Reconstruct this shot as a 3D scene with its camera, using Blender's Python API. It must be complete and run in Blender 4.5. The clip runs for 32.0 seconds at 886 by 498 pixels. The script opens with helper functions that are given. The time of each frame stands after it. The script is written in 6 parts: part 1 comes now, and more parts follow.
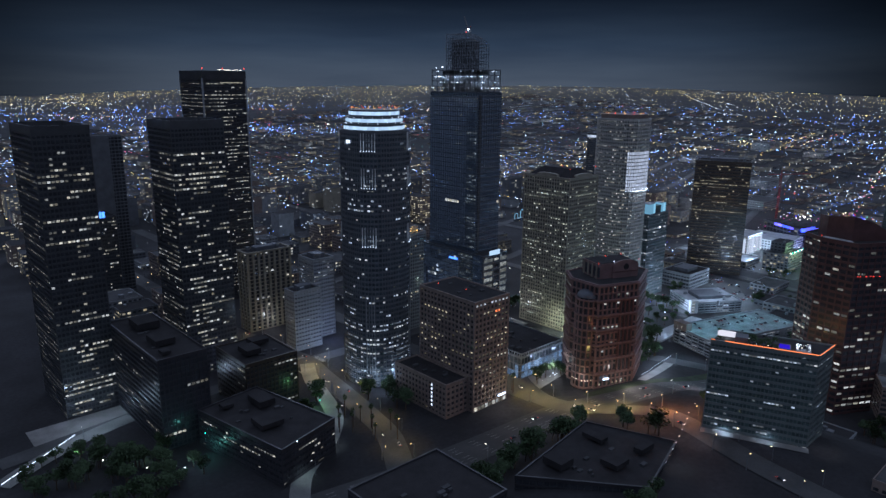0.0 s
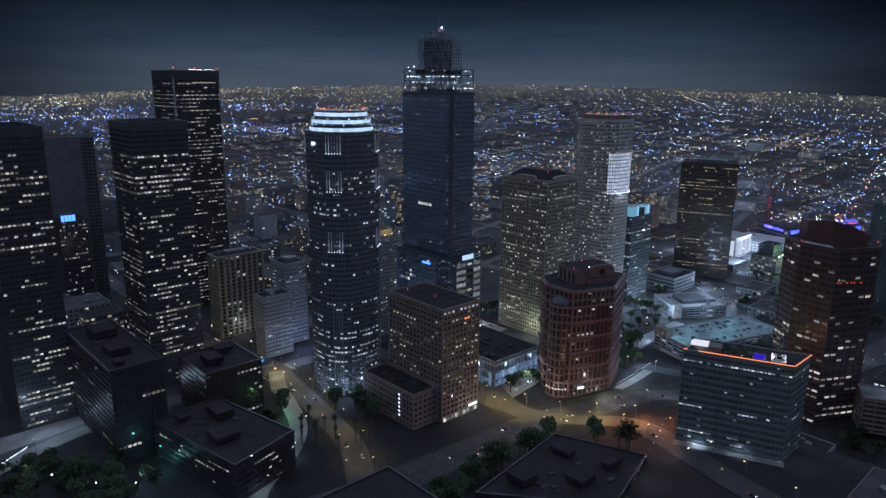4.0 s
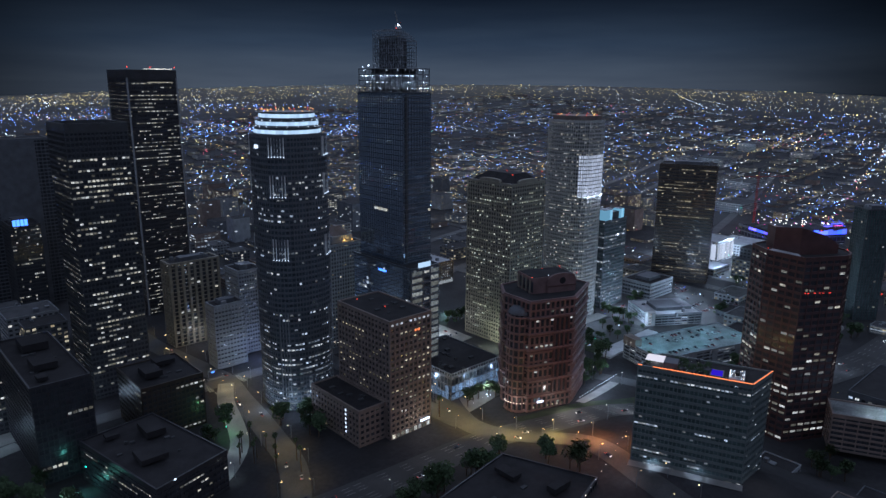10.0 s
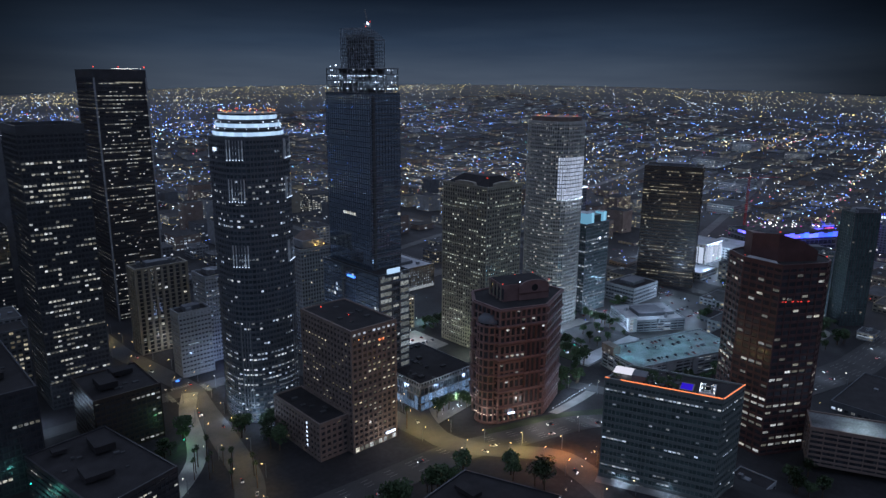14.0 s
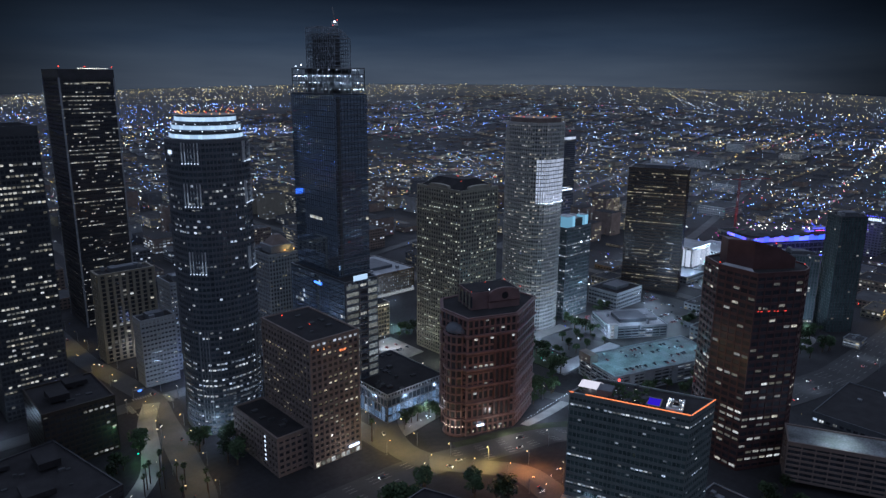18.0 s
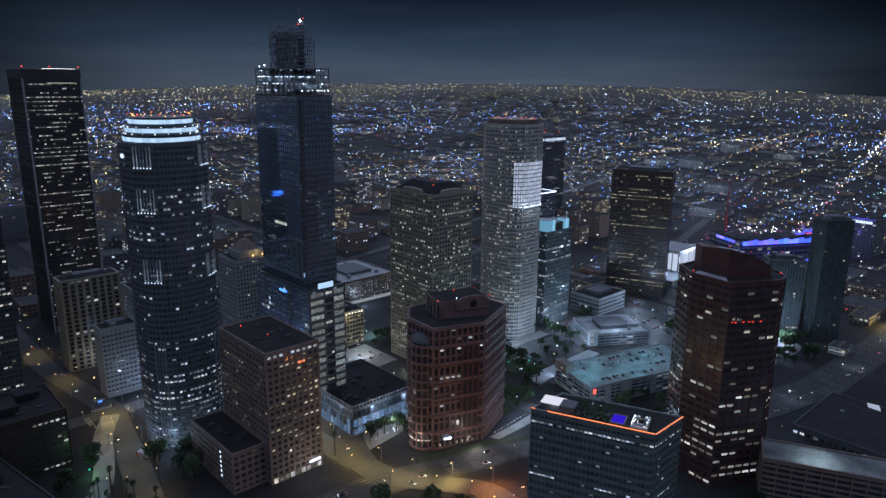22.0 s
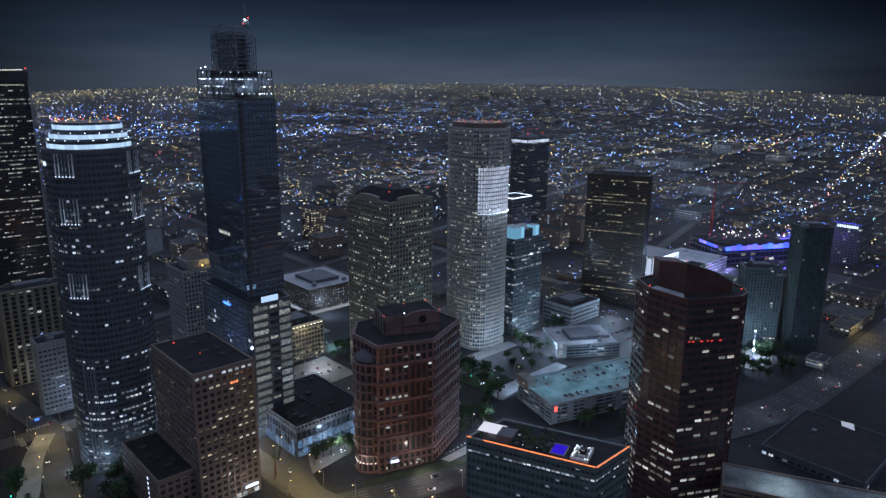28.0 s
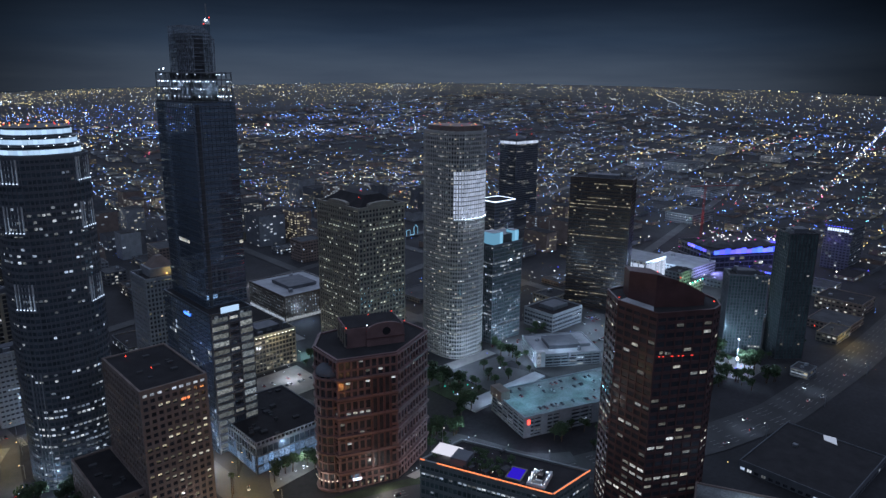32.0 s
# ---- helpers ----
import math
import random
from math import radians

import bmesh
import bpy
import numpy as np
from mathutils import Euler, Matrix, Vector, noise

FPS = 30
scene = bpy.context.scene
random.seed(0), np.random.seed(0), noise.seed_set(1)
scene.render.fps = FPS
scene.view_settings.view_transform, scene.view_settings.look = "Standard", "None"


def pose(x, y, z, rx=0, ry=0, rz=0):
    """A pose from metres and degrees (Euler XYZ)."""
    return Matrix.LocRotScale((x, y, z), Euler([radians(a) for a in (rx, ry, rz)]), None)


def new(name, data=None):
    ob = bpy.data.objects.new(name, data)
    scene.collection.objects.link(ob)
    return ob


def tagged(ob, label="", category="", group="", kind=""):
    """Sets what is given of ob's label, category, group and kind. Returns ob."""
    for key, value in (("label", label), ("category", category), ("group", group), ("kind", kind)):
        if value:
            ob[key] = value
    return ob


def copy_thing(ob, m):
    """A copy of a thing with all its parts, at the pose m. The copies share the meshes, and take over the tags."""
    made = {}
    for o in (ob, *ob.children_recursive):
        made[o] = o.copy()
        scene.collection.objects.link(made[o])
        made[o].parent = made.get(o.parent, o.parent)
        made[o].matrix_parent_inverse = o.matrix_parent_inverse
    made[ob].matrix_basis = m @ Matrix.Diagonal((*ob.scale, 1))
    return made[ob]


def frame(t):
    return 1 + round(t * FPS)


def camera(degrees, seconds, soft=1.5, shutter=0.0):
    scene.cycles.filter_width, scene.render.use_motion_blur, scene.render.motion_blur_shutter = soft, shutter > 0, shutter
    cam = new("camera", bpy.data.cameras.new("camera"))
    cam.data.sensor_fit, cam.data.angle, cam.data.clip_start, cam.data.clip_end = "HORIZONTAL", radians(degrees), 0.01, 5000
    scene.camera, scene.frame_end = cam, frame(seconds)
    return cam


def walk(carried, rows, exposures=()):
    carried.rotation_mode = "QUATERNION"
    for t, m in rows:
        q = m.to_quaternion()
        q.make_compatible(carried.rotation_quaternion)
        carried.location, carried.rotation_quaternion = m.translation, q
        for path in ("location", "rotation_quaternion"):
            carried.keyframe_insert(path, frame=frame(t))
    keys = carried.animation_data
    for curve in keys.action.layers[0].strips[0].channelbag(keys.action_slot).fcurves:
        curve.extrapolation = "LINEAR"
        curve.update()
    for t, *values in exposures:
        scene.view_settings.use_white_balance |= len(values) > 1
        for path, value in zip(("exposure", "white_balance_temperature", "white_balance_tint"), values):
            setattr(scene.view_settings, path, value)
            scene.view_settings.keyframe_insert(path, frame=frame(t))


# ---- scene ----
cam = camera(65.5, 32.0, 1.45)
METRES, EYE, TILT, LEAN, TURN = 237.0, 250.0, -1.3, 0.4, -42.6
ROWS = [
    (0.0, 0.0, 0.0, 0.0, 0.19, -12.32, -0.88),
    (0.5, 0.0124, 0.0089, 0.0006, 0.19, -12.32, -0.88),
    (1.0, 0.0249, 0.0179, 0.001, 0.19, -12.32, -0.88),
    (1.5, 0.0376, 0.0268, 0.0016, 0.18, -12.32, -0.87),
    (2.0, 0.0499, 0.0363, 0.0024, 0.18, -12.33, -0.88),
    (2.5, 0.0624, 0.0452, 0.0028, 0.17, -12.34, -0.88),
    (3.0, 0.0752, 0.0543, 0.0032, 0.17, -12.34, -0.88),
    (3.5, 0.0879, 0.0633, 0.004, 0.17, -12.35, -0.88),
    (5.5, 0.1409, 0.0992, 0.0054, 0.19, -12.35, -0.85),
    (6.0, 0.1534, 0.1081, 0.0057, 0.18, -12.35, -0.85),
    (6.5, 0.1661, 0.1171, 0.0061, 0.17, -12.35, -0.85),
    (7.0, 0.1787, 0.1263, 0.0064, 0.16, -12.36, -0.86),
    (7.5, 0.1907, 0.135, 0.0069, 0.16, -12.36, -0.86),
    (8.0, 0.2032, 0.1443, 0.0079, 0.15, -12.38, -0.85),
    (8.5, 0.2163, 0.1535, 0.008, 0.16, -12.37, -0.85),
    (9.0, 0.229, 0.1625, 0.0086, 0.15, -12.38, -0.85),
    (9.5, 0.2416, 0.1718, 0.0091, 0.15, -12.38, -0.85),
    (10.0, 0.2542, 0.1813, 0.0098, 0.15, -12.39, -0.85),
    (10.5, 0.2669, 0.1908, 0.0103, 0.14, -12.39, -0.86),
    (11.0, 0.2794, 0.2004, 0.011, 0.14, -12.4, -0.86),
    (11.5, 0.2918, 0.21, 0.0117, 0.13, -12.4, -0.86),
    (12.0, 0.3041, 0.2201, 0.0127, 0.12, -12.41, -0.86),
    (12.5, 0.3171, 0.2294, 0.0129, 0.13, -12.41, -0.86),
    (13.0, 0.3296, 0.2392, 0.0134, 0.12, -12.41, -0.86),
    (13.5, 0.342, 0.2492, 0.0142, 0.12, -12.42, -0.86),
    (14.0, 0.3545, 0.2588, 0.0148, 0.12, -12.42, -0.86),
    (14.5, 0.367, 0.2686, 0.0154, 0.11, -12.42, -0.86),
    (16.5, 0.4174, 0.3081, 0.018, 0.11, -12.43, -0.87),
    (17.0, 0.4298, 0.318, 0.0184, 0.11, -12.43, -0.88),
    (17.5, 0.4422, 0.3277, 0.0197, 0.1, -12.45, -0.86),
    (18.0, 0.4547, 0.337, 0.0203, 0.09, -12.45, -0.87),
    (18.5, 0.467, 0.3468, 0.0212, 0.09, -12.46, -0.87),
    (19.0, 0.4795, 0.3565, 0.022, 0.08, -12.46, -0.88),
    (19.5, 0.4921, 0.3661, 0.0228, 0.08, -12.46, -0.88),
    (20.0, 0.5045, 0.3759, 0.0237, 0.08, -12.47, -0.88),
    (20.5, 0.5168, 0.3854, 0.0248, 0.07, -12.47, -0.88),
    (21.0, 0.529, 0.3949, 0.0259, 0.06, -12.48, -0.88),
    (21.5, 0.5413, 0.4045, 0.027, 0.06, -12.49, -0.89),
    (22.0, 0.5539, 0.4139, 0.0278, 0.06, -12.49, -0.88),
    (22.5, 0.5659, 0.4235, 0.029, 0.05, -12.5, -0.89),
    (23.0, 0.5789, 0.4339, 0.0301, 0.04, -12.5, -0.9),
    (23.5, 0.5912, 0.4438, 0.0313, 0.04, -12.51, -0.91),
    (24.0, 0.603, 0.4531, 0.032, 0.03, -12.51, -0.9),
    (24.5, 0.6155, 0.4627, 0.0331, 0.03, -12.52, -0.9),
    (25.0, 0.6278, 0.472, 0.0343, 0.02, -12.52, -0.9),
    (25.5, 0.6399, 0.4813, 0.0356, 0.02, -12.53, -0.9),
    (27.5, 0.6879, 0.5187, 0.0408, 0.02, -12.54, -0.89),
    (28.0, 0.6999, 0.5277, 0.0421, 0.01, -12.55, -0.89),
    (28.5, 0.7117, 0.5373, 0.0434, 0.01, -12.55, -0.89),
    (29.0, 0.7234, 0.5468, 0.0449, 0.0, -12.56, -0.9),
    (29.5, 0.7351, 0.5565, 0.0462, -0.0, -12.56, -0.9),
    (30.0, 0.7469, 0.5661, 0.0475, -0.01, -12.57, -0.89),
    (30.5, 0.7586, 0.5759, 0.0487, -0.01, -12.57, -0.89),
    (31.0, 0.7702, 0.5855, 0.0502, -0.02, -12.58, -0.9),
    (31.5, 0.782, 0.5952, 0.0516, -0.03, -12.58, -0.9),
    (32.0, 0.7937, 0.6049, 0.053, -0.04, -12.59, -0.9),
]
walk(cam, [(t, pose(0, 0, EYE, TILT, LEAN, TURN) @ pose(METRES * x, METRES * y, METRES * z, 90 + pitch, roll, yaw)) for t, x, y, z, yaw, pitch, roll in ROWS], ((0, 0.98, 5400, 10), (16, 0.94, 5400, 10), (32, 0.93, 5400, 10)))

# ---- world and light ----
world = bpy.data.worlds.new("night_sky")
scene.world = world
world.use_nodes = True
wn, wl = world.node_tree.nodes, world.node_tree.links
wn.clear()


def wnode(kind, **values):
    n = wn.new(kind)
    for k, v in values.items():
        n.inputs[k].default_value = v
    return n


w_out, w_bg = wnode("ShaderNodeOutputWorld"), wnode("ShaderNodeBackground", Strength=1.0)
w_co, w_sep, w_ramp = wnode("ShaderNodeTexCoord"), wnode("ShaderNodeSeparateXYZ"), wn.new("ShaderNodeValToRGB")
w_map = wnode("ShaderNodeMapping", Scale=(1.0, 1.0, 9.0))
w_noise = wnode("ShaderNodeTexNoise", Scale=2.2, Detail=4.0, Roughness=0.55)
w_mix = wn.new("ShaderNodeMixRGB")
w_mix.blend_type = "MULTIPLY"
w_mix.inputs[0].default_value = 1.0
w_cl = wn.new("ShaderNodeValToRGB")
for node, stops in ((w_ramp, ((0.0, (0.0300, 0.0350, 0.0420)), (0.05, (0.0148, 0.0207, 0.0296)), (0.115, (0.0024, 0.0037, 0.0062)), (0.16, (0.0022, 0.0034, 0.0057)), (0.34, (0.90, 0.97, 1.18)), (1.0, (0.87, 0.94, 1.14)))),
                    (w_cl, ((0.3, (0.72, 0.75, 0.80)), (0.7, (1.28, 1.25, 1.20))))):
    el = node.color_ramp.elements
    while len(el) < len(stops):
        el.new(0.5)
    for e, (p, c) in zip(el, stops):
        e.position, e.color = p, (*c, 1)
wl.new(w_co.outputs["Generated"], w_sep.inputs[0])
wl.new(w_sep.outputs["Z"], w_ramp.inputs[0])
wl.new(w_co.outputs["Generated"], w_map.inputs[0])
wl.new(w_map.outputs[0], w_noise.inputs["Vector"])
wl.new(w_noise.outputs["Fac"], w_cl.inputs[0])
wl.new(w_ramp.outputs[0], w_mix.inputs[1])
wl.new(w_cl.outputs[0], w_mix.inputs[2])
# the city's light dome: brightest over the middle of downtown, dimmer to the sides
w_dot, w_dome, w_mix2 = wn.new("ShaderNodeVectorMath"), wn.new("ShaderNodeMapRange"), wn.new("ShaderNodeMixRGB")
w_dot.operation, w_mix2.blend_type = "DOT_PRODUCT", "MULTIPLY"
w_dot.inputs[1].default_value = (0.66, 0.75, 0.0)
w_mix2.inputs[0].default_value = 1.0
w_dome.interpolation_type = "SMOOTHSTEP"
for i, v in ((1, 0.80), (2, 0.995), (3, 0.165), (4, 1.24)):
    w_dome.inputs[i].default_value = v
wl.new(w_co.outputs["Generated"], w_dot.inputs[0])
wl.new(w_dot.outputs["Value"], w_dome.inputs[0])
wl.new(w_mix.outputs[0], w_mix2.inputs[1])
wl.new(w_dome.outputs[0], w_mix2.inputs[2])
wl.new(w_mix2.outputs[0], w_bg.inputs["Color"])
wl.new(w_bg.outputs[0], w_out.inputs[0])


def lamp(x, y, z, watts, colour, size=1.5, down=False):
    """Street, flood or added fill light; down: shaded so that it falls on the road."""
    data = bpy.data.lights.new("lamp_light", "SPOT" if down else "POINT")
    if down:
        data.spot_size, data.spot_blend = radians(112), 0.8
    data.energy, data.color, data.shadow_soft_size = watts, colour, size
    ob = new("lamp_light", data)
    ob.location = (x, y, z)
    return ob


SODIUM, NEUTRAL, COOL, AQUA = (1.0, 0.66, 0.15), (1.0, 0.92, 0.80), (0.72, 0.86, 1.0), (0.36, 0.86, 1.0)

# ---- materials ----


def material(name):
    m = bpy.data.materials.new(name)
    m.use_nodes = True
    nt = m.node_tree
    return m, nt, nt.nodes["Principled BSDF"]


def surface(name, colour, rough=0.7, metal=0.0, vary=0.25, scale=0.15, fine=2.5, bump=0.0, by_piece=0.0):
    """Paint, stone, concrete, asphalt: two scales of tone, some relief."""
    m, nt, b = material(name)
    N, L = nt.nodes, nt.links
    co = N.new("ShaderNodeTexCoord")
    mixes = []
    prev = None
    for s, amt in ((scale, vary), (fine, vary * 0.6)):
        n = N.new("ShaderNodeTexNoise")
        n.inputs["Scale"].default_value, n.inputs["Detail"].default_value = s, 5.0
        L.new(co.outputs["Object"], n.inputs["Vector"])
        r = N.new("ShaderNodeMapRange")
        r.inputs[1].default_value, r.inputs[2].default_value = 0.3, 0.7
        r.inputs[3].default_value, r.inputs[4].default_value = 1 - amt, 1 + amt
        L.new(n.outputs["Fac"], r.inputs[0])
        if prev is None:
            prev = r
        else:
            mul = N.new("ShaderNodeMath")
            mul.operation = "MULTIPLY"
            L.new(prev.outputs[0], mul.inputs[0])
            L.new(r.outputs[0], mul.inputs[1])
            prev = mul
        last = n
    if by_piece:
        oi = N.new("ShaderNodeObjectInfo")
        r = N.new("ShaderNodeMapRange")
        r.inputs[3].default_value, r.inputs[4].default_value = 1 - by_piece, 1 + by_piece
        L.new(oi.outputs["Random"], r.inputs[0])
        mul = N.new("ShaderNodeMath")
        mul.operation = "MULTIPLY"
        L.new(prev.outputs[0], mul.inputs[0])
        L.new(r.outputs[0], mul.inputs[1])
        prev = mul
    mix = N.new("ShaderNodeMixRGB")
    mix.blend_type = "MULTIPLY"
    mix.inputs[0].default_value = 1.0
    mix.inputs[1].default_value = (*colour, 1)
    L.new(prev.outputs[0], mix.inputs[2])
    L.new(mix.outputs[0], b.inputs["Base Color"])
    b.inputs["Roughness"].default_value, b.inputs["Metallic"].default_value = rough, metal
    if bump:
        bp = N.new("ShaderNodeBump")
        bp.inputs["Strength"].default_value = bump
        L.new(last.outputs["Fac"], bp.inputs["Height"])
        L.new(bp.outputs[0], b.inputs["Normal"])
    return m


def glass(name, colour, rough=0.12, metal=0.5, uneven=0.34, wavy=0.06):
    """Coated facade glass, seen from outside at night: a dark mirror, pane by pane a little uneven."""
    m, nt, b = material(name)
    N, L = nt.nodes, nt.links
    co, n = N.new("ShaderNodeTexCoord"), N.new("ShaderNodeTexNoise")
    n.inputs["Scale"].default_value = 0.25
    L.new(co.outputs["Object"], n.inputs["Vector"])
    r = N.new("ShaderNodeMapRange")
    r.inputs[3].default_value, r.inputs[4].default_value = rough * 0.5, rough * 1.6
    L.new(n.outputs["Fac"], r.inputs[0])
    L.new(r.outputs[0], b.inputs["Roughness"])
    bp = N.new("ShaderNodeBump")
    bp.inputs["Strength"].default_value, bp.inputs["Distance"].default_value = wavy, 0.3
    L.new(n.outputs["Fac"], bp.inputs["Height"])
    L.new(bp.outputs[0], b.inputs["Normal"])
    # pane by pane: a little lighter, darker, or tipped
    snap, wn2 = N.new("ShaderNodeVectorMath"), N.new("ShaderNodeTexWhiteNoise")
    snap.operation = "SNAP"
    snap.inputs[1].default_value = (2.95, 2.95, 4.05)
    L.new(co.outputs["Object"], snap.inputs[0])
    L.new(snap.outputs[0], wn2.inputs["Vector"])
    t = N.new("ShaderNodeMapRange")
    t.inputs[3].default_value, t.inputs[4].default_value = 1 - uneven, 1 + uneven
    L.new(wn2.outputs["Value"], t.inputs[0])
    mix = N.new("ShaderNodeMixRGB")
    mix.blend_type = "MULTIPLY"
    mix.inputs[0].default_value = 1.0
    mix.inputs[1].default_value = (*colour, 1)
    L.new(t.outputs[0], mix.inputs[2])
    L.new(mix.outputs[0], b.inputs["Base Color"])
    b.inputs["Metallic"].default_value = metal
    return m


def glow(name, colour, strength, second=None, spread=0.0, island=False, sampled=False, room=False, tail=1.5):
    """What gives off light: lit windows, lamp heads, signs. spread: how unlike in strength the pieces are."""
    m = bpy.data.materials.new(name)
    m.use_nodes = True
    N, L = m.node_tree.nodes, m.node_tree.links
    N.clear()
    out, em = N.new("ShaderNodeOutputMaterial"), N.new("ShaderNodeEmission")
    em.inputs["Color"].default_value, em.inputs["Strength"].default_value = (*colour, 1), strength
    L.new(em.outputs[0], out.inputs[0])
    if spread or second:
        if island:
            rnd = N.new("ShaderNodeNewGeometry").outputs["Random Per Island"]
        else:
            rnd = N.new("ShaderNodeObjectInfo").outputs["Random"]
        p = N.new("ShaderNodeMath")
        p.operation = "POWER"
        p.inputs[1].default_value = 1 + tail * spread
        L.new(rnd, p.inputs[0])
        r = N.new("ShaderNodeMapRange")
        r.inputs[3].default_value, r.inputs[4].default_value = strength * (1 - spread) + 0.02, strength * (1 + spread)
        L.new(p.outputs[0], r.inputs[0])
        power = r.outputs[0]
        if room:
            co, n = N.new("ShaderNodeTexCoord"), N.new("ShaderNodeTexNoise")
            n.inputs["Scale"].default_value, n.inputs["Detail"].default_value = 0.9, 2.0
            L.new(co.outputs["Object"], n.inputs["Vector"])
            q = N.new("ShaderNodeMapRange")
            q.inputs[1].default_value, q.inputs[2].default_value = 0.35, 0.65
            q.inputs[3].default_value, q.inputs[4].default_value = 0.35, 1.3
            L.new(n.outputs["Fac"], q.inputs[0])
            mu = N.new("ShaderNodeMath")
            mu.operation = "MULTIPLY"
            L.new(power, mu.inputs[0])
            L.new(q.outputs[0], mu.inputs[1])
            power = mu.outputs[0]
        L.new(power, em.inputs["Strength"])
        if second:
            k, fr, mix = N.new("ShaderNodeMath"), N.new("ShaderNodeMath"), N.new("ShaderNodeMixRGB")
            k.operation, fr.operation = "MULTIPLY", "FRACT"
            k.inputs[1].default_value = 17.31
            L.new(rnd, k.inputs[0])
            L.new(k.outputs[0], fr.inputs[0])
            L.new(fr.outputs[0], mix.inputs[0])
            mix.inputs[1].default_value, mix.inputs[2].default_value = (*colour, 1), (*second, 1)
            L.new(mix.outputs[0], em.inputs["Color"])
    if not sampled:
        m.cycles.emission_sampling = "NONE"
    return m


M = {
    "ground": surface("ground", (0.020, 0.019, 0.022), 0.9, vary=0.5, scale=0.02, fine=0.3),
    "asphalt": surface("asphalt", (0.055, 0.055, 0.056), 0.75, vary=0.3, scale=0.05, fine=1.0),
    "road_light": surface("worn_concrete_road", (0.20, 0.20, 0.19), 0.8, vary=0.25, scale=0.06, fine=1.2),
    "freeway": surface("freeway_concrete", (0.046, 0.045, 0.046), 0.8, vary=0.25, scale=0.05, fine=1.0),
    "paving": surface("paving", (0.22, 0.21, 0.20), 0.8, vary=0.2, scale=0.1, fine=1.5),
    "grass": surface("grass", (0.030, 0.042, 0.018), 0.95, vary=0.5, scale=0.1, fine=1.5),
    "paint": surface("road_paint", (0.24, 0.24, 0.23), 0.6, vary=0.2),
    "dark_steel": surface("dark_steel", (0.058, 0.060, 0.066), 0.45, vary=0.2),
    "black_granite": surface("black_granite", (0.040, 0.039, 0.045), 0.4, vary=0.3),
    "bronze": surface("bronze_panel", (0.062, 0.048, 0.040), 0.4, 0.3, vary=0.25),
    "brown_stone": surface("brown_concrete", (0.20, 0.155, 0.135), 0.8, vary=0.2, by_piece=0.06),
    "pink_granite": surface("pink_granite", (0.175, 0.108, 0.104), 0.55, vary=0.2, by_piece=0.06),
    "red_granite": surface("red_granite", (0.095, 0.048, 0.046), 0.45, vary=0.25),
    "beige_stone": surface("beige_stone", (0.26, 0.235, 0.185), 0.7, vary=0.15, by_piece=0.05),
    "pale_stone": surface("pale_stone", (0.40, 0.39, 0.37), 0.7, vary=0.15, by_piece=0.04),
    "mullion": surface("blue_mullion", (0.095, 0.11, 0.13), 0.4, 0.4, vary=0.2),
    "white_stone": surface("white_concrete", (0.62, 0.62, 0.62), 0.7, vary=0.15, by_piece=0.04),
    "grey_stone": surface("grey_concrete", (0.25, 0.26, 0.275), 0.8, vary=0.2, by_piece=0.05),
    "green_panel": surface("green_grey_panel", (0.16, 0.18, 0.178), 0.5, vary=0.2),
    "mid_stone": surface("grey_panel", (0.115, 0.12, 0.135), 0.7, vary=0.2),
    "deck": surface("parking_deck", (0.20, 0.21, 0.21), 0.8, vary=0.6, scale=0.06, fine=0.8),
    "roof_dark": surface("roof_felt", (0.020, 0.018, 0.020), 0.95, vary=0.4, scale=0.12, fine=1.5),
    "roof_grey": surface("roof_gravel", (0.06, 0.06, 0.064), 0.95, vary=0.35, scale=0.1, fine=1.5),
    "roof_white": surface("roof_membrane", (0.40, 0.41, 0.43), 0.8, vary=0.2, scale=0.08, fine=1.0),
    "steel": surface("bare_steel", (0.25, 0.26, 0.28), 0.5, 0.5, vary=0.3),
    "glass_dark": glass("dark_glass", (0.065, 0.07, 0.082), 0.15, 0.3),
    "glass_blue": glass("blue_glass", (0.34, 0.41, 0.52), 0.16, 0.8),
    "glass_mirror": glass("mirror_glass", (0.56, 0.67, 0.82), 0.035, 0.90, 0.14, 0.012),
    "glass_teal": glass("teal_grey_glass", (0.16, 0.20, 0.235), 0.14, 0.6),
    "glass_mid": glass("grey_glass", (0.09, 0.11, 0.14), 0.15, 0.5),
    "glass_green": glass("green_glass", (0.15, 0.21, 0.21), 0.15, 0.5),
    "bark": surface("bark", (0.10, 0.07, 0.05), 0.9, vary=0.3),
    "leaf": surface("leaf", (0.045, 0.075, 0.03), 0.8, vary=0.4, scale=0.3),
    "palm": surface("palm_frond", (0.05, 0.075, 0.03), 0.8, vary=0.4, scale=0.3),
    "tyre": surface("tyre", (0.02, 0.02, 0.02), 0.9),
    "car_dark": surface("dark_car_paint", (0.03, 0.035, 0.045), 0.3, 0.3, vary=0.05),
    "car_white": surface("white_car_paint", (0.6, 0.6, 0.6), 0.3, 0.0, vary=0.05),
    "car_red": surface("red_car_paint", (0.25, 0.03, 0.03), 0.3, 0.0, vary=0.05),
}
WARM, WHITE, BLUE = (1.0, 0.86, 0.60), (1.0, 0.96, 0.84), (0.78, 0.88, 1.0)
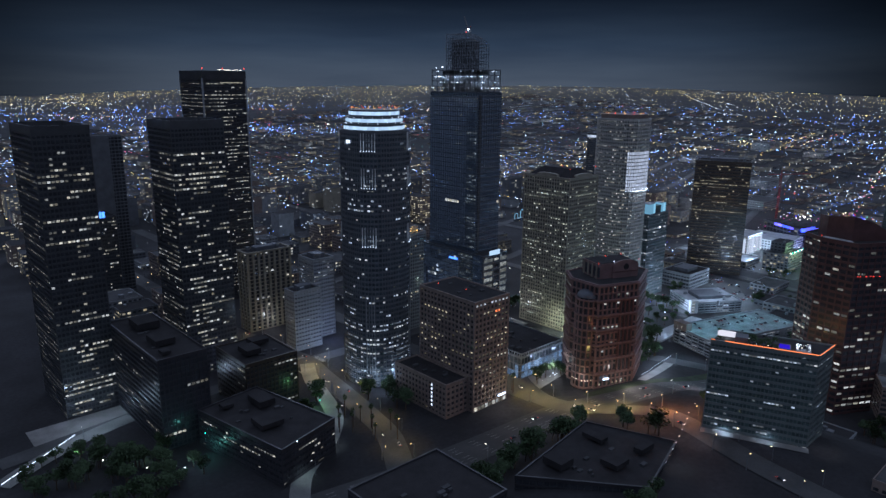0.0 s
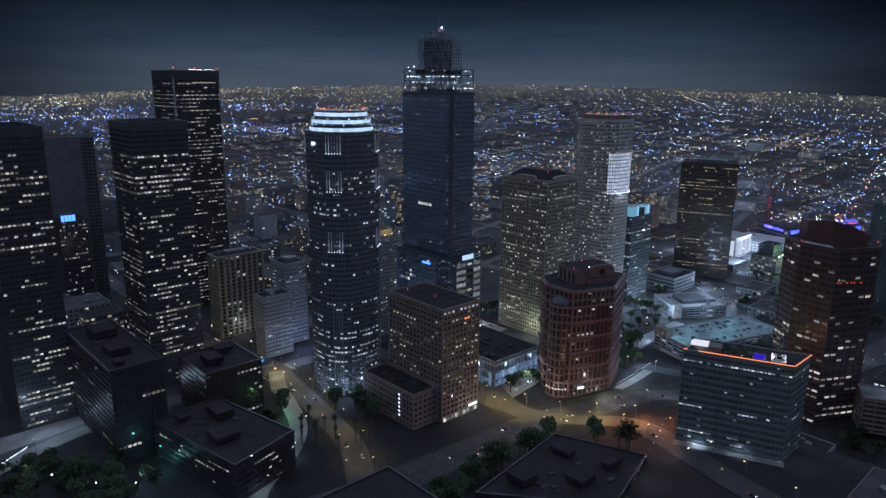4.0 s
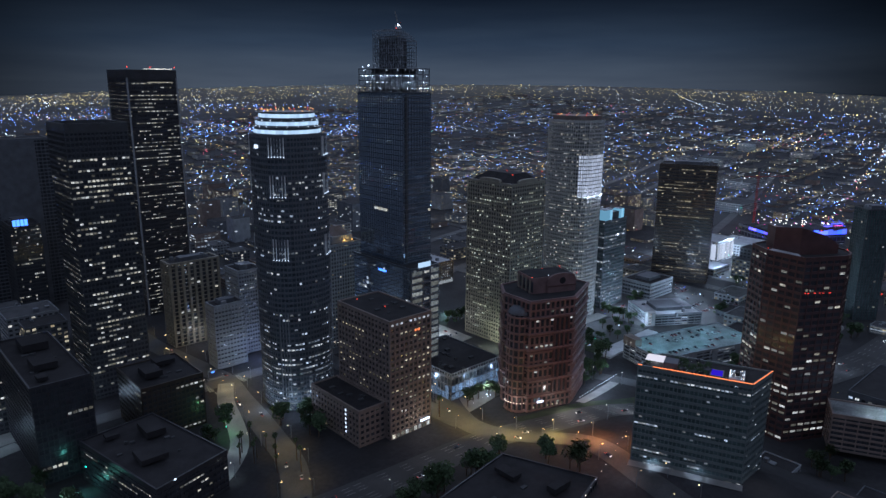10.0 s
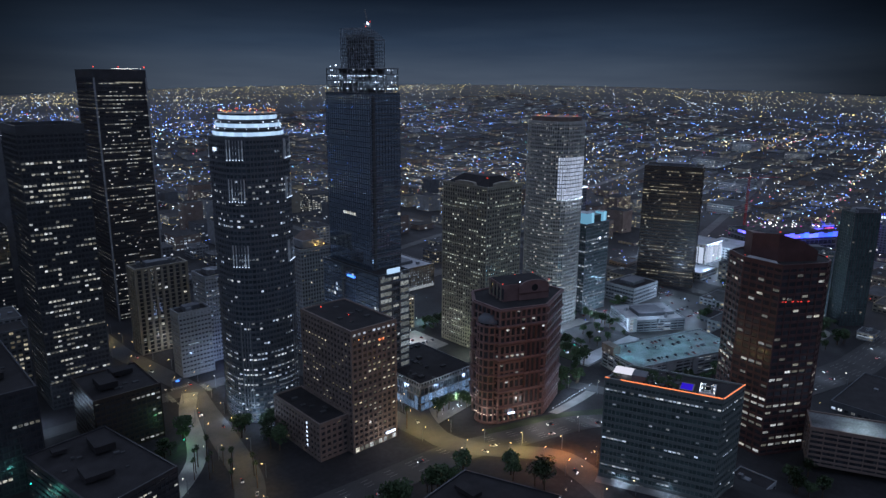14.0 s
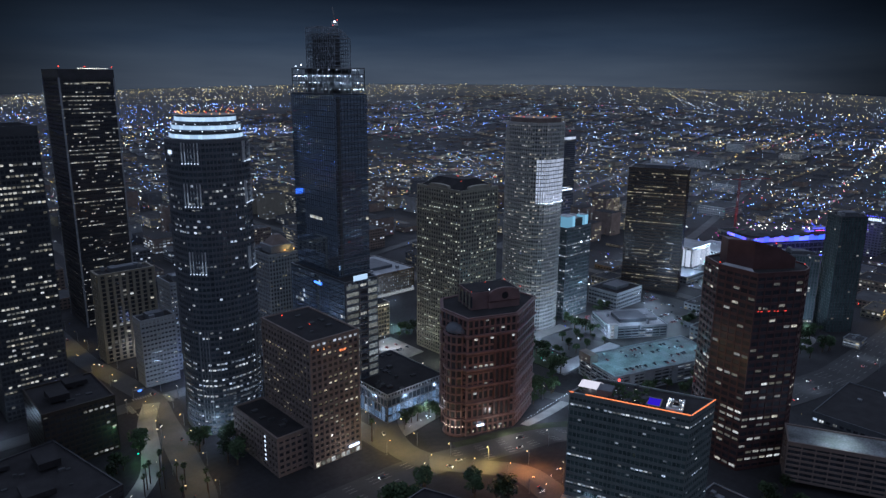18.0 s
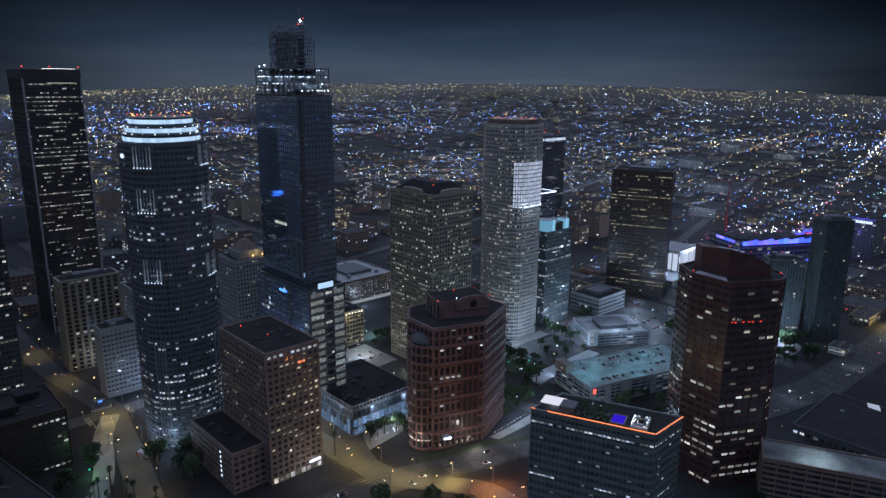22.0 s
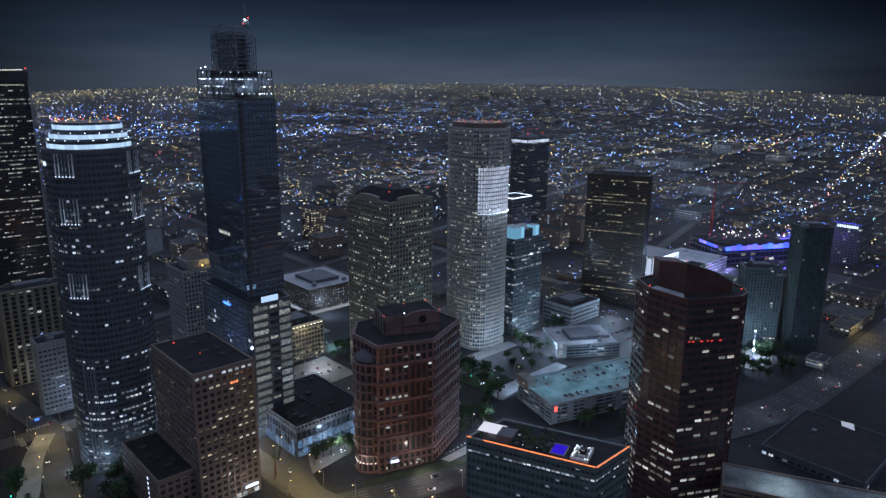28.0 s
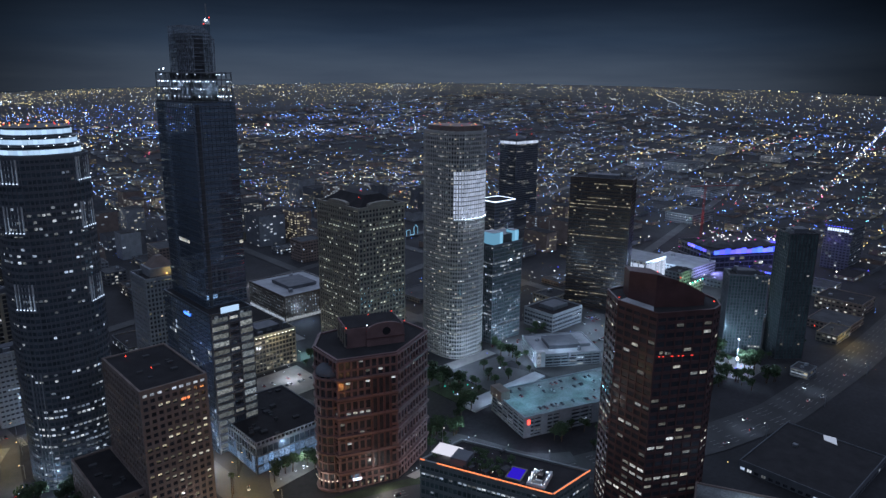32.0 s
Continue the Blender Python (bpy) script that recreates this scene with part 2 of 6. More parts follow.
G = {
    "bay": glow("bright_bay", (0.95, 0.97, 1.0), 0.24, (1.0, 0.97, 0.88), 0.6, room=True),
    "canvas": glow("lit_canvas", (1.0, 0.86, 0.84), 0.42, (1.0, 0.9, 0.88), 0.1),
    "win": glow("office_window", WHITE, 0.24, WARM, 0.9, room=True),
    "win_i": glow("office_windows", WHITE, 0.24, WARM, 0.9, island=True, room=True),
    "warm": glow("warm_window", (1.0, 0.78, 0.42), 0.22, WARM, 0.9, room=True),
    "warm_i": glow("warm_windows", (1.0, 0.78, 0.42), 0.22, WARM, 0.9, island=True, room=True),
    "cream": glow("cream_window", (1.0, 0.94, 0.62), 0.22, (0.96, 1.0, 0.76), 0.9, room=True),
    "cream_i": glow("cream_windows", (1.0, 0.94, 0.62), 0.22, (0.96, 1.0, 0.76), 0.9, island=True, room=True),
    "cool": glow("cool_window", BLUE, 0.27, WHITE, 0.9, room=True),
    "cool_i": glow("cool_windows", BLUE, 0.27, WHITE, 0.9, island=True, room=True),
    "crown": glow("crown_light", (0.66, 0.84, 1.0), 0.42, (0.72, 0.88, 1.0), 0.2, sampled=True),
    "red": glow("beacon_red", (1.0, 0.06, 0.03), 1.6),
    "orange": glow("orange_line", (1.0, 0.24, 0.07), 0.85, sampled=True),
    "amber": glow("amber_bulb", (1.0, 0.50, 0.12), 2.0),
    "lamp": glow("lamp_head", (1.0, 0.85, 0.62), 4.0),
    "sodium": glow("sodium_head", (1.0, 0.62, 0.22), 6.0),
    "white": glow("flood_head", (0.9, 0.95, 1.0), 3.0),
    "cyan": glow("cyan_panel", (0.36, 0.72, 0.90), 0.34, (0.45, 0.80, 0.95), 0.4),
    "purple": glow("purple_light", (0.16, 0.11, 1.0), 1.6, (0.05, 0.10, 1.0), 0.4),
    "blue": glow("blue_light", (0.05, 0.08, 1.0), 1.0),
    "pink": glow("pink_light", (1.0, 0.12, 0.5), 1.0),
    "green": glow("green_light", (0.1, 1.0, 0.6), 2.0),
    "dim_red": glow("red_work_lamp", (1.0, 0.06, 0.04), 0.7),
    "hall": glow("lit_glass_front", (0.44, 0.66, 0.98), 0.17, (0.62, 0.78, 1.0), 0.6, room=True),
    "sign": glow("sign_white", (0.85, 0.92, 1.0), 1.6),
    "sign_blue": glow("sign_blue", (0.10, 0.24, 1.0), 1.4),
    "tail": glow("tail_light", (1.0, 0.04, 0.02), 3.0),
    "head": glow("head_light", (1.0, 0.95, 0.85), 6.0),
}

# ---- shapes ----


class Geo:
    """A mesh in the making, in world metres."""

    def __init__(self):
        self.v, self.f = [], []

    def quad(self, a, b, c, d):
        i = len(self.v)
        self.v += [a, b, c, d]
        self.f.append((i, i + 1, i + 2, i + 3))

    def prism(self, poly, z0, z1, top=None):
        """Upright block over a footprint; top: another outline for its upper end."""
        n, i = len(poly), len(self.v)
        top = top or poly
        self.v += [(x, y, z0) for x, y in poly] + [(x, y, z1) for x, y in top]
        self.f += [(i + k, i + (k + 1) % n, i + n + (k + 1) % n, i + n + k) for k in range(n)]
        self.f += [tuple(i + n + k for k in range(n)), tuple(i + n - 1 - k for k in range(n))]
        return self

    def box(self, x0, x1, y0, y1, z0, z1):
        return self.prism([(x0, y0), (x1, y0), (x1, y1), (x0, y1)], z0, z1)

    def bar(self, p, u, a0, a1, b0, b1, z0, z1):
        """A block along the level direction u from the corner p; b goes to its right, outwards."""
        n = (u[1], -u[0])
        pts = [(p[0] + u[0] * a + n[0] * b, p[1] + u[1] * a + n[1] * b) for a, b in ((a0, b1), (a1, b1), (a1, b0), (a0, b0))]
        return self.prism(pts, z0, z1)

    def ring(self, poly, d0, d1, z0, z1):
        """A band round a footprint, from d0 to d1 outside it."""
        a, b = grown(poly, d0), grown(poly, d1)
        n, i = len(poly), len(self.v)
        self.v += [(x, y, z) for pts, z in ((a, z0), (b, z0), (b, z1), (a, z1)) for x, y in pts]
        for k in range(n):
            j = (k + 1) % n
            for s in range(4):
                t = (s + 1) % 4
                self.f.append((i + s * n + k, i + s * n + j, i + t * n + j, i + t * n + k))
        return self

    def rod(self, a, b, r):
        """A thin square bar from a to b."""
        a, b = Vector(a), Vector(b)
        d = (b - a).normalized()
        s = d.orthogonal().normalized() * r
        t = d.cross(s)
        i = len(self.v)
        self.v += [tuple(p + q) for p in (a, b) for q in (s, t, -s, -t)]
        self.f += [(i + k, i + (k + 1) % 4, i + 4 + (k + 1) % 4, i + 4 + k) for k in range(4)]
        self.f += [(i + 3, i + 2, i + 1, i), (i + 4, i + 5, i + 6, i + 7)]
        return self

    def octa(self, c, r, h=None):
        i, h = len(self.v), h or r
        self.v += [(c[0] + r, c[1], c[2]), (c[0], c[1] + r, c[2]), (c[0] - r, c[1], c[2]), (c[0], c[1] - r, c[2]), (c[0], c[1], c[2] + h), (c[0], c[1], c[2] - h)]
        for k in range(4):
            self.f += [(i + k, i + (k + 1) % 4, i + 4), (i + (k + 1) % 4, i + k, i + 5)]
        return self

    def mesh(self, name, mat, origin=(0, 0, 0)):
        me = bpy.data.meshes.new(name)
        ox, oy, oz = origin
        me.from_pydata([(x - ox, y - oy, z - oz) for x, y, z in self.v], [], self.f)
        me.materials.append(mat)
        return me


def grown(poly, d):
    """The outline d metres further out."""
    out, n = [], len(poly)
    for k in range(n):
        (ax, ay), (bx, by), (cx, cy) = poly[k - 1], poly[k], poly[(k + 1) % n]
        u, w = Vector((bx - ax, by - ay)).normalized(), Vector((cx - bx, cy - by)).normalized()
        p, q = Vector((u.y, -u.x)), Vector((w.y, -w.x))
        m = (p + q) / max(0.4, 1 + p.dot(q))
        out.append((bx + m.x * d, by + m.y * d))
    return out


def rect(x0, x1, y0, y1):
    return [(x0, y0), (x1, y0), (x1, y1), (x0, y1)]


def turned(cx, cy, hx, hy, deg):
    c, s = math.cos(radians(deg)), math.sin(radians(deg))
    return [(cx + a * c - b * s, cy + a * s + b * c) for a, b in ((-hx, -hy), (hx, -hy), (hx, hy), (-hx, hy))]


def oval(cx, cy, rx, ry, n=24, power=2.0, turn=0.0):
    pts = []
    for k in range(n):
        t = 2 * math.pi * (k + 0.5) / n
        c, s = math.cos(t), math.sin(t)
        x, y = rx * math.copysign(abs(c) ** (2 / power), c), ry * math.copysign(abs(s) ** (2 / power), s)
        a = radians(turn)
        pts.append((cx + x * math.cos(a) - y * math.sin(a), cy + x * math.sin(a) + y * math.cos(a)))
    return pts


def thing(name, x, y, z, label, category, group="", kind=""):
    ob = new(name)
    ob.empty_display_size = 1
    ob.location = (x, y, z)
    return tagged(ob, label, category, group, kind)


def part(name, geo, mat, parent, label="", kind="", me=None, at=None, turn=0.0):
    """One mesh object under a thing or a part. geo in world metres, or a shared mesh with its place."""
    if me is None:
        base = parent.location if parent else Vector((0, 0, 0))
        if parent and parent.parent:
            base = parent.location + parent.parent.location
        me = geo.mesh(name, mat, base)
        ob = new(name, me)
        ob.parent = parent
    else:
        ob = new(name, me)
        ob.parent = parent
        ob.location = Vector(at) - parent.location
        ob.rotation_euler = (0, 0, turn)
    return tagged(ob, label, kind=kind)


def single(name, geo, mat, label, category, kind="", group=""):
    ob = new(name, geo.mesh(name, mat))
    return tagged(ob, label, category, group, kind)


def rise(x, y):
    """Ground height: level downtown, a hill on the near west side, a long rise to the horizon."""
    def step(t):
        t = min(1.0, max(0.0, t))
        return t * t * (3 - 2 * t)
    z = 20 * step((330 - y) / 130) * step((545 - x) / 75)
    r = math.hypot(x - 120, y)
    if r > 1500:
        far = r + ((r - 1500) / 3350) ** 3 * 24000
        z += 250 * (1 - r / far)
        side = (math.degrees(math.atan2(y, x - 120)) - 43) / 28
        z += (20 - 46 * min(1.7, side * side)) * step((r - 2600) / 2200)
    return z

# ---- buildings ----


def lit_plan(rng, use, bays, full, some, sparse):
    """Which windows burn: whole floors (the same all round, as use tells), runs, and single rooms."""
    on = set()
    for f, r in enumerate(use):
        if r < full:
            a, b = (0, bays) if rng.random() < 0.45 or bays < 5 else sorted((rng.randrange(bays), rng.randrange(bays)))
            on |= {(f, j) for j in range(a, b) if rng.random() < 0.9}
        elif r < full + some:
            for _ in range(max(1, bays // 9)):
                if rng.random() < min(1.0, bays / 7):
                    a = rng.randrange(bays)
                    on |= {(f, j) for j in range(a, min(bays, a + rng.randint(2, 6)))}
        on |= {(f, j) for j in range(bays) if rng.random() < sparse}
    return on


def tower(name, label, poly, z0, z1, fh=3.9, bay=3.0, pier=0.6, band=1.2, depth=0.35, wall="grey_stone", pane="glass_dark", win="win", full=0.12, some=0.4, sparse=0.06,
          seed=1, singles=160, roof="roof_dark", parapet=1.2, plant=True, base=None, category="office tower", piers=True, bands=True, top_dark=0, lit=0.62, low_bias=0.0, bright_low=0, band_wall=None):
    """A block of storeys: glass core, floor bands, piers, lit rooms, parapet, roof and plant room."""
    rng = random.Random(seed)
    cx, cy = sum(p[0] for p in poly) / len(poly), sum(p[1] for p in poly) / len(poly)
    th = thing(name, cx, cy, z0, label, category)
    part("glazing", Geo().prism(poly, z0, z1), M[pane], th)
    floors = max(1, int((z1 - z0) / fh))
    fh = (z1 - z0) / floors
    if bands:
        ring = Geo().ring(poly, 0.0, depth, -band / 2, band / 2).mesh("floor_band", M[band_wall or wall], (cx, cy, 0))
        for f in range(floors + 1):
            zz = z0 + f * fh + (band / 2 + 0.01 if f == 0 else 0) - (band / 2 + 0.01 if f == floors else 0)
            part("floor_band", None, None, th, me=ring, at=(cx, cy, zz))
    shared, count, rest, todo = {}, 0, Geo(), []
    use = [rng.random() for _ in range(floors)]
    pier_mesh = Geo().prism([(-pier / 2, -0.1), (pier / 2, -0.1), (pier / 2, depth + 0.1), (-pier / 2, depth + 0.1)], 0, z1 - z0).mesh("pier", M[wall]) if piers else None
    loose = Geo()
    n_p = 0
    for k in range(len(poly)):
        a, b = Vector(poly[k]), Vector(poly[(k + 1) % len(poly)])
        e = b - a
        if e.length < 0.5:
            continue
        u = e.normalized()
        nrm = Vector((u.y, -u.x))
        bays = max(1, round(e.length / bay))
        w = e.length / bays
        front = nrm.x < 0.2 and nrm.y < 0.75 or nrm.y < -0.2
        ang = math.atan2(u.y, u.x)
        if piers:
            for j in range(bays + (1 if len(poly) < 7 else 0)):
                q = a + u * (w * j)
                if front and n_p < 22:
                    n_p += 1
                    part("pier", None, None, th, me=pier_mesh, at=(q.x + nrm.x * 0.0, q.y + nrm.y * 0.0, z0), turn=ang + math.pi)
                else:
                    loose.bar(a, u, w * j - pier / 2, w * j + pier / 2, -0.1, depth + 0.1, z0, z1)
        plan = lit_plan(rng, use, bays, full, some, sparse)
        plan |= {(f, j) for f in range(bright_low) for j in range(bays) if rng.random() < 0.42}
        for f, j in sorted(plan):
            if f >= floors - top_dark or low_bias and rng.random() < low_bias * f / floors:
                continue
            zt = z0 + (f + 1) * fh - band / 2 - 0.05
            zb = zt - (fh - band - 0.1) * lit
            todo.append((front, rng.random(), a, u, nrm, ang, w, j, zb, zt))
    todo.sort(key=lambda t: (not t[0], t[1]))
    for front, _, a, u, nrm, ang, w, j, zb, zt in todo:
        ww = (w - pier) * 0.88
        if front and count < singles * 0.2:
            key = round(ww, 2)
            if key not in shared:
                shared[key] = Geo().prism([(-ww / 2, 0.02), (ww / 2, 0.02), (ww / 2, 0.10), (-ww / 2, 0.10)], -(zt - zb) / 2, (zt - zb) / 2).mesh("lit_window", G[win])
            q = a + u * (w * (j + 0.5))
            part("lit_window", None, None, th, me=shared[key], at=(q.x, q.y, (zb + zt) / 2), turn=ang + math.pi)
            count += 1
        else:
            rest.bar(a, u, w * (j + 0.5) - ww / 2, w * (j + 0.5) + ww / 2, 0.02, 0.10, zb, zt)
    if loose.v:
        part("pier_rest", loose, M[wall], th, kind="stuff")
    if rest.v:
        part("window_light_rest", rest, G[win + "_i"], th, kind="stuff")
    if parapet:
        part("parapet", Geo().ring(poly, -0.5, depth + 0.12, z1 - 0.02, z1 + parapet), M[wall], th)
    part("roof", Geo().prism(grown(poly, -0.52), z1 + 0.02, z1 + 0.25), M[roof], th)
    if not plant and category != "garage" and z1 - z0 < 110 and roof == "roof_dark":
        w, d = max(p[0] for p in poly) - min(p[0] for p in poly), max(p[1] for p in poly) - min(p[1] for p in poly)
        for _ in range(7):
            x, y, s = cx + rng.uniform(-.3, .3) * w, cy + rng.uniform(-.3, .3) * d, rng.uniform(0.8, 2.4)
            part("roof_unit", Geo().box(x - s, x + s, y - s * .6, y + s * .6, z1 + 0.2, z1 + rng.uniform(0.9, 2.2)), M["roof_grey"], th)
    if plant:
        small = [(cx + (x - cx) * 0.5, cy + (y - cy) * 0.5) for x, y in poly]
        part("plant_room", Geo().prism(small, z1 + 0.25, z1 + 4.0), M["mid_stone"], th)
        for _ in range(4):
            x, y = cx + rng.uniform(-.36, .36) * (max(p[0] for p in poly) - min(p[0] for p in poly)), cy + rng.uniform(-.36, .36) * (max(p[1] for p in poly) - min(p[1] for p in poly))
            s = rng.uniform(1.2, 2.6)
            part("roof_unit", Geo().box(x - s, x + s, y - s * .7, y + s * .7, z1 + 0.25, z1 + rng.uniform(1.8, 5.0)), M["steel"], th)
    return th


def beacon(th, x, y, z, r=0.4, mat="red", name="beacon"):
    return part(name, Geo().octa((x, y, z), r), G[mat], th)


# ground: one sheet to the horizon
g = Geo()
radii = [0] + [10 * k for k in range(1, 119)] + [1180 + 30 * k for k in range(1, 24)]
while radii[-1] < 4840:
    radii.append(min(4840, radii[-1] * 1.05))
SEG = 220
for r in radii[1:]:
    for s in range(SEG):
        a = 2 * math.pi * s / SEG
        x, y = 120 + r * math.cos(a), r * math.sin(a)
        g.v.append((x, y, rise(x, y) - 0.02))
c0 = len(g.v)
g.v.append((120, 0, rise(120, 0)))
for i in range(len(radii) - 2):
    for s in range(SEG):
        t = (s + 1) % SEG
        g.f.append((i * SEG + s, (i + 1) * SEG + s, (i + 1) * SEG + t, i * SEG + t))
g.f += [(c0, s, (s + 1) % SEG) for s in range(SEG)]
single("ground", g, M["ground"], "dark city ground stretching to the horizon at night", "ground", kind="structure")


def road(name, pts, width, mat, lift=0.12, label="asphalt street under street lamps"):
    """A ribbon over the ground along a line."""
    g = Geo()
    fine = []
    for (ax, ay), (bx, by) in zip(pts, pts[1:]):
        n = max(1, int(math.hypot(bx - ax, by - ay) / 8))
        fine += [(ax + (bx - ax) * k / n, ay + (by - ay) * k / n) for k in range(n)]
    fine.append(pts[-1])
    for _ in range(3):
        fine = [fine[0]] + [((a[0] + 2 * b[0] + c[0]) / 4, (a[1] + 2 * b[1] + c[1]) / 4) for a, b, c in zip(fine, fine[1:], fine[2:])] + [fine[-1]]
    cols = 5
    for k, (x, y) in enumerate(fine):
        (ax, ay), (bx, by) = fine[max(0, k - 1)], fine[min(len(fine) - 1, k + 1)]
        u = Vector((bx - ax, by - ay)).normalized()
        for c in range(cols):
            d = width * (c / (cols - 1) - 0.5)
            px, py = x + u.y * d, y - u.x * d
            g.v.append((px, py, rise(px, py) + lift))
    for k in range(len(fine) - 1):
        for c in range(cols - 1):
            i = k * cols + c
            g.f.append((i, i + 1, i + cols + 1, i + cols))
    single(name, g, M[mat], label, "road", kind="structure")
    return fine


# streets and the freeway
ramp = road("road_ramp", [(180, 320), (204, 358), (240, 380), (266, 408), (280, 449), (287, 480), (304, 513)], 13, "road_light", 0.50, "pale concrete ramp curving down from the avenue")
avenue = road("road_avenue", [(245, 300), (264, 331), (281, 363), (295, 441), (300, 480), (308, 520), (290, 640), (288, 760), (286, 900), (280, 1300)], 19, "asphalt", 0.44, "wide avenue under yellow street lamps")
cross = road("road_cross", [(60, 500), (170, 515), (300, 518), (380, 515), (480, 512), (600, 520), (900, 540)], 16, "asphalt", 0.47)
bridge = road("road_bridge", [(500, 440), (449, 393), (421, 365), (406, 325), (410, 290), (417, 268), (430, 235), (420, 200), (405, 150), (390, 60)], 20, "asphalt", 0.54, "street crossing over the freeway under amber lamps")
fwy = road("road_freeway", [(120, 330), (267, 305), (330, 300), (400, 296), (460, 268), (522, 245), (610, 215), (692, 184), (776, 165), (920, 161), (1027, 163), (1400, 180), (2200, 260)], 34, "freeway", 0.40, "wide concrete freeway with lane lines")
side = road("road_side", [(500, 440), (520, 380), (545, 330), (560, 300), (575, 250), (600, 235)], 14, "asphalt", 0.57)
fig = road("road_long", [(405, 330), (400, 420), (398, 520), (395, 760), (390, 1200)], 18, "asphalt", 0.61)
low = road("road_low", [(56, 470), (74, 484), (114, 503), (150, 512)], 14, "road_light", 0.64)

# ---- the towers ----
tower("office_tower", "dark steel office tower with many lit floors", rect(213, 257, 553, 602), 0, 213, fh=3.95, bay=2.9, pier=0.5, band=1.5, wall="dark_steel", pane="glass_dark", full=0.42, some=0.4, sparse=0.1, seed=11, singles=170, top_dark=5, parapet=5.5, plant=False)
tower("office_tower", "dark steel office tower, twin of its neighbour", rect(113, 150, 541, 605), 0, 213, fh=3.95, bay=2.9, pier=0.5, band=1.5, wall="dark_steel", pane="glass_dark", full=0.45, some=0.3, sparse=0.05, seed=12, singles=120, top_dark=3, parapet=5.5, plant=False)
black_slab = tower("office_tower", "tall black slab tower with white corner ribs", rect(320, 370, 732, 790), 0, 252, fh=4.0, bay=1.9, pier=0.3, band=2.2, wall="black_granite", pane="glass_dark", full=0.45, some=0.35, sparse=0.09, seed=13, singles=130, parapet=8, plant=False)
tower("office_tower", "grey concrete slab tower with a blank pale wall", rect(198, 270, 852, 885), 0, 186, fh=4, bay=4, wall="mid_stone", full=0, some=0.03, sparse=0.0, seed=14, singles=20, plant=False)
tower("office_tower", "dark office block with a blue sign on top", rect(215, 243, 812, 870), 0, 100, fh=3.9, bay=1.9, pier=0.4, band=1.4, wall="dark_steel", full=0.05, some=0.5, sparse=0.08, seed=15, singles=100)
tower("office_tower", "slim tower with pale vertical concrete fins", rect(305, 352, 621, 640), 0, 82, fh=3.9, bay=6, pier=2.4, band=0.6, depth=1.2, wall="beige_stone", full=0, some=0.1, sparse=0.06, seed=16, singles=60)
tower("office_block", "pale blue-lit concrete block with ribbon windows", rect(312, 340, 545, 562), 0, 58, fh=3.8, bay=3, pier=0.9, band=2.3, wall="grey_stone", win="cool", full=0, some=0.15, sparse=0.06, seed=17, singles=60)
tower("office_block", "pale concrete block with even square windows", rect(345, 368, 563, 590), 0, 80, fh=3.8, bay=2.6, pier=0.9, band=1.9, wall="grey_stone", win="cool", full=0.05, some=0.2, sparse=0.12, seed=18, singles=60)
tower("office_tower", "brown concrete office block with square punched windows", rect(350, 387, 346, 408), 0, 89, fh=4.05, bay=4.1, pier=1.5, band=1.7, depth=0.7, wall="brown_stone", win="warm", full=0.05, some=0.3, sparse=0.07, seed=19, singles=150, plant=False, parapet=1.0)
tower("office_podium", "low brown concrete wing beside the office block", rect(327, 349.2, 352, 412), 0, 27, fh=4.5, bay=4.1, pier=1.5, band=1.9, depth=0.6, wall="brown_stone", win="warm", full=0, some=0.0, sparse=0.03, seed=20, singles=20, plant=False, category="office wing")
tower("glass_tower", "tall unfinished glass tower with an open steel top", rect(423, 452.5, 420, 480), 102, 241.6, fh=4.1, bay=3.0, pier=0.12, band=0.45, depth=0.12, wall="mullion", pane="glass_mirror", full=0.0, some=0.012, sparse=0.003, seed=21, singles=60, parapet=0, plant=False)
tower("podium_block", "glass base block with bright construction floors", rect(417, 448, 404, 482), 0, 102, fh=4.1, bay=3.0, pier=0.14, band=0.5, depth=0.14, wall="mullion", pane="glass_mirror", win="cool", full=0.0, some=0.05, sparse=0.05, seed=22, singles=40, plant=False)
tower("office_tower", "round-shouldered glass tower with a white-lit stepped crown", oval(339, 453, 26, 26, 24, 2.6), 0, 212, fh=3.95, bay=2.6, pier=0.5, band=1.6, wall="mid_stone", pane="glass_teal", win="cool", full=0.3, some=0.26, sparse=0.02, bright_low=10, low_bias=0.78, seed=23, singles=200, plant=False, parapet=0.8)
tower("office_tower", "beige stone tower with an even window grid", rect(546, 592, 412, 470), 0, 158, fh=3.9, bay=3.2, pier=1.1, band=1.5, depth=0.5, wall="beige_stone", win="cream", full=0.2, some=0.5, sparse=0.16, seed=24, singles=150, plant=False)
tower("office_tower", "white stone tower with rounded corners and fine grid", oval(676, 440, 23, 27, 24, 3.2), -1, 212, fh=3.9, bay=2.4, pier=0.9, band=1.5, depth=0.4, wall="pale_stone", win="win", full=0.14, some=0.5, sparse=0.22, low_bias=0.4, seed=25, singles=160, plant=False)
tower("office_tower", "teal glass tower with cyan-lit top boxes", rect(710, 752, 420, 445), 0, 101, fh=3.9, bay=2.6, pier=0.4, band=1.2, wall="mid_stone", pane="glass_green", win="cool", full=0.15, some=0.4, sparse=0.12, seed=26, singles=100, plant=False)
tower("office_tower", "dark bronze tower with amber lit floors", turned(897, 426, 16, 34, 23.5), 0, 151, fh=3.9, bay=2.4, pier=0.4, band=2.2, wall="bronze", win="warm", full=0.12, some=0.45, sparse=0.08, seed=27, singles=100)
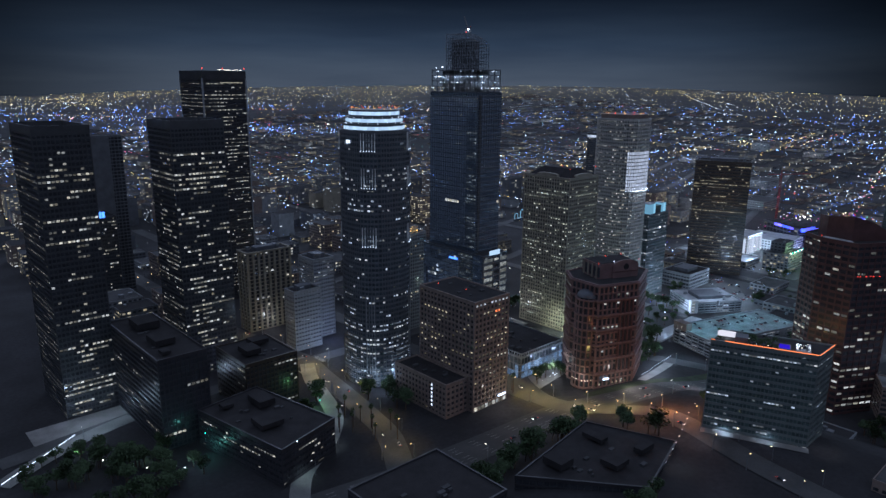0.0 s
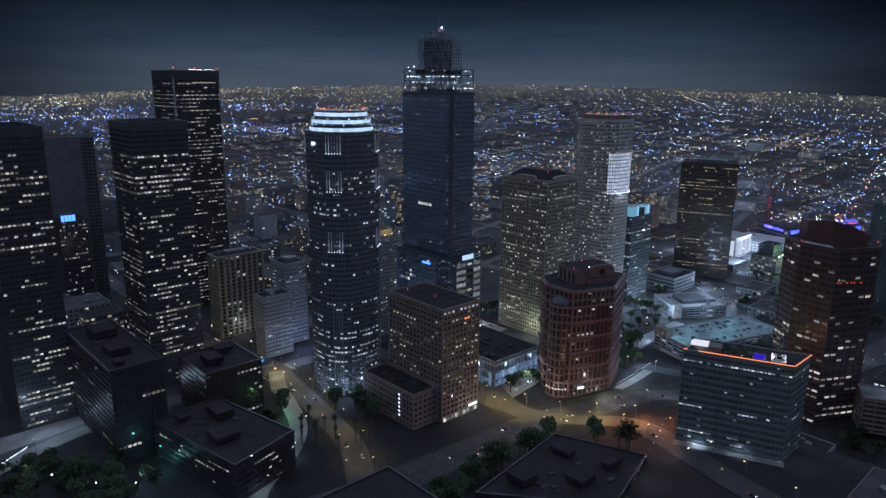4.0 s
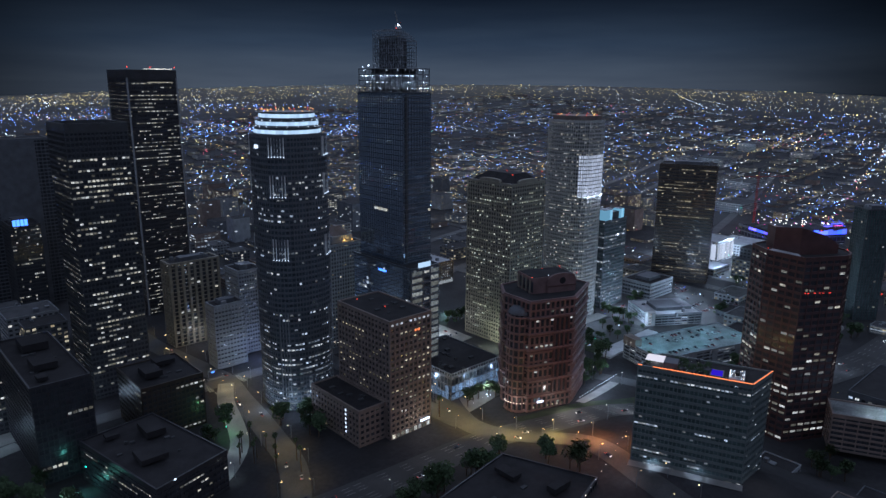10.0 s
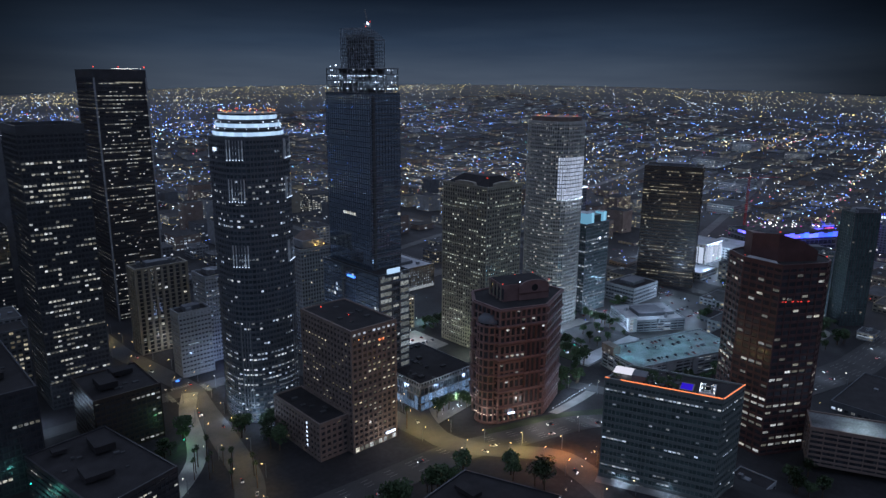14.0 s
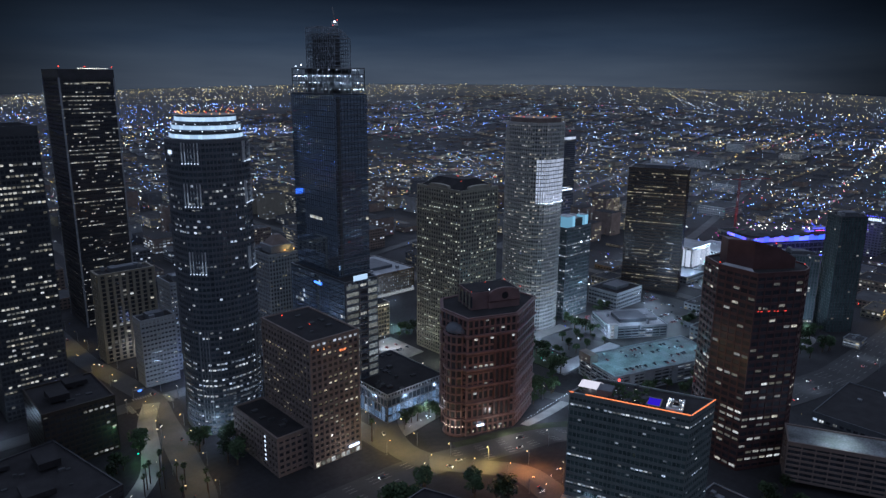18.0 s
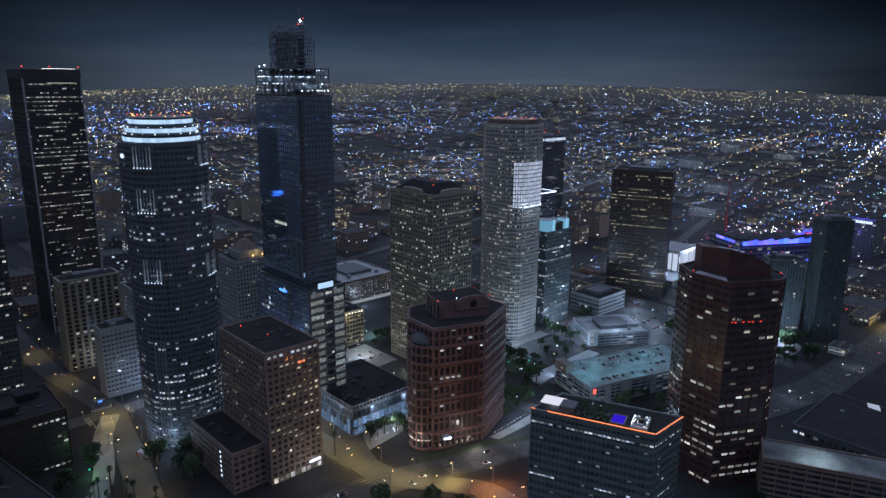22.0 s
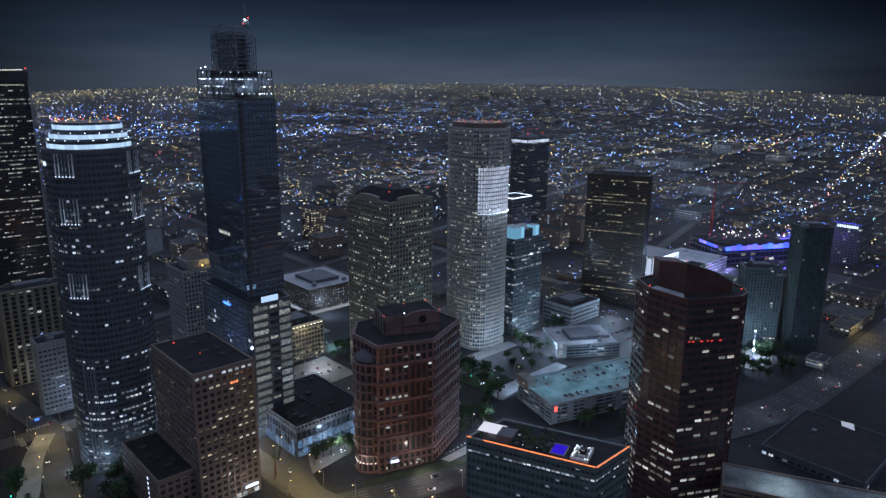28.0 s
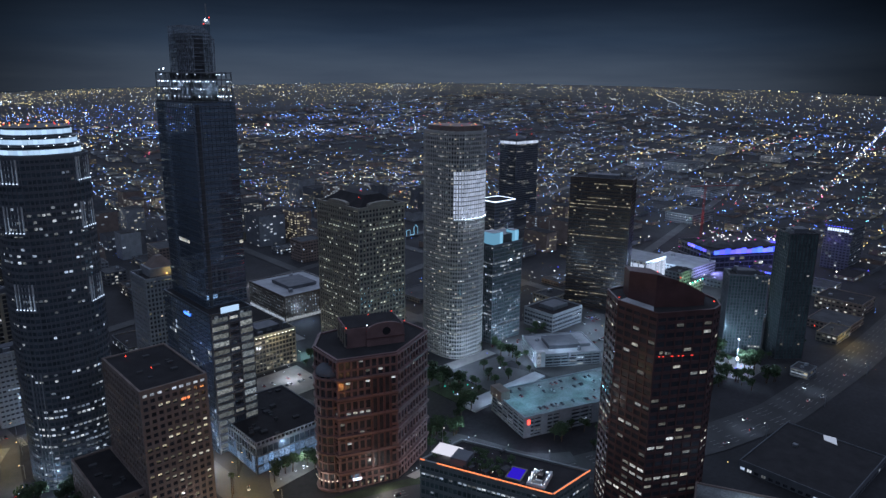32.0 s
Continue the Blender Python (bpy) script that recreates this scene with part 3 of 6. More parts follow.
tower("office_tower", "dark red granite tower with a sloping top", [(558, 157), (588, 140.5), (597, 141.5), (606, 148), (611.5, 160), (606, 196), (575, 200), (562, 184)], 0, 136, fh=4.8, bay=5.4, pier=0.9, band=1.9, wall="red_granite", lit=0.6, low_bias=0.85, full=0.2, some=0.5, sparse=0.08, seed=28, singles=150, plant=False)
tower("hotel_tower", "dark glass hotel tower with few lit rooms", [(888, 215), (909, 198), (925, 216), (904, 233)], 0, 122, fh=3.2, bay=3.6, pier=0.9, band=0.35, wall="dark_steel", pane="glass_green", full=0, some=0.04, sparse=0.012, seed=29, singles=50)
tower("apartment_tower", "dark glass apartment block with sparse lit rooms", [(864, 256), (886, 229), (900, 246), (882, 270)], 0, 79, fh=3.2, bay=3.0, pier=0.8, band=0.5, wall="mid_stone", pane="glass_green", full=0, some=0.05, sparse=0.02, seed=30, singles=50)
tower("office_tower", "far tower with a white-lit crown", rect(1205, 1268, 830, 870), 0, 149, fh=4, bay=3, pier=0.5, band=1.5, wall="mid_stone", full=0.03, some=0.2, sparse=0.05, pane="glass_mid", seed=31, singles=40)
tower("hotel_block", "glass office block with an orange-edged roof terrace", [(426, 198), (450, 139), (477, 139.5), (453, 198.5)], 17, 83.2, fh=4.2, bay=2.4, pier=0.3, band=1.8, wall="green_panel", pane="glass_green", win="cool", lit=0.45, full=0.03, some=0.32, sparse=0.05, seed=32, singles=150, plant=False)
WED = [(453, 307), (488, 293.5), (527, 310), (527, 346), (470, 352), (455, 335)]
tower("office_tower", "pink granite office block with a round corner turret", WED, 2, 91, fh=6.36, bay=4.4, pier=1.2, band=1.3, depth=0.8, wall="pink_granite", lit=0.34, full=0.0, some=0.35, sparse=0.08, seed=33, singles=90, plant=False)
tower("shopping_hall", "low hall with blue-lit glass front and dark roof", rect(424, 485, 362, 435), 0, 20, fh=6, bay=4, pier=0.4, band=1.0, wall="mid_stone", pane="glass_mid", win="cool", full=0.0, some=0.1, sparse=0.06, seed=34, singles=40, plant=False, category="shopping hall")
GAR = [(594, 276), (703, 240), (722, 288), (609, 322)]
tower("parking_garage", "concrete parking garage with cars on its lit roof", GAR, 0, 16, fh=3.2, bay=8, pier=0.8, band=1.3, depth=0.5, wall="grey_stone", pane="glass_dark", win="cool", full=0.25, some=0.3, sparse=0.15, seed=35, singles=40, roof="deck", plant=False, category="garage")
tower("parking_garage", "pale stepped concrete garage with bright stair tower", [(700, 352), (752, 320), (780, 362), (728, 394)], 0, 12, fh=3, bay=8, wall="grey_stone", win="cool", full=0.4, some=0.3, sparse=0.2, seed=36, singles=30, roof="roof_white", plant=True, category="garage")
tower("office_block", "grey office block with dark roof", rect(782, 832, 400, 438), 0, 19, fh=3.9, bay=4, band=2.0, wall="grey_stone", win="cool", full=0.2, some=0.3, sparse=0.1, seed=37, singles=60)
tower("parking_garage", "pale garage deck behind the red tower", [(563, 128), (616, 20), (639, 31), (586, 139)], 5, 31, fh=3.4, bay=8, band=1.5, wall="brown_stone", win="warm", full=0, some=0.04, sparse=0.01, seed=38, singles=30, roof="deck", plant=False, category="garage")
tower("arena", "wide low arena with a purple-lit roof edge", [(1150, 413), (1268, 347), (1307, 417), (1189, 483)], 0, 25, fh=8, bay=8, band=2, wall="mid_stone", full=0.1, some=0.1, sparse=0.1, seed=39, singles=20, plant=False, category="arena")
tower("parking_garage", "white-lit parking deck with dotted screen wall", rect(590, 660, 612, 690), 0, 28, fh=3.5, bay=3.4, pier=2.0, band=1.7, wall="bronze", win="cool", lit=0.95, full=0.0, some=0.0, sparse=0.94, seed=40, singles=120, roof="roof_white", category="garage")
tower("hall_building", "cream stone building with a gold-lit cornice", rect(498, 542, 510, 545), 0, 34, fh=4.2, bay=3.5, wall="beige_stone", win="warm", full=0.1, some=0.3, sparse=0.2, seed=41, singles=60, category="building")
tower("old_tower", "old stone tower with gold-lit top", rect(417, 452, 520, 553), 0, 101, fh=3.7, bay=3, pier=1.2, band=1.5, wall="grey_stone", win="warm", full=0, some=0.1, sparse=0.08, seed=42, singles=60)
tower("office_block", "dark low block with a column of lit windows", rect(218, 262, 458, 508), 0, 40, fh=4, bay=3.4, pier=0.9, band=1.6, wall="bronze", full=0, some=0.1, sparse=0.04, seed=43, singles=40, plant=False)
tower("office_block", "long dark low block with lit strips", [(172, 438), (188, 352), (236, 366), (220, 446)], 0, 26, fh=4.2, bay=3, pier=0.4, band=2.2, wall="black_granite", full=0, some=0.35, sparse=0.02, seed=44, singles=60, plant=False)
tower("office_block", "near dark flat-roofed office block", rect(150, 184, 446, 548), 0, 66, fh=4, bay=3, wall="black_granite", full=0, some=0.1, sparse=0.01, seed=45, singles=30, plant=False)

tower("office_block", "near dark flat-roofed block below the flight", rect(165, 221, 195, 245), 14, 60, fh=4.2, bay=4, wall="black_granite", full=0, some=0.02, sparse=0.0, seed=46, singles=10, plant=False)
tower("office_block", "low dark block beside the freeway", [(278, 238), (326, 179), (386, 196), (364, 251)], 4, 24, fh=4.2, bay=4, wall="black_granite", full=0, some=0.02, sparse=0.0, seed=47, singles=10, plant=False)

# ---- light of the streets ----
for x, y, z, p, c in ((306, 512, 14, 9000, SODIUM), (300, 470, 18, 7000, SODIUM), (296, 425, 14, 6000, SODIUM), (288, 385, 14, 7000, SODIUM), (276, 345, 16, 6000, SODIUM), (408, 350, 12, 6000, SODIUM),
                      (406, 320, 14, 9000, SODIUM), (412, 285, 16, 9000, SODIUM), (420, 260, 20, 8000, SODIUM), (434, 232, 24, 12000, (1.0, 0.34, 0.07)), (408, 390, 12, 7000, SODIUM), (292, 600, 14, 9000, SODIUM),
                      (288, 680, 14, 9000, SODIUM), (608, 292, 30, 5600, AQUA), (634, 300, 29, 2600, AQUA), (650, 276, 29, 4600, AQUA), (684, 284, 29, 4800, AQUA), (704, 262, 28, 2500, AQUA), (730, 345, 26, 6000, COOL),
                      (770, 345, 26, 6000, COOL), (450, 350, 12, 6000, COOL), (480, 352, 12, 5000, COOL), (524, 286, 9, 2200, COOL), (560, 300, 12, 5000, COOL), (640, 395, 12, 5000, COOL), (842, 229, 16, 30000, COOL),
                      (1040, 415, 26, 60000, COOL), (1075, 470, 20, 22000, COOL), (800, 375, 16, 8000, COOL), (1190, 328, 24, 30000, (0.25, 0.15, 1.0)), (120, 515, 14, 5000, COOL), (340, 421, 10, 3200, COOL), (316, 424, 10, 2800, COOL), (305, 447, 10, 2200, COOL)):
    lamp(x, y, z + (8 if c[2] < 0.3 else 0), p * ((0.85 if x < 312 else 1.6) if c[2] < 0.3 else 0.62), c, down=c[2] < 0.3)
for x, y, z, p, c in ((400, 335, 11, 1700, SODIUM), (418, 300, 12, 1500, SODIUM), (430, 262, 18, 3500, SODIUM), (300, 500, 12, 2500, SODIUM), (330, 520, 12, 3500, COOL), (350, 540, 12, 4000, (0.5, 0.6, 1.0)),
                      (325, 610, 12, 1400, NEUTRAL), (540, 400, 10, 4000, (0.9, 1.0, 0.7)), (560, 395, 10, 4000, (0.9, 1.0, 0.7)), (640, 398, 14, 4000, COOL), (668, 396, 14, 3500, COOL), (702, 398, 14, 3500, COOL), (410, 395, 8, 4000, COOL), (400, 440, 8, 3000, (0.5, 0.65, 1.0)),
                      (520, 480, 10, 4000, NEUTRAL), (560, 520, 10, 4000, (0.5, 1.0, 0.8)), (610, 600, 12, 5000, COOL), (720, 318, 10, 3500, COOL), (760, 315, 10, 3500, COOL), (800, 335, 10, 4500, COOL), (830, 380, 12, 6000, COOL), (820, 430, 12, 6000, COOL),
                      (730, 405, 10, 5000, COOL), (700, 365, 8, 3500, COOL), (960, 400, 14, 9000, COOL), (1000, 520, 14, 9000, COOL), (940, 320, 14, 6000, (0.6, 0.9, 1.0)), (580, 250, 8, 3000, COOL), (200, 530, 12, 2500, COOL), (270, 560, 12, 3000, SODIUM),
                      (536, 300, 6, 1200, COOL), (1100, 380, 14, 12000, (0.45, 0.4, 1.0)), (1400, 330, 20, 5000, (0.4, 0.3, 1.0)), (1150, 560, 16, 9000, NEUTRAL), (900, 560, 16, 8000, SODIUM), (700, 560, 14, 6000, SODIUM), (620, 760, 14, 6000, NEUTRAL), (480, 620, 12, 5000, SODIUM)):
    lamp(x, y, z, p, c)

for x, y, z, p, c in ((330, 418, 8, 1300, COOL), (305, 446, 8, 1300, COOL), (205, 352, 12, 900, (0.8, 1.0, 0.9)), (240, 376, 12, 1400, (0.85, 1.0, 0.9)), (262, 405, 12, 1600, (0.85, 1.0, 0.9)), (276, 445, 12, 1500, NEUTRAL), (455, 262, 30, 5000, NEUTRAL), (500, 246, 28, 5000, NEUTRAL), (545, 230, 14, 3800, NEUTRAL),
                      (360, 292, 26, 500, (1.0, 0.85, 0.7)), (310, 296, 28, 500, (1.0, 0.85, 0.7)), (290, 268, 28, 1100, (0.7, 1.0, 0.8)), (640, 200, 14, 2000, COOL), (730, 172, 14, 1700, COOL), (840, 160, 14, 1800, COOL), (940, 160, 14, 1800, COOL), (485, 300, 10, 1300, (0.8, 1.0, 0.7)), (585, 105, 46, 5200, (0.85, 1.0, 0.95)), (610, 55, 46, 5200, (0.85, 1.0, 0.95)),
                      (428, 184, 27, 1600, COOL), (438, 160, 29, 1000, COOL), (405, 190, 34, 1100, NEUTRAL), (366, 183, 34, 900, NEUTRAL), (436, 222, 34, 1300, (1.0, 0.9, 0.8)), (455, 128, 34, 700, NEUTRAL), (512, 286, 12, 1500, COOL), (545, 302, 12, 2400, COOL), (575, 285, 12, 1800, COOL), (615, 330, 14, 2200, COOL), (660, 335, 14, 2200, COOL), (690, 335, 14, 1800, COOL)):
    lamp(x, y, z, p, c, 1.0, True)
# added fill at the buildings' feet, to brighten their fronts; last two light the bridge
for x, y, z, p, c in ((404, 372, 11, 2400, (1.0, 0.80, 0.55)), (402, 400, 11, 2200, (1.0, 0.80, 0.55)), (372, 334, 11, 1300, (1.0, 0.82, 0.60)), (442, 312, 12, 1100, (1.0, 0.80, 0.58)), (470, 284, 12, 1900, (1.0, 0.82, 0.62)), (503, 286, 12, 1500, (1.0, 0.84, 0.66)),
                      (448, 345, 12, 3600, NEUTRAL), (532, 420, 12, 5200, (0.95, 1.0, 0.62)), (570, 402, 12, 4200, (0.95, 1.0, 0.62)), (426, 238, 32, 7000, (1.0, 0.34, 0.07)), (440, 214, 32, 6500, (1.0, 0.34, 0.07))):
    lamp(x, y, z, p, c)

# paved yards and lots
LINES_MORE = []
for name, pts, mat, label in (("yard", [(706, 308), (870, 300), (875, 440), (706, 448)], "asphalt", "paved yard among the garages"), ("yard", [(930, 330), (1150, 318), (1155, 525), (935, 530)], "asphalt", "paved yard around the halls"),
                              ("parking_lot", [(500, 556), (580, 556), (580, 604), (500, 604)], "paving", "pale parking lot under white lamps"), ("forecourt", [(402, 336), (500, 350), (500, 361), (402, 361)], "paving", "pale forecourt before the shopping hall"),
                              ("forecourt", [(640, 400), (705, 400), (705, 414), (640, 414)], "paving", "pale forecourt of the white tower"), ("plaza", [(84, 505), (190, 505), (190, 538), (84, 538)], "paving", "pale plaza below the dark tower")):
    single(name, Geo().prism(pts, -0.3, 0.36), M[mat], label, "pavement", kind="structure")
for name, pts in (("road_diagonal", [(520, 395), (640, 392), (700, 385), (900, 450), (1300, 560), (2000, 760)]), ("road_third", [(700, 300), (704, 420), (706, 700), (712, 1300)]), ("road_fourth", [(880, 280), (900, 480), (910, 900), (920, 1400)]), ("road_fifth", [(500, 600), (900, 700), (1500, 860), (2200, 1050)]), ("road_sixth", [(396, 700), (700, 780), (1300, 930), (2000, 1100)])):
    LINES_MORE.append(road(name, pts, 15, "asphalt", 0.70 + 0.03 * len(LINES_MORE)))

# ---- crowns and tops ----


def find(label):
    return next(o for o in scene.objects if o.get("label") == label)


# black slab tower: white corner ribs, roof lights
for x, y in ((320, 732), (370, 732), (320, 790), (370, 790)):
    part("corner_rib", Geo().box(x - 0.8, x + 0.8, y - 0.8, y + 0.8, 0, 252), M["grey_stone"], black_slab)
for k in range(14):
    part("roof_light", Geo().octa((338 + k * 2.1, 731.2, 260.8), 0.32), G["lamp"], black_slab)
for x, y in ((321, 732), (344, 732), (369, 732)):
    beacon(black_slab, x, y, 262.5, 0.7)
part("top_row", Geo().box(340, 366, 731.5, 731.62, 246.9, 248.0), G["warm"], black_slab, "warm lit top storey")

# the blank slab: pale panel and dark flanks
slab = find("grey concrete slab tower with a blank pale wall")
part("wall_panel", Geo().box(215, 256, 850.8, 851.5, 0, 185.5), M["mid_stone"], slab, "blank pale concrete wall")
part("wall_panel", Geo().box(196.8, 197.5, 855, 882, 0, 185.5), M["mid_stone"], slab)

# signs, lettered with bars only
sgn = find("dark office block with a blue sign on top")
part("sign_box", Geo().box(217, 232, 811.2, 811.6, 99.2, 107.5), M["dark_steel"], sgn)
for k in range(4):
    part("sign_bar", Geo().box(217.6 + 3.6 * k, 220.6 + 3.6 * k, 810.8, 811.1, 100, 106.6), G["sign_blue"], sgn)

# stepped crown, white-lit
fg = find("round-shouldered glass tower with a white-lit stepped crown")
for k, (r, zb, zt) in enumerate(((23.6, 212.8, 217.2), (22.0, 218.6, 222.6), (19.6, 224.0, 228.0))):
    pl = oval(339, 453, r, r, 12, 2.3, 15)
    tier = part("crown_tier", Geo().prism(grown(pl, -0.5), zb - 1.2, zt + 0.4), M["mid_stone"], fg)
    for j in range(12):
        a, b = Vector(pl[j]), Vector(pl[(j + 1) % 12])
        u = (b - a).normalized()
        L = (b - a).length
        n = 4
        for i in range(n):
            ob = part("crown_panel", Geo().bar(a, u, L * i / n + 0.05, L * (i + 1) / n - 0.05, -0.4, 0.0, zb + 0.4, zb + 3.1), G["crown"], tier)
    part("crown_ledge", Geo().ring(pl, -2.0, 0.7, zt + 0.05, zt + 0.5), M["dark_steel"], fg)
rng = random.Random(5)
for k in range(26):
    t = 2 * math.pi * k / 26
    beacon(fg, 339 + 18.5 * math.cos(t) + rng.uniform(-1, 1), 453 + 18.5 * math.sin(t) + rng.uniform(-1, 1), 229.2 + rng.random() * 1.8, 0.42, "amber" if k % 3 else "red", "roof_light")
for k in range(36):
    t = 2 * math.pi * k / 36
    beacon(fg, 339 + 22.8 * math.cos(t), 453 + 22.8 * math.sin(t), 218.2 + (4.5 if k % 2 else 0), 0.3, "white", "ledge_light")
G["small_sign"] = glow("small_sign", (0.85, 0.92, 1.0), 0.7)
for k in range(3):
    part("sign_bar", Geo().bar((312.3, 454.5 - 1.9 * k), (0, -1), 0.2, 1.5, 0.0, 0.4, 203.0, 205.4), G["small_sign"], fg, "small white lit sign below the crown")
# fin bays on the four corners, their floodlight put in as glowing strips
G["fin"] = glow("fin_flood_glow", (0.72, 0.84, 1.0), 0.11, (0.8, 0.9, 1.0), 0.5)
for deg in (222, 312, 132, 42):
    d = Vector((math.cos(radians(deg)), math.sin(radians(deg))))
    u = Vector((-d.y, d.x))
    for zb, zt in ((197, 211), (168, 184), (121, 137), (12, 80)):
        c = Vector((339, 453)) + d * 28.0
        if zb > 20:
            part("balcony", Geo().bar(c - u * 6.5, u, 0, 13, -3, 0.8, zb - 1.5, zb - 0.4), M["mid_stone"], fg)
            for k in range(6):
                p = c + u * (-5.5 + 2.2 * k)
                fin = part("fin", Geo().bar(p, u, -0.28, 0.28, -0.9, 0.15, zb - 0.4, zt), M["white_stone"], fg)
                part("fin_lamp", Geo().octa((p.x + d.x * 0.5, p.y + d.y * 0.5, zb + 0.4), 0.5), G["small_sign"], fin)
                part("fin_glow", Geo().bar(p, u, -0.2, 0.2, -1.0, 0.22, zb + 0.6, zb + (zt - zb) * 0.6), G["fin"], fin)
        else:
            for k in range(4):
                p = c + u * (-3.3 + 2.2 * k)
                part("fin", Geo().bar(p, u, -0.3, 0.3, -0.9, 0.3, zb, zt), M["grey_stone"], fg)

# open steel top of the glass tower
G["work"] = glow("work_lamp", (0.75, 0.86, 1.0), 2.6, (0.9, 0.95, 1.0), 0.8)
gt = find("tall unfinished glass tower with an open steel top")
X0, X1, Y0, Y1 = 424, 451.5, 421, 479
for z in (242.0, 246.6, 251.2, 256.1, 260.6):
    part("steel_deck", Geo().box(X0, X1, Y0, Y1, z - 0.35, z), M["mid_stone"], gt)
    part("edge_beam", Geo().ring(rect(X0, X1, Y0, Y1), -0.1, 0.35, z - 0.6, z + 0.2), M["steel"], gt)
for k in range(9):
    y = Y0 + (Y1 - Y0) * k / 8
    for x in (X0, X1):
        part("steel_column", Geo().rod((x, y, 242), (x, y, 261), 0.35), M["steel"], gt)
    if k < 8:
        for z in (251.2, 256.1):
            part("brace", Geo().rod((X0, y, z), (X0, y + 7.25, z + 4.8) if k % 2 else (X0, y + 7.25, z), 0.22), M["steel"], gt)
for k in range(5):
    x = X0 + (X1 - X0) * k / 4
    for y in (Y0, Y1):
        part("steel_column", Geo().rod((x, y, 242), (x, y, 261), 0.35), M["steel"], gt)
    if k < 4:
        part("brace", Geo().rod((x, Y0, 246.3), (x + 6.9, Y0, 256), 0.28) if k % 2 else Geo().rod((x, Y0, 256), (x + 6.9, Y0, 246.3), 0.28), M["steel"], gt)
rng = random.Random(8)
for k in range(130):
    z = rng.choice((245.2, 245.2, 249.9, 249.9, 254.8, 254.8, 254.8, 259.3))
    x, y = (rng.uniform(X0, X1), Y0 + 0.6) if k % 5 < 2 else (X0 + 0.6, rng.uniform(Y0, Y1))
    part("work_light", Geo().octa((x, y, z), rng.uniform(0.22, 0.5)), G["work"], gt)
part("core_wall", Geo().box(430, 446, 430, 470, 242.2, 260.4), M["grey_stone"], gt, "grey lift core inside the open floors")
for x, y, z in ((427, 427, 249), (427, 452, 254), (427, 472, 254), (440, 425, 254), (440, 425, 249)):
    lamp(x, y, z, 420, (0.7, 0.84, 1.0), 0.4)
# the lattice sail
M["sail"] = surface("sail_mesh", (0.24, 0.26, 0.29), 0.6, 0.2, vary=0.7, scale=0.4, fine=1.2)
def sail_top(y):
    return 291 - (9.0 * ((450 - y) / 22) ** 2 if y < 450 else 0)


for k in range(14):
    y = 428 + 3.0 * k
    for x in (430, 444):
        part("sail_post", Geo().rod((x, y, 260.6), (x + 1.0, y + 1.2, sail_top(y)), 0.34), M["sail"], gt)
    part("sail_cap", Geo().rod((430, y, sail_top(y)), (444, y, sail_top(y)), 0.28), M["sail"], gt)
    if k < 13:
        for j in range(4):
            z0, z1 = 261 + 6.4 * j, 261 + 6.4 * (j + 1)
            if z1 < sail_top(y):
                for x in (430.3,):
                    a, b = ((x, y, z0), (x, y + 3.0, z1)) if (j + k) % 2 else ((x, y + 3.0, z0), (x, y, z1))
                    part("sail_brace", Geo().rod(a, b, 0.22), M["sail"], gt)
for j in range(10):
    z = 262.4 + 2.75 * j
    y0 = next(y for y in range(428, 468) if sail_top(y) > z)
    for x in (430, 444):
        part("sail_rail", Geo().rod((x, y0, z), (x, 467, z), 0.26), M["sail"], gt)
    for y in (y0, 467):
        part("sail_rail", Geo().rod((430, y, z), (444, y, z), 0.26), M["sail"], gt)
for k in range(4):
    part("sail_floor", Geo().box(431, 443, 434 + 2 * k, 466, 266 + 6.5 * k, 266.4 + 6.5 * k), M["steel"], gt)
part("lift_shaft", Geo().box(433, 441, 437, 463, 260.7, 284), M["dark_steel"], gt, "dark lift shaft inside the lattice")
# raw slab edges on the street side, and a dark slot beside the corner
for f in range(34):
    part("slab_edge", Geo().box(423.5, 452.2, 419.2, 419.85, 103.4 + 4.1 * f, 103.95 + 4.1 * f), M["mid_stone"], gt)
part("corner_slot", Geo().box(425.0, 427.4, 419.3, 419.7, 104, 240), M["dark_steel"], gt)
part("deck_light", Geo().octa((424.5, 466, 263.0), 0.7), G["white"], gt, "bright white work light")
part("deck_light", Geo().octa((424.5, 474, 262.3), 0.4), G["white"], gt)
crane = thing("tower_crane", 459.4, 470, 0, "tower crane with a bright white lamp on the tower top", "crane")
for a, b in (((458, 469, 0), (458, 469, 294)), ((460.8, 469, 0), (460.8, 469, 294)), ((458, 471.4, 0), (458, 471.4, 294)), ((460.8, 471.4, 0), (460.8, 471.4, 294))):
    part("mast_rod", Geo().rod(a, b, 0.25), M["dark_steel"], crane)
for k in range(12):
    part("mast_brace", Geo().rod((458, 469, 246 + 4 * k), (460.8, 471.4, 250 + 4 * k), 0.15), M["dark_steel"], crane)
part("cab", Geo().box(457.5, 461.2, 468.4, 472, 294, 297.3), M["white_stone"], crane)
part("lamp_head", Geo().octa((458.2, 468.4, 297.0), 1.15), G["white"], crane)
part("beacon", Geo().octa((461.0, 469, 298.6), 0.5), G["red"], crane)
part("beacon", Geo().octa((457.2, 470, 294.2), 0.45), G["red"], crane)
part("jib", Geo().rod((459.4, 470, 297), (464, 480, 309), 0.5), M["dark_steel"], crane)
part("counter_jib", Geo().rod((459.4, 470, 297), (456, 463, 298), 0.5), M["dark_steel"], crane)

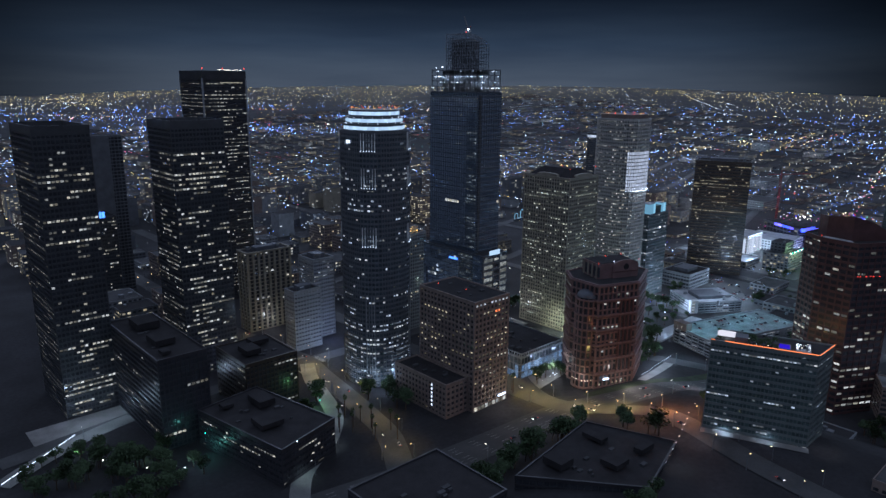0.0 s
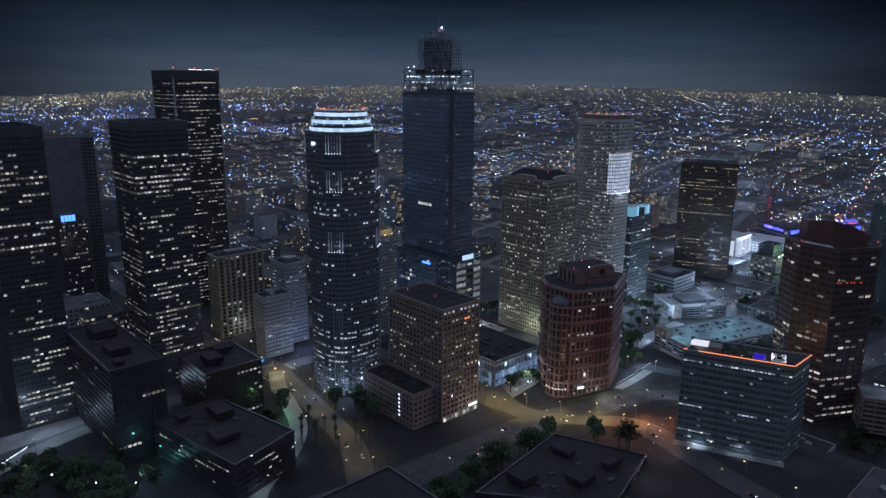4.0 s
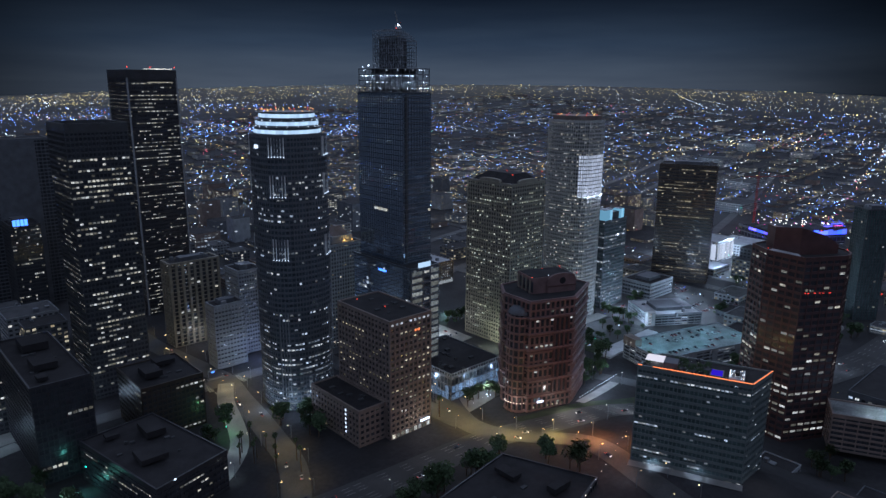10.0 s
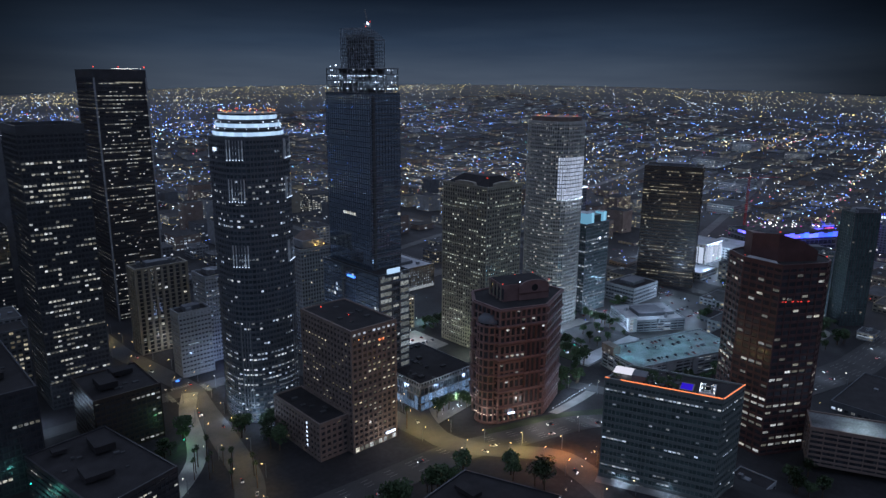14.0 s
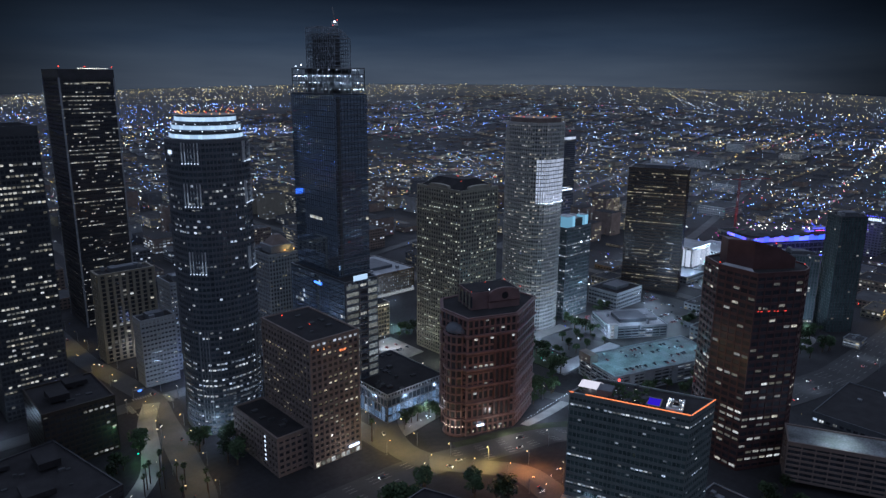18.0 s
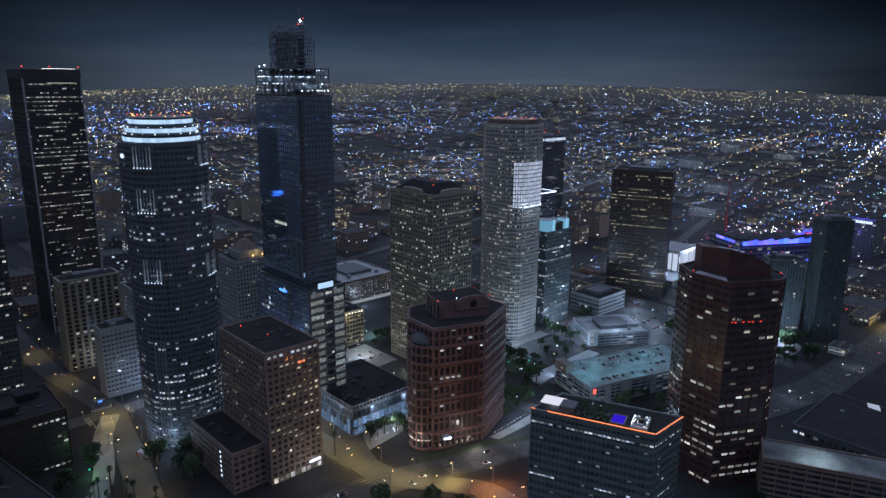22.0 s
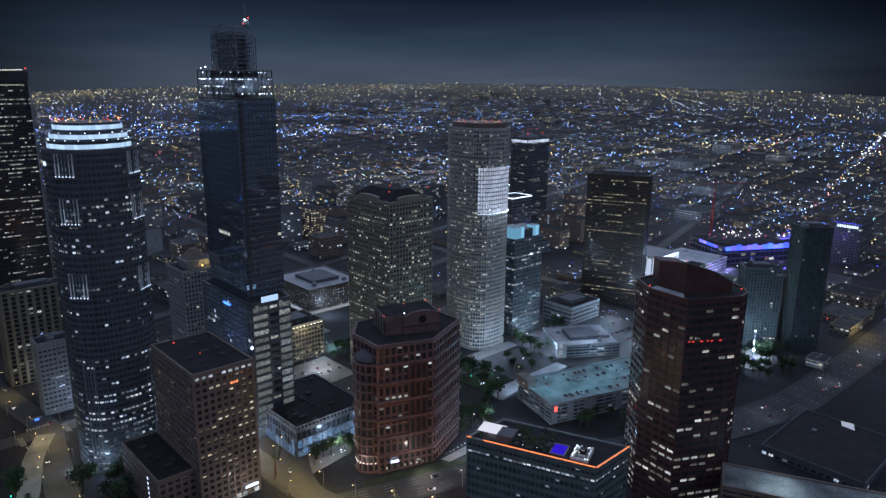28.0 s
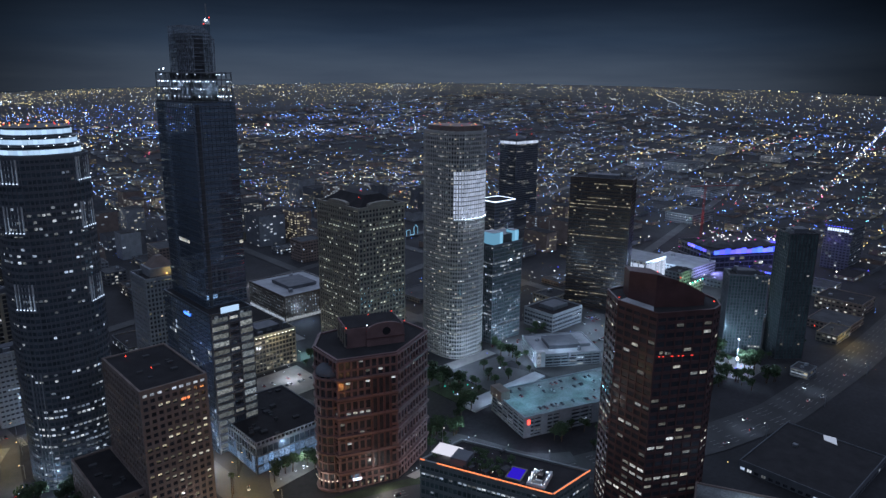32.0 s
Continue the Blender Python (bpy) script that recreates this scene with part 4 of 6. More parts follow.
# white tower's ledge, and its floodlit stone put in as glowing panels
wt = find("white stone tower with rounded corners and fine grid")
pl = oval(676, 440, 23, 27, 24, 3.2)
G["panel"] = glow("white_panel_glow", (0.86, 0.88, 1.0), 0.26, (0.92, 0.93, 1.0), 0.25)
for k in range(len(pl)):
    a, b = Vector(pl[k]), Vector(pl[(k + 1) % len(pl)])
    m = (a + b) / 2
    if m.y < 421 and 656 < m.x < 697:
        u = (b - a).normalized()
        L = (b - a).length
        n = max(1, round(L / 2.4))
        for i in range(n):
            for f in range(11):
                z = 135.5 + 3.87 * f
                part("screen_panel", Geo().bar(a, u, L * i / n + 0.28, L * (i + 1) / n - 0.28, 0.55, 0.62, z + 0.35, z + 3.45), G["panel"], wt)
        ledge = part("ledge", Geo().bar(a, u, -0.2, L + 0.2, 0, 1.6, 133.6, 134.6), M["white_stone"], wt)
        for i in range(n):
            part("ledge_lamp", Geo().octa((a.x + u.x * L * (i + .5) / n + u.y * 1.3, a.y + u.y * L * (i + .5) / n - u.x * 1.3, 135.0), 0.36), G["white"], ledge)
for x in (664, 676, 688):
    lamp(x, 408.5, 136.5, 1100, (0.86, 0.9, 1.0), 0.5)
part("crown_storey", Geo().prism(oval(676, 440, 20, 24, 24, 3.2), 212, 217.5), M["brown_stone"], wt)
for k in range(12):
    t = 2 * math.pi * k / 12
    beacon(wt, 676 + 18 * math.cos(t), 440 + 21 * math.sin(t), 218.2, 0.5, "amber" if k % 2 else "red", "roof_light")

# beige tower: dark hipped roof between gables
bt = find("beige stone tower with an even window grid")
part("hip_roof", Geo().prism(rect(549, 589, 414, 468), 158.3, 166.5, rect(561, 577, 424, 458)), M["roof_dark"], bt)
for y0, y1 in ((428, 454),):
    arch = [(y0 + (y1 - y0) * (0.5 - 0.5 * math.cos(math.pi * k / 10)), 159.3 + 3.0 * math.sin(math.pi * k / 10) ** 0.4) for k in range(11)]
    g = Geo()
    g.v = [(545.6, y, z) for y, z in arch] + [(549, y, z) for y, z in arch]
    g.f = [tuple(range(10, -1, -1)), tuple(range(11, 22))] + [(k, k + 1, k + 12, k + 11) for k in range(10)] + [(10, 0, 11, 21)]
    part("gable", g, M["beige_stone"], bt)
    arch = [(556 + 26 * (0.5 - 0.5 * math.cos(math.pi * k / 10)), 159.3 + 3.0 * math.sin(math.pi * k / 10) ** 0.4) for k in range(11)]
    g = Geo()
    g.v = [(x, 411.6, z) for x, z in arch] + [(x, 415, z) for x, z in arch]
    g.f = [tuple(range(11)), tuple(range(21, 10, -1))] + [(k + 1, k, k + 11, k + 12) for k in range(10)] + [(0, 10, 21, 11)]
    part("gable", g, M["beige_stone"], bt)
for x, y in ((548, 414), (590, 414), (569, 440)):
    beacon(bt, x, y, 167.5, 0.5)

# teal tower: cyan boxes on top
tt = find("teal glass tower with cyan-lit top boxes")
part("plant_storey", Geo().box(712, 750, 422, 443, 101.3, 110), M["dark_steel"], tt)
for x0, x1, y0, y1, zt in ((710.6, 724, 420.4, 436, 113.5), (739, 747, 420.4, 430, 112.5)):
    for k in range(3):
        part("light_box", Geo().box(x0 + (x1 - x0) * k / 3 + .12, x0 + (x1 - x0) * (k + 1) / 3 - .12, y0, y1, 101.4, zt), G["cyan"], tt)
    part("box_frame", Geo().box(x0 + 0.4, x1 - 0.4, y0 + 0.5, y1 - 0.4, 101.35, zt + 0.3), M["steel"], tt)
part("corner_lamp", Geo().octa((735, 419, 84), 1.1), G["white"], tt)

# dark red tower: sloping crown
rt = find("dark red granite tower with a sloping top")
g = Geo()
base = [(568, 165), (581, 154.5), (592, 148.5), (601, 154), (607, 164), (603, 190), (580, 193), (571, 184)]
hi = [155, 150, 143, 140, 139, 147, 152, 152.5]
n = len(base)
g.v = [(x, y, 136.2) for x, y in base] + [(x, y, z) for (x, y), z in zip(base, hi)]
g.f = [(k, (k + 1) % n, n + (k + 1) % n, n + k) for k in range(n)] + [tuple(range(n, 2 * n))]
part("sloping_crown", g, M["red_granite"], rt)
part("ledge_roof", Geo().prism([(559, 160), (567, 165), (570, 184), (562, 184)], 136.6, 136.9), M["roof_white"], rt)
for x, y, z in ((562, 184, 138.5), (590, 142, 140.5), (603, 160, 141), (577, 156, 153.5), (570, 166, 156)):
    beacon(rt, x, y, z, 0.4)
for k, s in enumerate((2.0, 4.2, 9.5, 14.0, 16.5, 22.0)):
    part("work_lamp", Geo().bar((558, 157), (0.884, -0.468), s, s + 0.9 + 0.4 * (k % 3), 0.95, 1.1, 112.0 - 0.2 * k, 112.5 - 0.2 * k), G["dim_red"], rt, "red construction lamp")
for k, s in enumerate((3.0, 5.5, 8.0, 19.0, 21.5)):
    part("work_window", Geo().bar((558, 157), (0.884, -0.468), s, s + 1.9, 0.1, 0.2, 113.2 - 0.5 * k, 114.8 - 0.5 * k), G["win"], rt)

# pink granite block: penthouse with oculus, turret dome, cornices
wd = find("pink granite office block with a round corner turret")
wu = (0.933, -0.36)
wn_out = Vector((-0.36, -0.933))
wp = Vector((468, 318))
part("penthouse", Geo().bar(wp, wu, 0, 38, -26, -1.6, 91.2, 104), M["pink_granite"], wd)
part("penthouse_roof", Geo().bar(wp, wu, 1, 37, -25, -2.5, 104.0, 104.4), M["roof_dark"], wd)
for k in range(4):
    part("penthouse_column", Geo().bar(wp, wu, -0.6, 0.0, -24 + 6.2 * k, -22.6 + 6.2 * k, 91.3, 103), M["beige_stone"], wd)
    part("penthouse_window", Geo().bar(wp, wu, -0.15, 0.02, -21.8 + 6.2 * k, -18.6 + 6.2 * k, 93, 101.5), M["glass_dark"], wd)


def wed_pt(s, z, out):
    q = wp + Vector(wu) * s + wn_out * out
    return (q.x, q.y, z)


arch = [(13 + 25 * (0.5 - 0.5 * math.cos(math.pi * k / 12)), 101.5 + 5.0 * math.sin(math.pi * k / 12)) for k in range(13)]
g = Geo()
g.v = [wed_pt(s, z, 0.0) for s, z in arch] + [wed_pt(s, z, -1.5) for s, z in arch]
g.f = [tuple(range(13)), tuple(range(25, 12, -1))] + [(k + 1, k, k + 13, k + 14) for k in range(12)] + [(0, 12, 25, 13)]
part("arched_gable", g, M["pink_granite"], wd)
part("gable_wall", Geo().bar(wp, wu, 13, 38, -1.5, 0.0, 91.3, 101.5), M["pink_granite"], wd)
part("gable_moulding", Geo().bar(wp, wu, 12.5, 38.5, 0.0, 0.5, 96.2, 97.0), M["red_granite"], wd)
g = Geo()
g.v = [wed_pt(26 + 2.7 * math.cos(2 * math.pi * k / 20), 100.5 + 2.7 * math.sin(2 * math.pi * k / 20), 0.1) for k in range(20)] + [wed_pt(26, 100.5, 0.12)]
g.f = [(k, (k + 1) % 20, 20) for k in range(20)]
part("oculus", g, M["roof_dark"], wd)
for z in (14.3, 27.0, 39.7, 52.4, 65.1, 77.9):
    part("cornice", Geo().ring(WED, 0.0, 2.1, z, z + 1.3), M["pink_granite"], wd)
    part("cornice", Geo().ring(WED, 0.0, 1.5, z - 1.1, z), M["red_granite"], wd)
part("cornice", Geo().ring(WED, 0.0, 1.8, 90.2, 91.2), M["pink_granite"], wd)
for s in (21, 25, 29, 33):
    part("bay_column", Geo().bar((453, 307), wu, s - 0.7, s + 0.7, 0.9, 1.9, 15, 78), M["red_granite"], wd)
part("bay_recess", Geo().bar((453, 307), wu, 20.2, 33.8, 0.82, 0.88, 16, 77), M["glass_dark"], wd)
tur = oval(455.5, 319, 9.2, 9.2, 14)
part("turret_core", Geo().prism(tur, 2, 79), M["glass_dark"], wd)
for k in range(14):
    part("turret_pier", Geo().rod((tur[k][0], tur[k][1], 2), (tur[k][0], tur[k][1], 79.5), 0.75), M["pink_granite"], wd)
for k in range(13):
    part("turret_band", Geo().ring(tur, -0.1, 0.75 if k % 2 else 1.7, 2 + 6.36 * k - 0.6, 2 + 6.36 * k + 0.65), M["pink_granite"], wd)
dome = Geo()
for i in range(6):
    t0, t1 = math.pi / 2 * i / 6, math.pi / 2 * (i + 1) / 6
    dome.prism(oval(455.5, 319, 9.4 * math.cos(t0), 9.4 * math.cos(t0), 16), 80 + 6 * math.sin(t0), 80 + 6 * math.sin(t1), oval(455.5, 319, 9.4 * math.cos(t1) + 0.05, 9.4 * math.cos(t1) + 0.05, 16))
part("turret_dome", dome, M["mid_stone"], wd)
for s, z, out in ((0, 105, -2), (13, 106, 0.3), (38, 106, 0.3), (37, 105, -24), (20, 105, -22)):
    q = wed_pt(s, z, out)
    beacon(wd, *q, 0.4, "red" if s != 13 else "white")
q = Vector((459.5, 303))
part("sign", Geo().bar(q, wu, 0, 5.5, 0.6, 0.9, 9.2, 10.8), G["sign"], wd)
rng = random.Random(3)
for k in range(0, 16, 2):
    part("ground_floor_light", Geo().bar((453, 307), wu, 2.1 * k + 0.4, 2.1 * k + 1.5, 0.95, 1.05, 4.6, 6.2), G["warm"], wd)
for k in range(10):
    a = radians(150 + 14 * k)
    part("ground_floor_light", Geo().octa((455.5 + 10.6 * math.cos(a), 319 + 10.6 * math.sin(a), 9.0), 0.28), G["lamp"], wd)

# brown block: roof beacons, bright top row, sign and lobby
bk = find("brown concrete office block with square punched windows")
beacon(bk, 360, 398, 91.5, 0.5)
beacon(bk, 366, 372, 91.0, 0.4)
for k in range(9):
    if k != 3:
        part("lit_window", Geo().box(351.0 + 4.11 * k, 353.3 + 4.11 * k, 345.72, 345.8, 85.2, 87.5), G["bay"], bk)
for k in range(3):
    part("sign_bar", Geo().box(372.0 + 1.7 * k, 373.3 + 1.7 * k, 345.2, 345.3, 77.8, 79.2), G["orange"], bk, "small orange-red lit sign")
part("sign", Geo().box(377, 385.5, 344.4, 344.8, 5.5, 7.0), G["sign"], bk, "bright white sign")
for k in range(9):
    part("lobby_window", Geo().box(351 + 4.0 * k, 354.2 + 4.0 * k, 345.2, 345.32, 0.5, 3.6), G["win"], bk)
wing = find("low brown concrete wing beside the office block")
for k in range(6):
    part("stair_window", Geo().box(326.2, 326.3, 366.8, 368.3, 6 + 3.3 * k, 7.6 + 3.3 * k), G["small_sign"], wing)

# roof terrace of the orange-edged block
ho = find("glass office block with an orange-edged roof terrace")
hp = [(426, 198), (450, 139), (477, 139.5), (453, 198.5)]
a, b, c, d = [Vector(p) for p in hp]
ua, ub = (b - a).normalized(), (c - b).normalized()
La, Lb = (b - a).length, (c - b).length
part("light_line", Geo().bar(a, ua, 8.5, La, 0.45, 0.75, 84.50, 84.95), G["orange"], ho, "orange light line on the parapet")
part("light_line", Geo().bar(b, ub, 0, Lb, 0.45, 0.75, 84.50, 84.95), G["orange"], ho)
part("light_line", Geo().bar(a, ua, -0.4, 2.0, 0.45, 0.75, 84.50, 84.95), G["orange"], ho)


def on_roof(s, t):
    p = a + ua * s + Vector((-ua.y, ua.x)) * t
    return p


p = on_roof(9, 10)
tent = thing("canopy_tent", p.x, p.y, 83.50, "white canopy tent lit from inside on the roof terrace", "tent")
part("canopy", Geo().prism(turned(p.x, p.y, 6.2, 5.0, -67.9), 86.20, 88.20, turned(p.x, p.y, 4.6, 1.2, -67.9)), G["canvas"], tent)
for q in turned(p.x, p.y, 6.8, 5.3, -67.9):
    part("pole", Geo().rod((q[0], q[1], 83.50), (q[0], q[1], 86.30), 0.12), M["steel"], tent)
p = on_roof(18, 7)
single("roof_hut", Geo().prism(turned(p.x, p.y, 4.0, 4.5, -67.9), 83.46, 87.70), M["mid_stone"], "dark stair hut on the roof terrace", "hut")
p = on_roof(44, 9)
pool = thing("swimming_pool", p.x, p.y, 83.40, "blue-lit swimming pool on the roof terrace", "pool")
part("pool_edge", Geo().ring(turned(p.x, p.y, 3.2, 4.6, -67.9), 0.0, 0.6, 83.46, 84.00), M["paving"], pool)
G["pool"] = glow("pool_water", (0.08, 0.03, 1.0), 0.24, sampled=True)
part("pool_water", Geo().prism(turned(p.x, p.y, 3.2, 4.6, -67.9), 83.46, 83.80), G["pool"], pool)
p = on_roof(55, 9)
bar = thing("roof_lounge", p.x, p.y, 83.40, "lit lounge enclosure on the roof terrace", "lounge")
ru, rv = ua, Vector((-ua.y, ua.x))
part("deck", Geo().prism(turned(p.x, p.y, 4.4, 6.6, -67.9), 83.47, 83.65), M["paving"], bar)
for s0, s1, t0, t1, hgt in ((-4.2, 4.2, -6.2, -5.2, 1.1), (-4.2, -3.0, -5.0, 0.5, 0.9), (-4.2, -3.2, 1.8, 6.0, 1.3), (3.2, 4.2, -4.8, 5.9, 2.0), (-3.0, 3.0, 5.0, 6.0, 0.9), (-1.4, 1.6, -2.0, -0.8, 0.7)):
    q0 = p + ru * s0
    part("bench", Geo().bar(q0, ru, 0, s1 - s0, -t1, -t0, 83.66, 83.66 + hgt), M["white_stone"], bar)
part("counter", Geo().bar(p - ru * 1.2, ru, 0, 2.6, -4.0, 0.6, 83.66, 86.20), M["roof_dark"], bar, "dark bar hut")
rng = random.Random(6)
for k in range(40):
    q = p + ru * rng.choice((-3.8, 3.7, rng.uniform(-4, 4))) + rv * rng.uniform(-6, 6)
    part("bulb", Geo().octa((q.x, q.y, 84.90 + rng.random()), 0.19), G["white" if k % 3 else "lamp"], bar)
for k in range(9):
    q = on_roof(rng.uniform(22, 39), rng.uniform(3, 20))
    part("terrace_light", Geo().octa((q.x, q.y, 84.60), 0.15), G["lamp" if k % 2 else "white"], ho)
for k in range(26):
    q = on_roof(rng.uniform(20, 40) if k < 20 else rng.uniform(2, 6), rng.uniform(4, 21))
    tub = thing("roof_shrub", q.x, q.y, 83.45, "dark clipped shrub in a tub on the roof terrace", "shrub", "shrubs on the terrace")
    part("tub", Geo().prism(oval(q.x, q.y, .8, .8, 8), 83.45, 84.20), M["grey_stone"], tub)
    g = Geo()
    for _ in range(60):
        c = Vector((rng.gauss(0, .8), rng.gauss(0, .8), 1.6 + rng.gauss(0, .5)))
        u = Vector((rng.gauss(0, 1), rng.gauss(0, 1), rng.gauss(0, 1))).normalized()
        w = u.orthogonal() * .35
        c += Vector((q.x, q.y, 83.50))
        g.quad(tuple(c - u * .4), tuple(c + w), tuple(c + u * .4), tuple(c - w))
    part("leaves", g, M["leaf"], tub)
lamp(on_roof(9, 10).x, on_roof(9, 10).y, 84.80, 160, NEUTRAL, 0.5)
lamp(p.x, p.y, 87, 90, NEUTRAL, 0.4)

# gold-lit tops
og = find("old stone tower with gold-lit top")
part("stepped_top", Geo().box(423, 446, 526, 547, 101.2, 108), M["grey_stone"], og)
part("pyramid_roof", Geo().prism(rect(425, 444, 528, 545), 108, 116, rect(432, 437, 534, 539)), M["brown_stone"], og)
for x, y in ((436, 525), (445, 525)):
    part("flood_lamp", Geo().octa((x, y, 103), 0.8), G["amber"], og)
lamp(438, 522, 105, 500, (1.0, 0.6, 0.15), 0.5)
ch = find("cream stone building with a gold-lit cornice")
for k in range(12):
    part("cornice_lamp", Geo().octa((499 + 3.7 * k, 509, 33.0), 0.5), G["lamp"], ch)
part("cornice_strip", Geo().box(498.2, 541.8, 509.3, 509.5, 31.8, 32.8), G["warm"], ch)
lamp(520, 504, 30, 1500, (1.0, 0.75, 0.35), 1.0)

# ---- lower town ----
FOOT = [(113, 257, 430, 605), (300, 375, 615, 645), (310, 370, 540, 592), (325, 390, 340, 415), (410, 460, 400, 485), (308, 370, 422, 484), (540, 600, 405, 475), (650, 702, 410, 470), (705, 757, 415, 450),
        (860, 930, 385, 470), (550, 620, 130, 205), (885, 936, 196, 246), (860, 904, 224, 275), (1200, 1256, 825, 875), (420, 480, 135, 212), (440, 515, 290, 352), (420, 490, 358, 440), (584, 730, 234, 326),
        (696, 785, 316, 398), (776, 838, 394, 444), (560, 660, 35, 132), (1130, 1312, 320, 486), (585, 665, 605, 695), (494, 546, 505, 550), (412, 458, 515, 558), (160, 330, 240, 450), (316, 375, 726, 796),
        (190, 280, 805, 890), (330, 410, 185, 250), (600, 700, 330, 410), (700, 905, 215, 320), (985, 1150, 380, 520), (668, 756, 80, 154), (900, 1064, 155, 240), (1080, 1205, 195, 295), (1278, 1340, 308, 354), (856, 884, 170, 196), (955, 1015, 348, 390), (1100, 1140, 316, 344), (270, 412, 170, 256), (1990, 2090, 900, 985), (2290, 2390, 940, 1010), (1970, 2060, 1020, 1085), (1410, 1500, 575, 640), (2280, 2370, 770, 840), (1700, 1790, 690, 760)]
LINES = [ramp, avenue, cross, bridge, fwy, side, fig, low] + LINES_MORE


def free(x0, x1, y0, y1, gap=5):
    for a0, a1, b0, b1 in FOOT:
        if x0 < a1 + gap and x1 > a0 - gap and y0 < b1 + gap and y1 > b0 - gap:
            return False
    for line in LINES:
        wide = 20 if line is fwy else 13
        for x, y in line[::2]:
            if x0 - wide < x < x1 + wide and y0 - wide < y < y1 + wide:
                return False
    return True


def low_rise(x0, x1, y0, y1, h, rng, wall, roof, label, category="building"):
    """A plain town block: walls with storeys of windows, parapet, roof, units."""
    z = min(rise(x0, y0), rise(x1, y1), rise(x0, y1), rise(x1, y0)) - 0.3
    th = thing("town_building", (x0 + x1) / 2, (y0 + y1) / 2, z, label, category)
    pl = rect(x0, x1, y0, y1)
    part("wall", Geo().prism(pl, z, z + h), M[wall], th)
    part("parapet", Geo().ring(pl, -0.4, 0.15, z + h - 0.3, z + h + 0.9), M[wall], th)
    part("roof", Geo().prism(grown(pl, -0.42), z + h + 0.01, z + h + 0.15), M[roof], th)
    for _ in range(rng.randint(1, 2)):
        x, y, s = rng.uniform(x0 + 3, x1 - 3), rng.uniform(y0 + 3, y1 - 3), rng.uniform(0.8, 2.2)
        part("roof_unit", Geo().box(x - s, x + s, y - s, y + s, z + h + 0.15, z + h + rng.uniform(1.2, 3.4)), M["steel"], th)
    dark, lit = Geo(), Geo()
    nf = max(1, int(h / 4))
    busy = rng.choice((0.06, 0.12, 0.25, 0.5))
    for f in range(nf):
        zb = z + 1.2 + f * h / nf
        for p0, u, L in (((x0, y0), (1, 0), x1 - x0), ((x0, y1), (0, -1), y1 - y0)):
            nb = max(1, int(L / 4.5))
            for j in range(nb):
                tgt = lit if rng.random() < busy else dark
                tgt.bar(p0, u, L * (j + 0.2) / nb, L * (j + 0.8) / nb, 0.0, 0.06, zb, zb + 1.9)
    part("window_panes", dark, M["glass_dark"], th, kind="stuff") if dark.v else None
    if lit.v:
        part("lit_panes", lit, G[rng.choice(("warm_i", "win_i", "cool_i"))], th, kind="stuff")
    return th


rng = random.Random(77)
near_made = 0
far_wall, far_roof, far_lit = {k: Geo() for k in ("grey_stone", "beige_stone", "mid_stone", "brown_stone")}, Geo(), {k: Geo() for k in ("warm_i", "win_i", "cool_i")}
LABELS = {"grey_stone": "grey concrete town building with a flat roof", "beige_stone": "beige stone town building with a flat roof", "mid_stone": "dark panel town building with roof units", "brown_stone": "brown brick town building with a flat roof"}
cells = []
for ix in range(-2, 44):
    for iy in range(-9, 44):
        bx, by = 300 + ix * 62, -60 + iy * 62
        if bx < 420 and by < 620 or bx < 120:
            continue
        cells.append((math.hypot(bx - 150, by), bx, by))
cells.sort()
for r, bx, by in cells:
    w, d = rng.uniform(22, 46), rng.uniform(22, 46)
    x0, y0 = bx + rng.uniform(0, 8), by + rng.uniform(0, 8)
    old_town = by > 560 and bx < 1300 and by > bx * 0.5
    h = rng.choice((8, 12, 16, 22, 30, 38, 48)) if old_town and r < 1500 else rng.choice((4, 5, 5, 6, 7, 8, 12))
    if rng.random() < (0.05 if old_town else 0.16) or not free(x0, x0 + w, y0, y0 + d):
        continue
    wall = rng.choice(("mid_stone", "brown_stone", "mid_stone", "grey_stone", "brown_stone", "beige_stone"))
    if r < 1500 and near_made < 160:
        near_made += 1
        low_rise(x0, x0 + w, y0, y0 + d, h, rng, wall, rng.choice(("roof_grey", "roof_dark", "roof_dark", "roof_grey", "roof_grey")), LABELS[wall])
    else:
        z = rise(x0, y0) - 1.0
        far_wall[wall].prism(rect(x0, x0 + w, y0, y0 + d), z, z + h + 1)
        far_roof.box(x0 + 0.5, x0 + w - 0.5, y0 + 0.5, y0 + d - 0.5, z + h + 1.02, z + h + 1.3)
        tgt = far_lit[rng.choice(tuple(far_lit))]
        busy = rng.choice((0.05, 0.12, 0.3, 0.6))
        for f in range(max(1, int(h / 4))):
            for p0, u, L in (((x0, y0), (1, 0), w), ((x0, y0 + d), (0, -1), d)):
                for j in range(int(L / 6)):
                    if rng.random() < busy:
                        tgt.bar(p0, u, 6 * j + 1, 6 * j + 5, 0.02, 0.2, z + 2 + 4 * f, z + 4 + 4 * f)
town = thing("far_town", 1200, 900, 0, "far low town blocks with scattered lit windows", "town", kind="stuff")
for k, g in far_wall.items():
    part("far_blocks", g, M[k], town, kind="stuff")
part("far_roofs", far_roof, M["roof_dark"], town, kind="stuff")
for k, g in far_lit.items():
    if g.v:
        part("far_windows", g, G[k], town, kind="stuff")

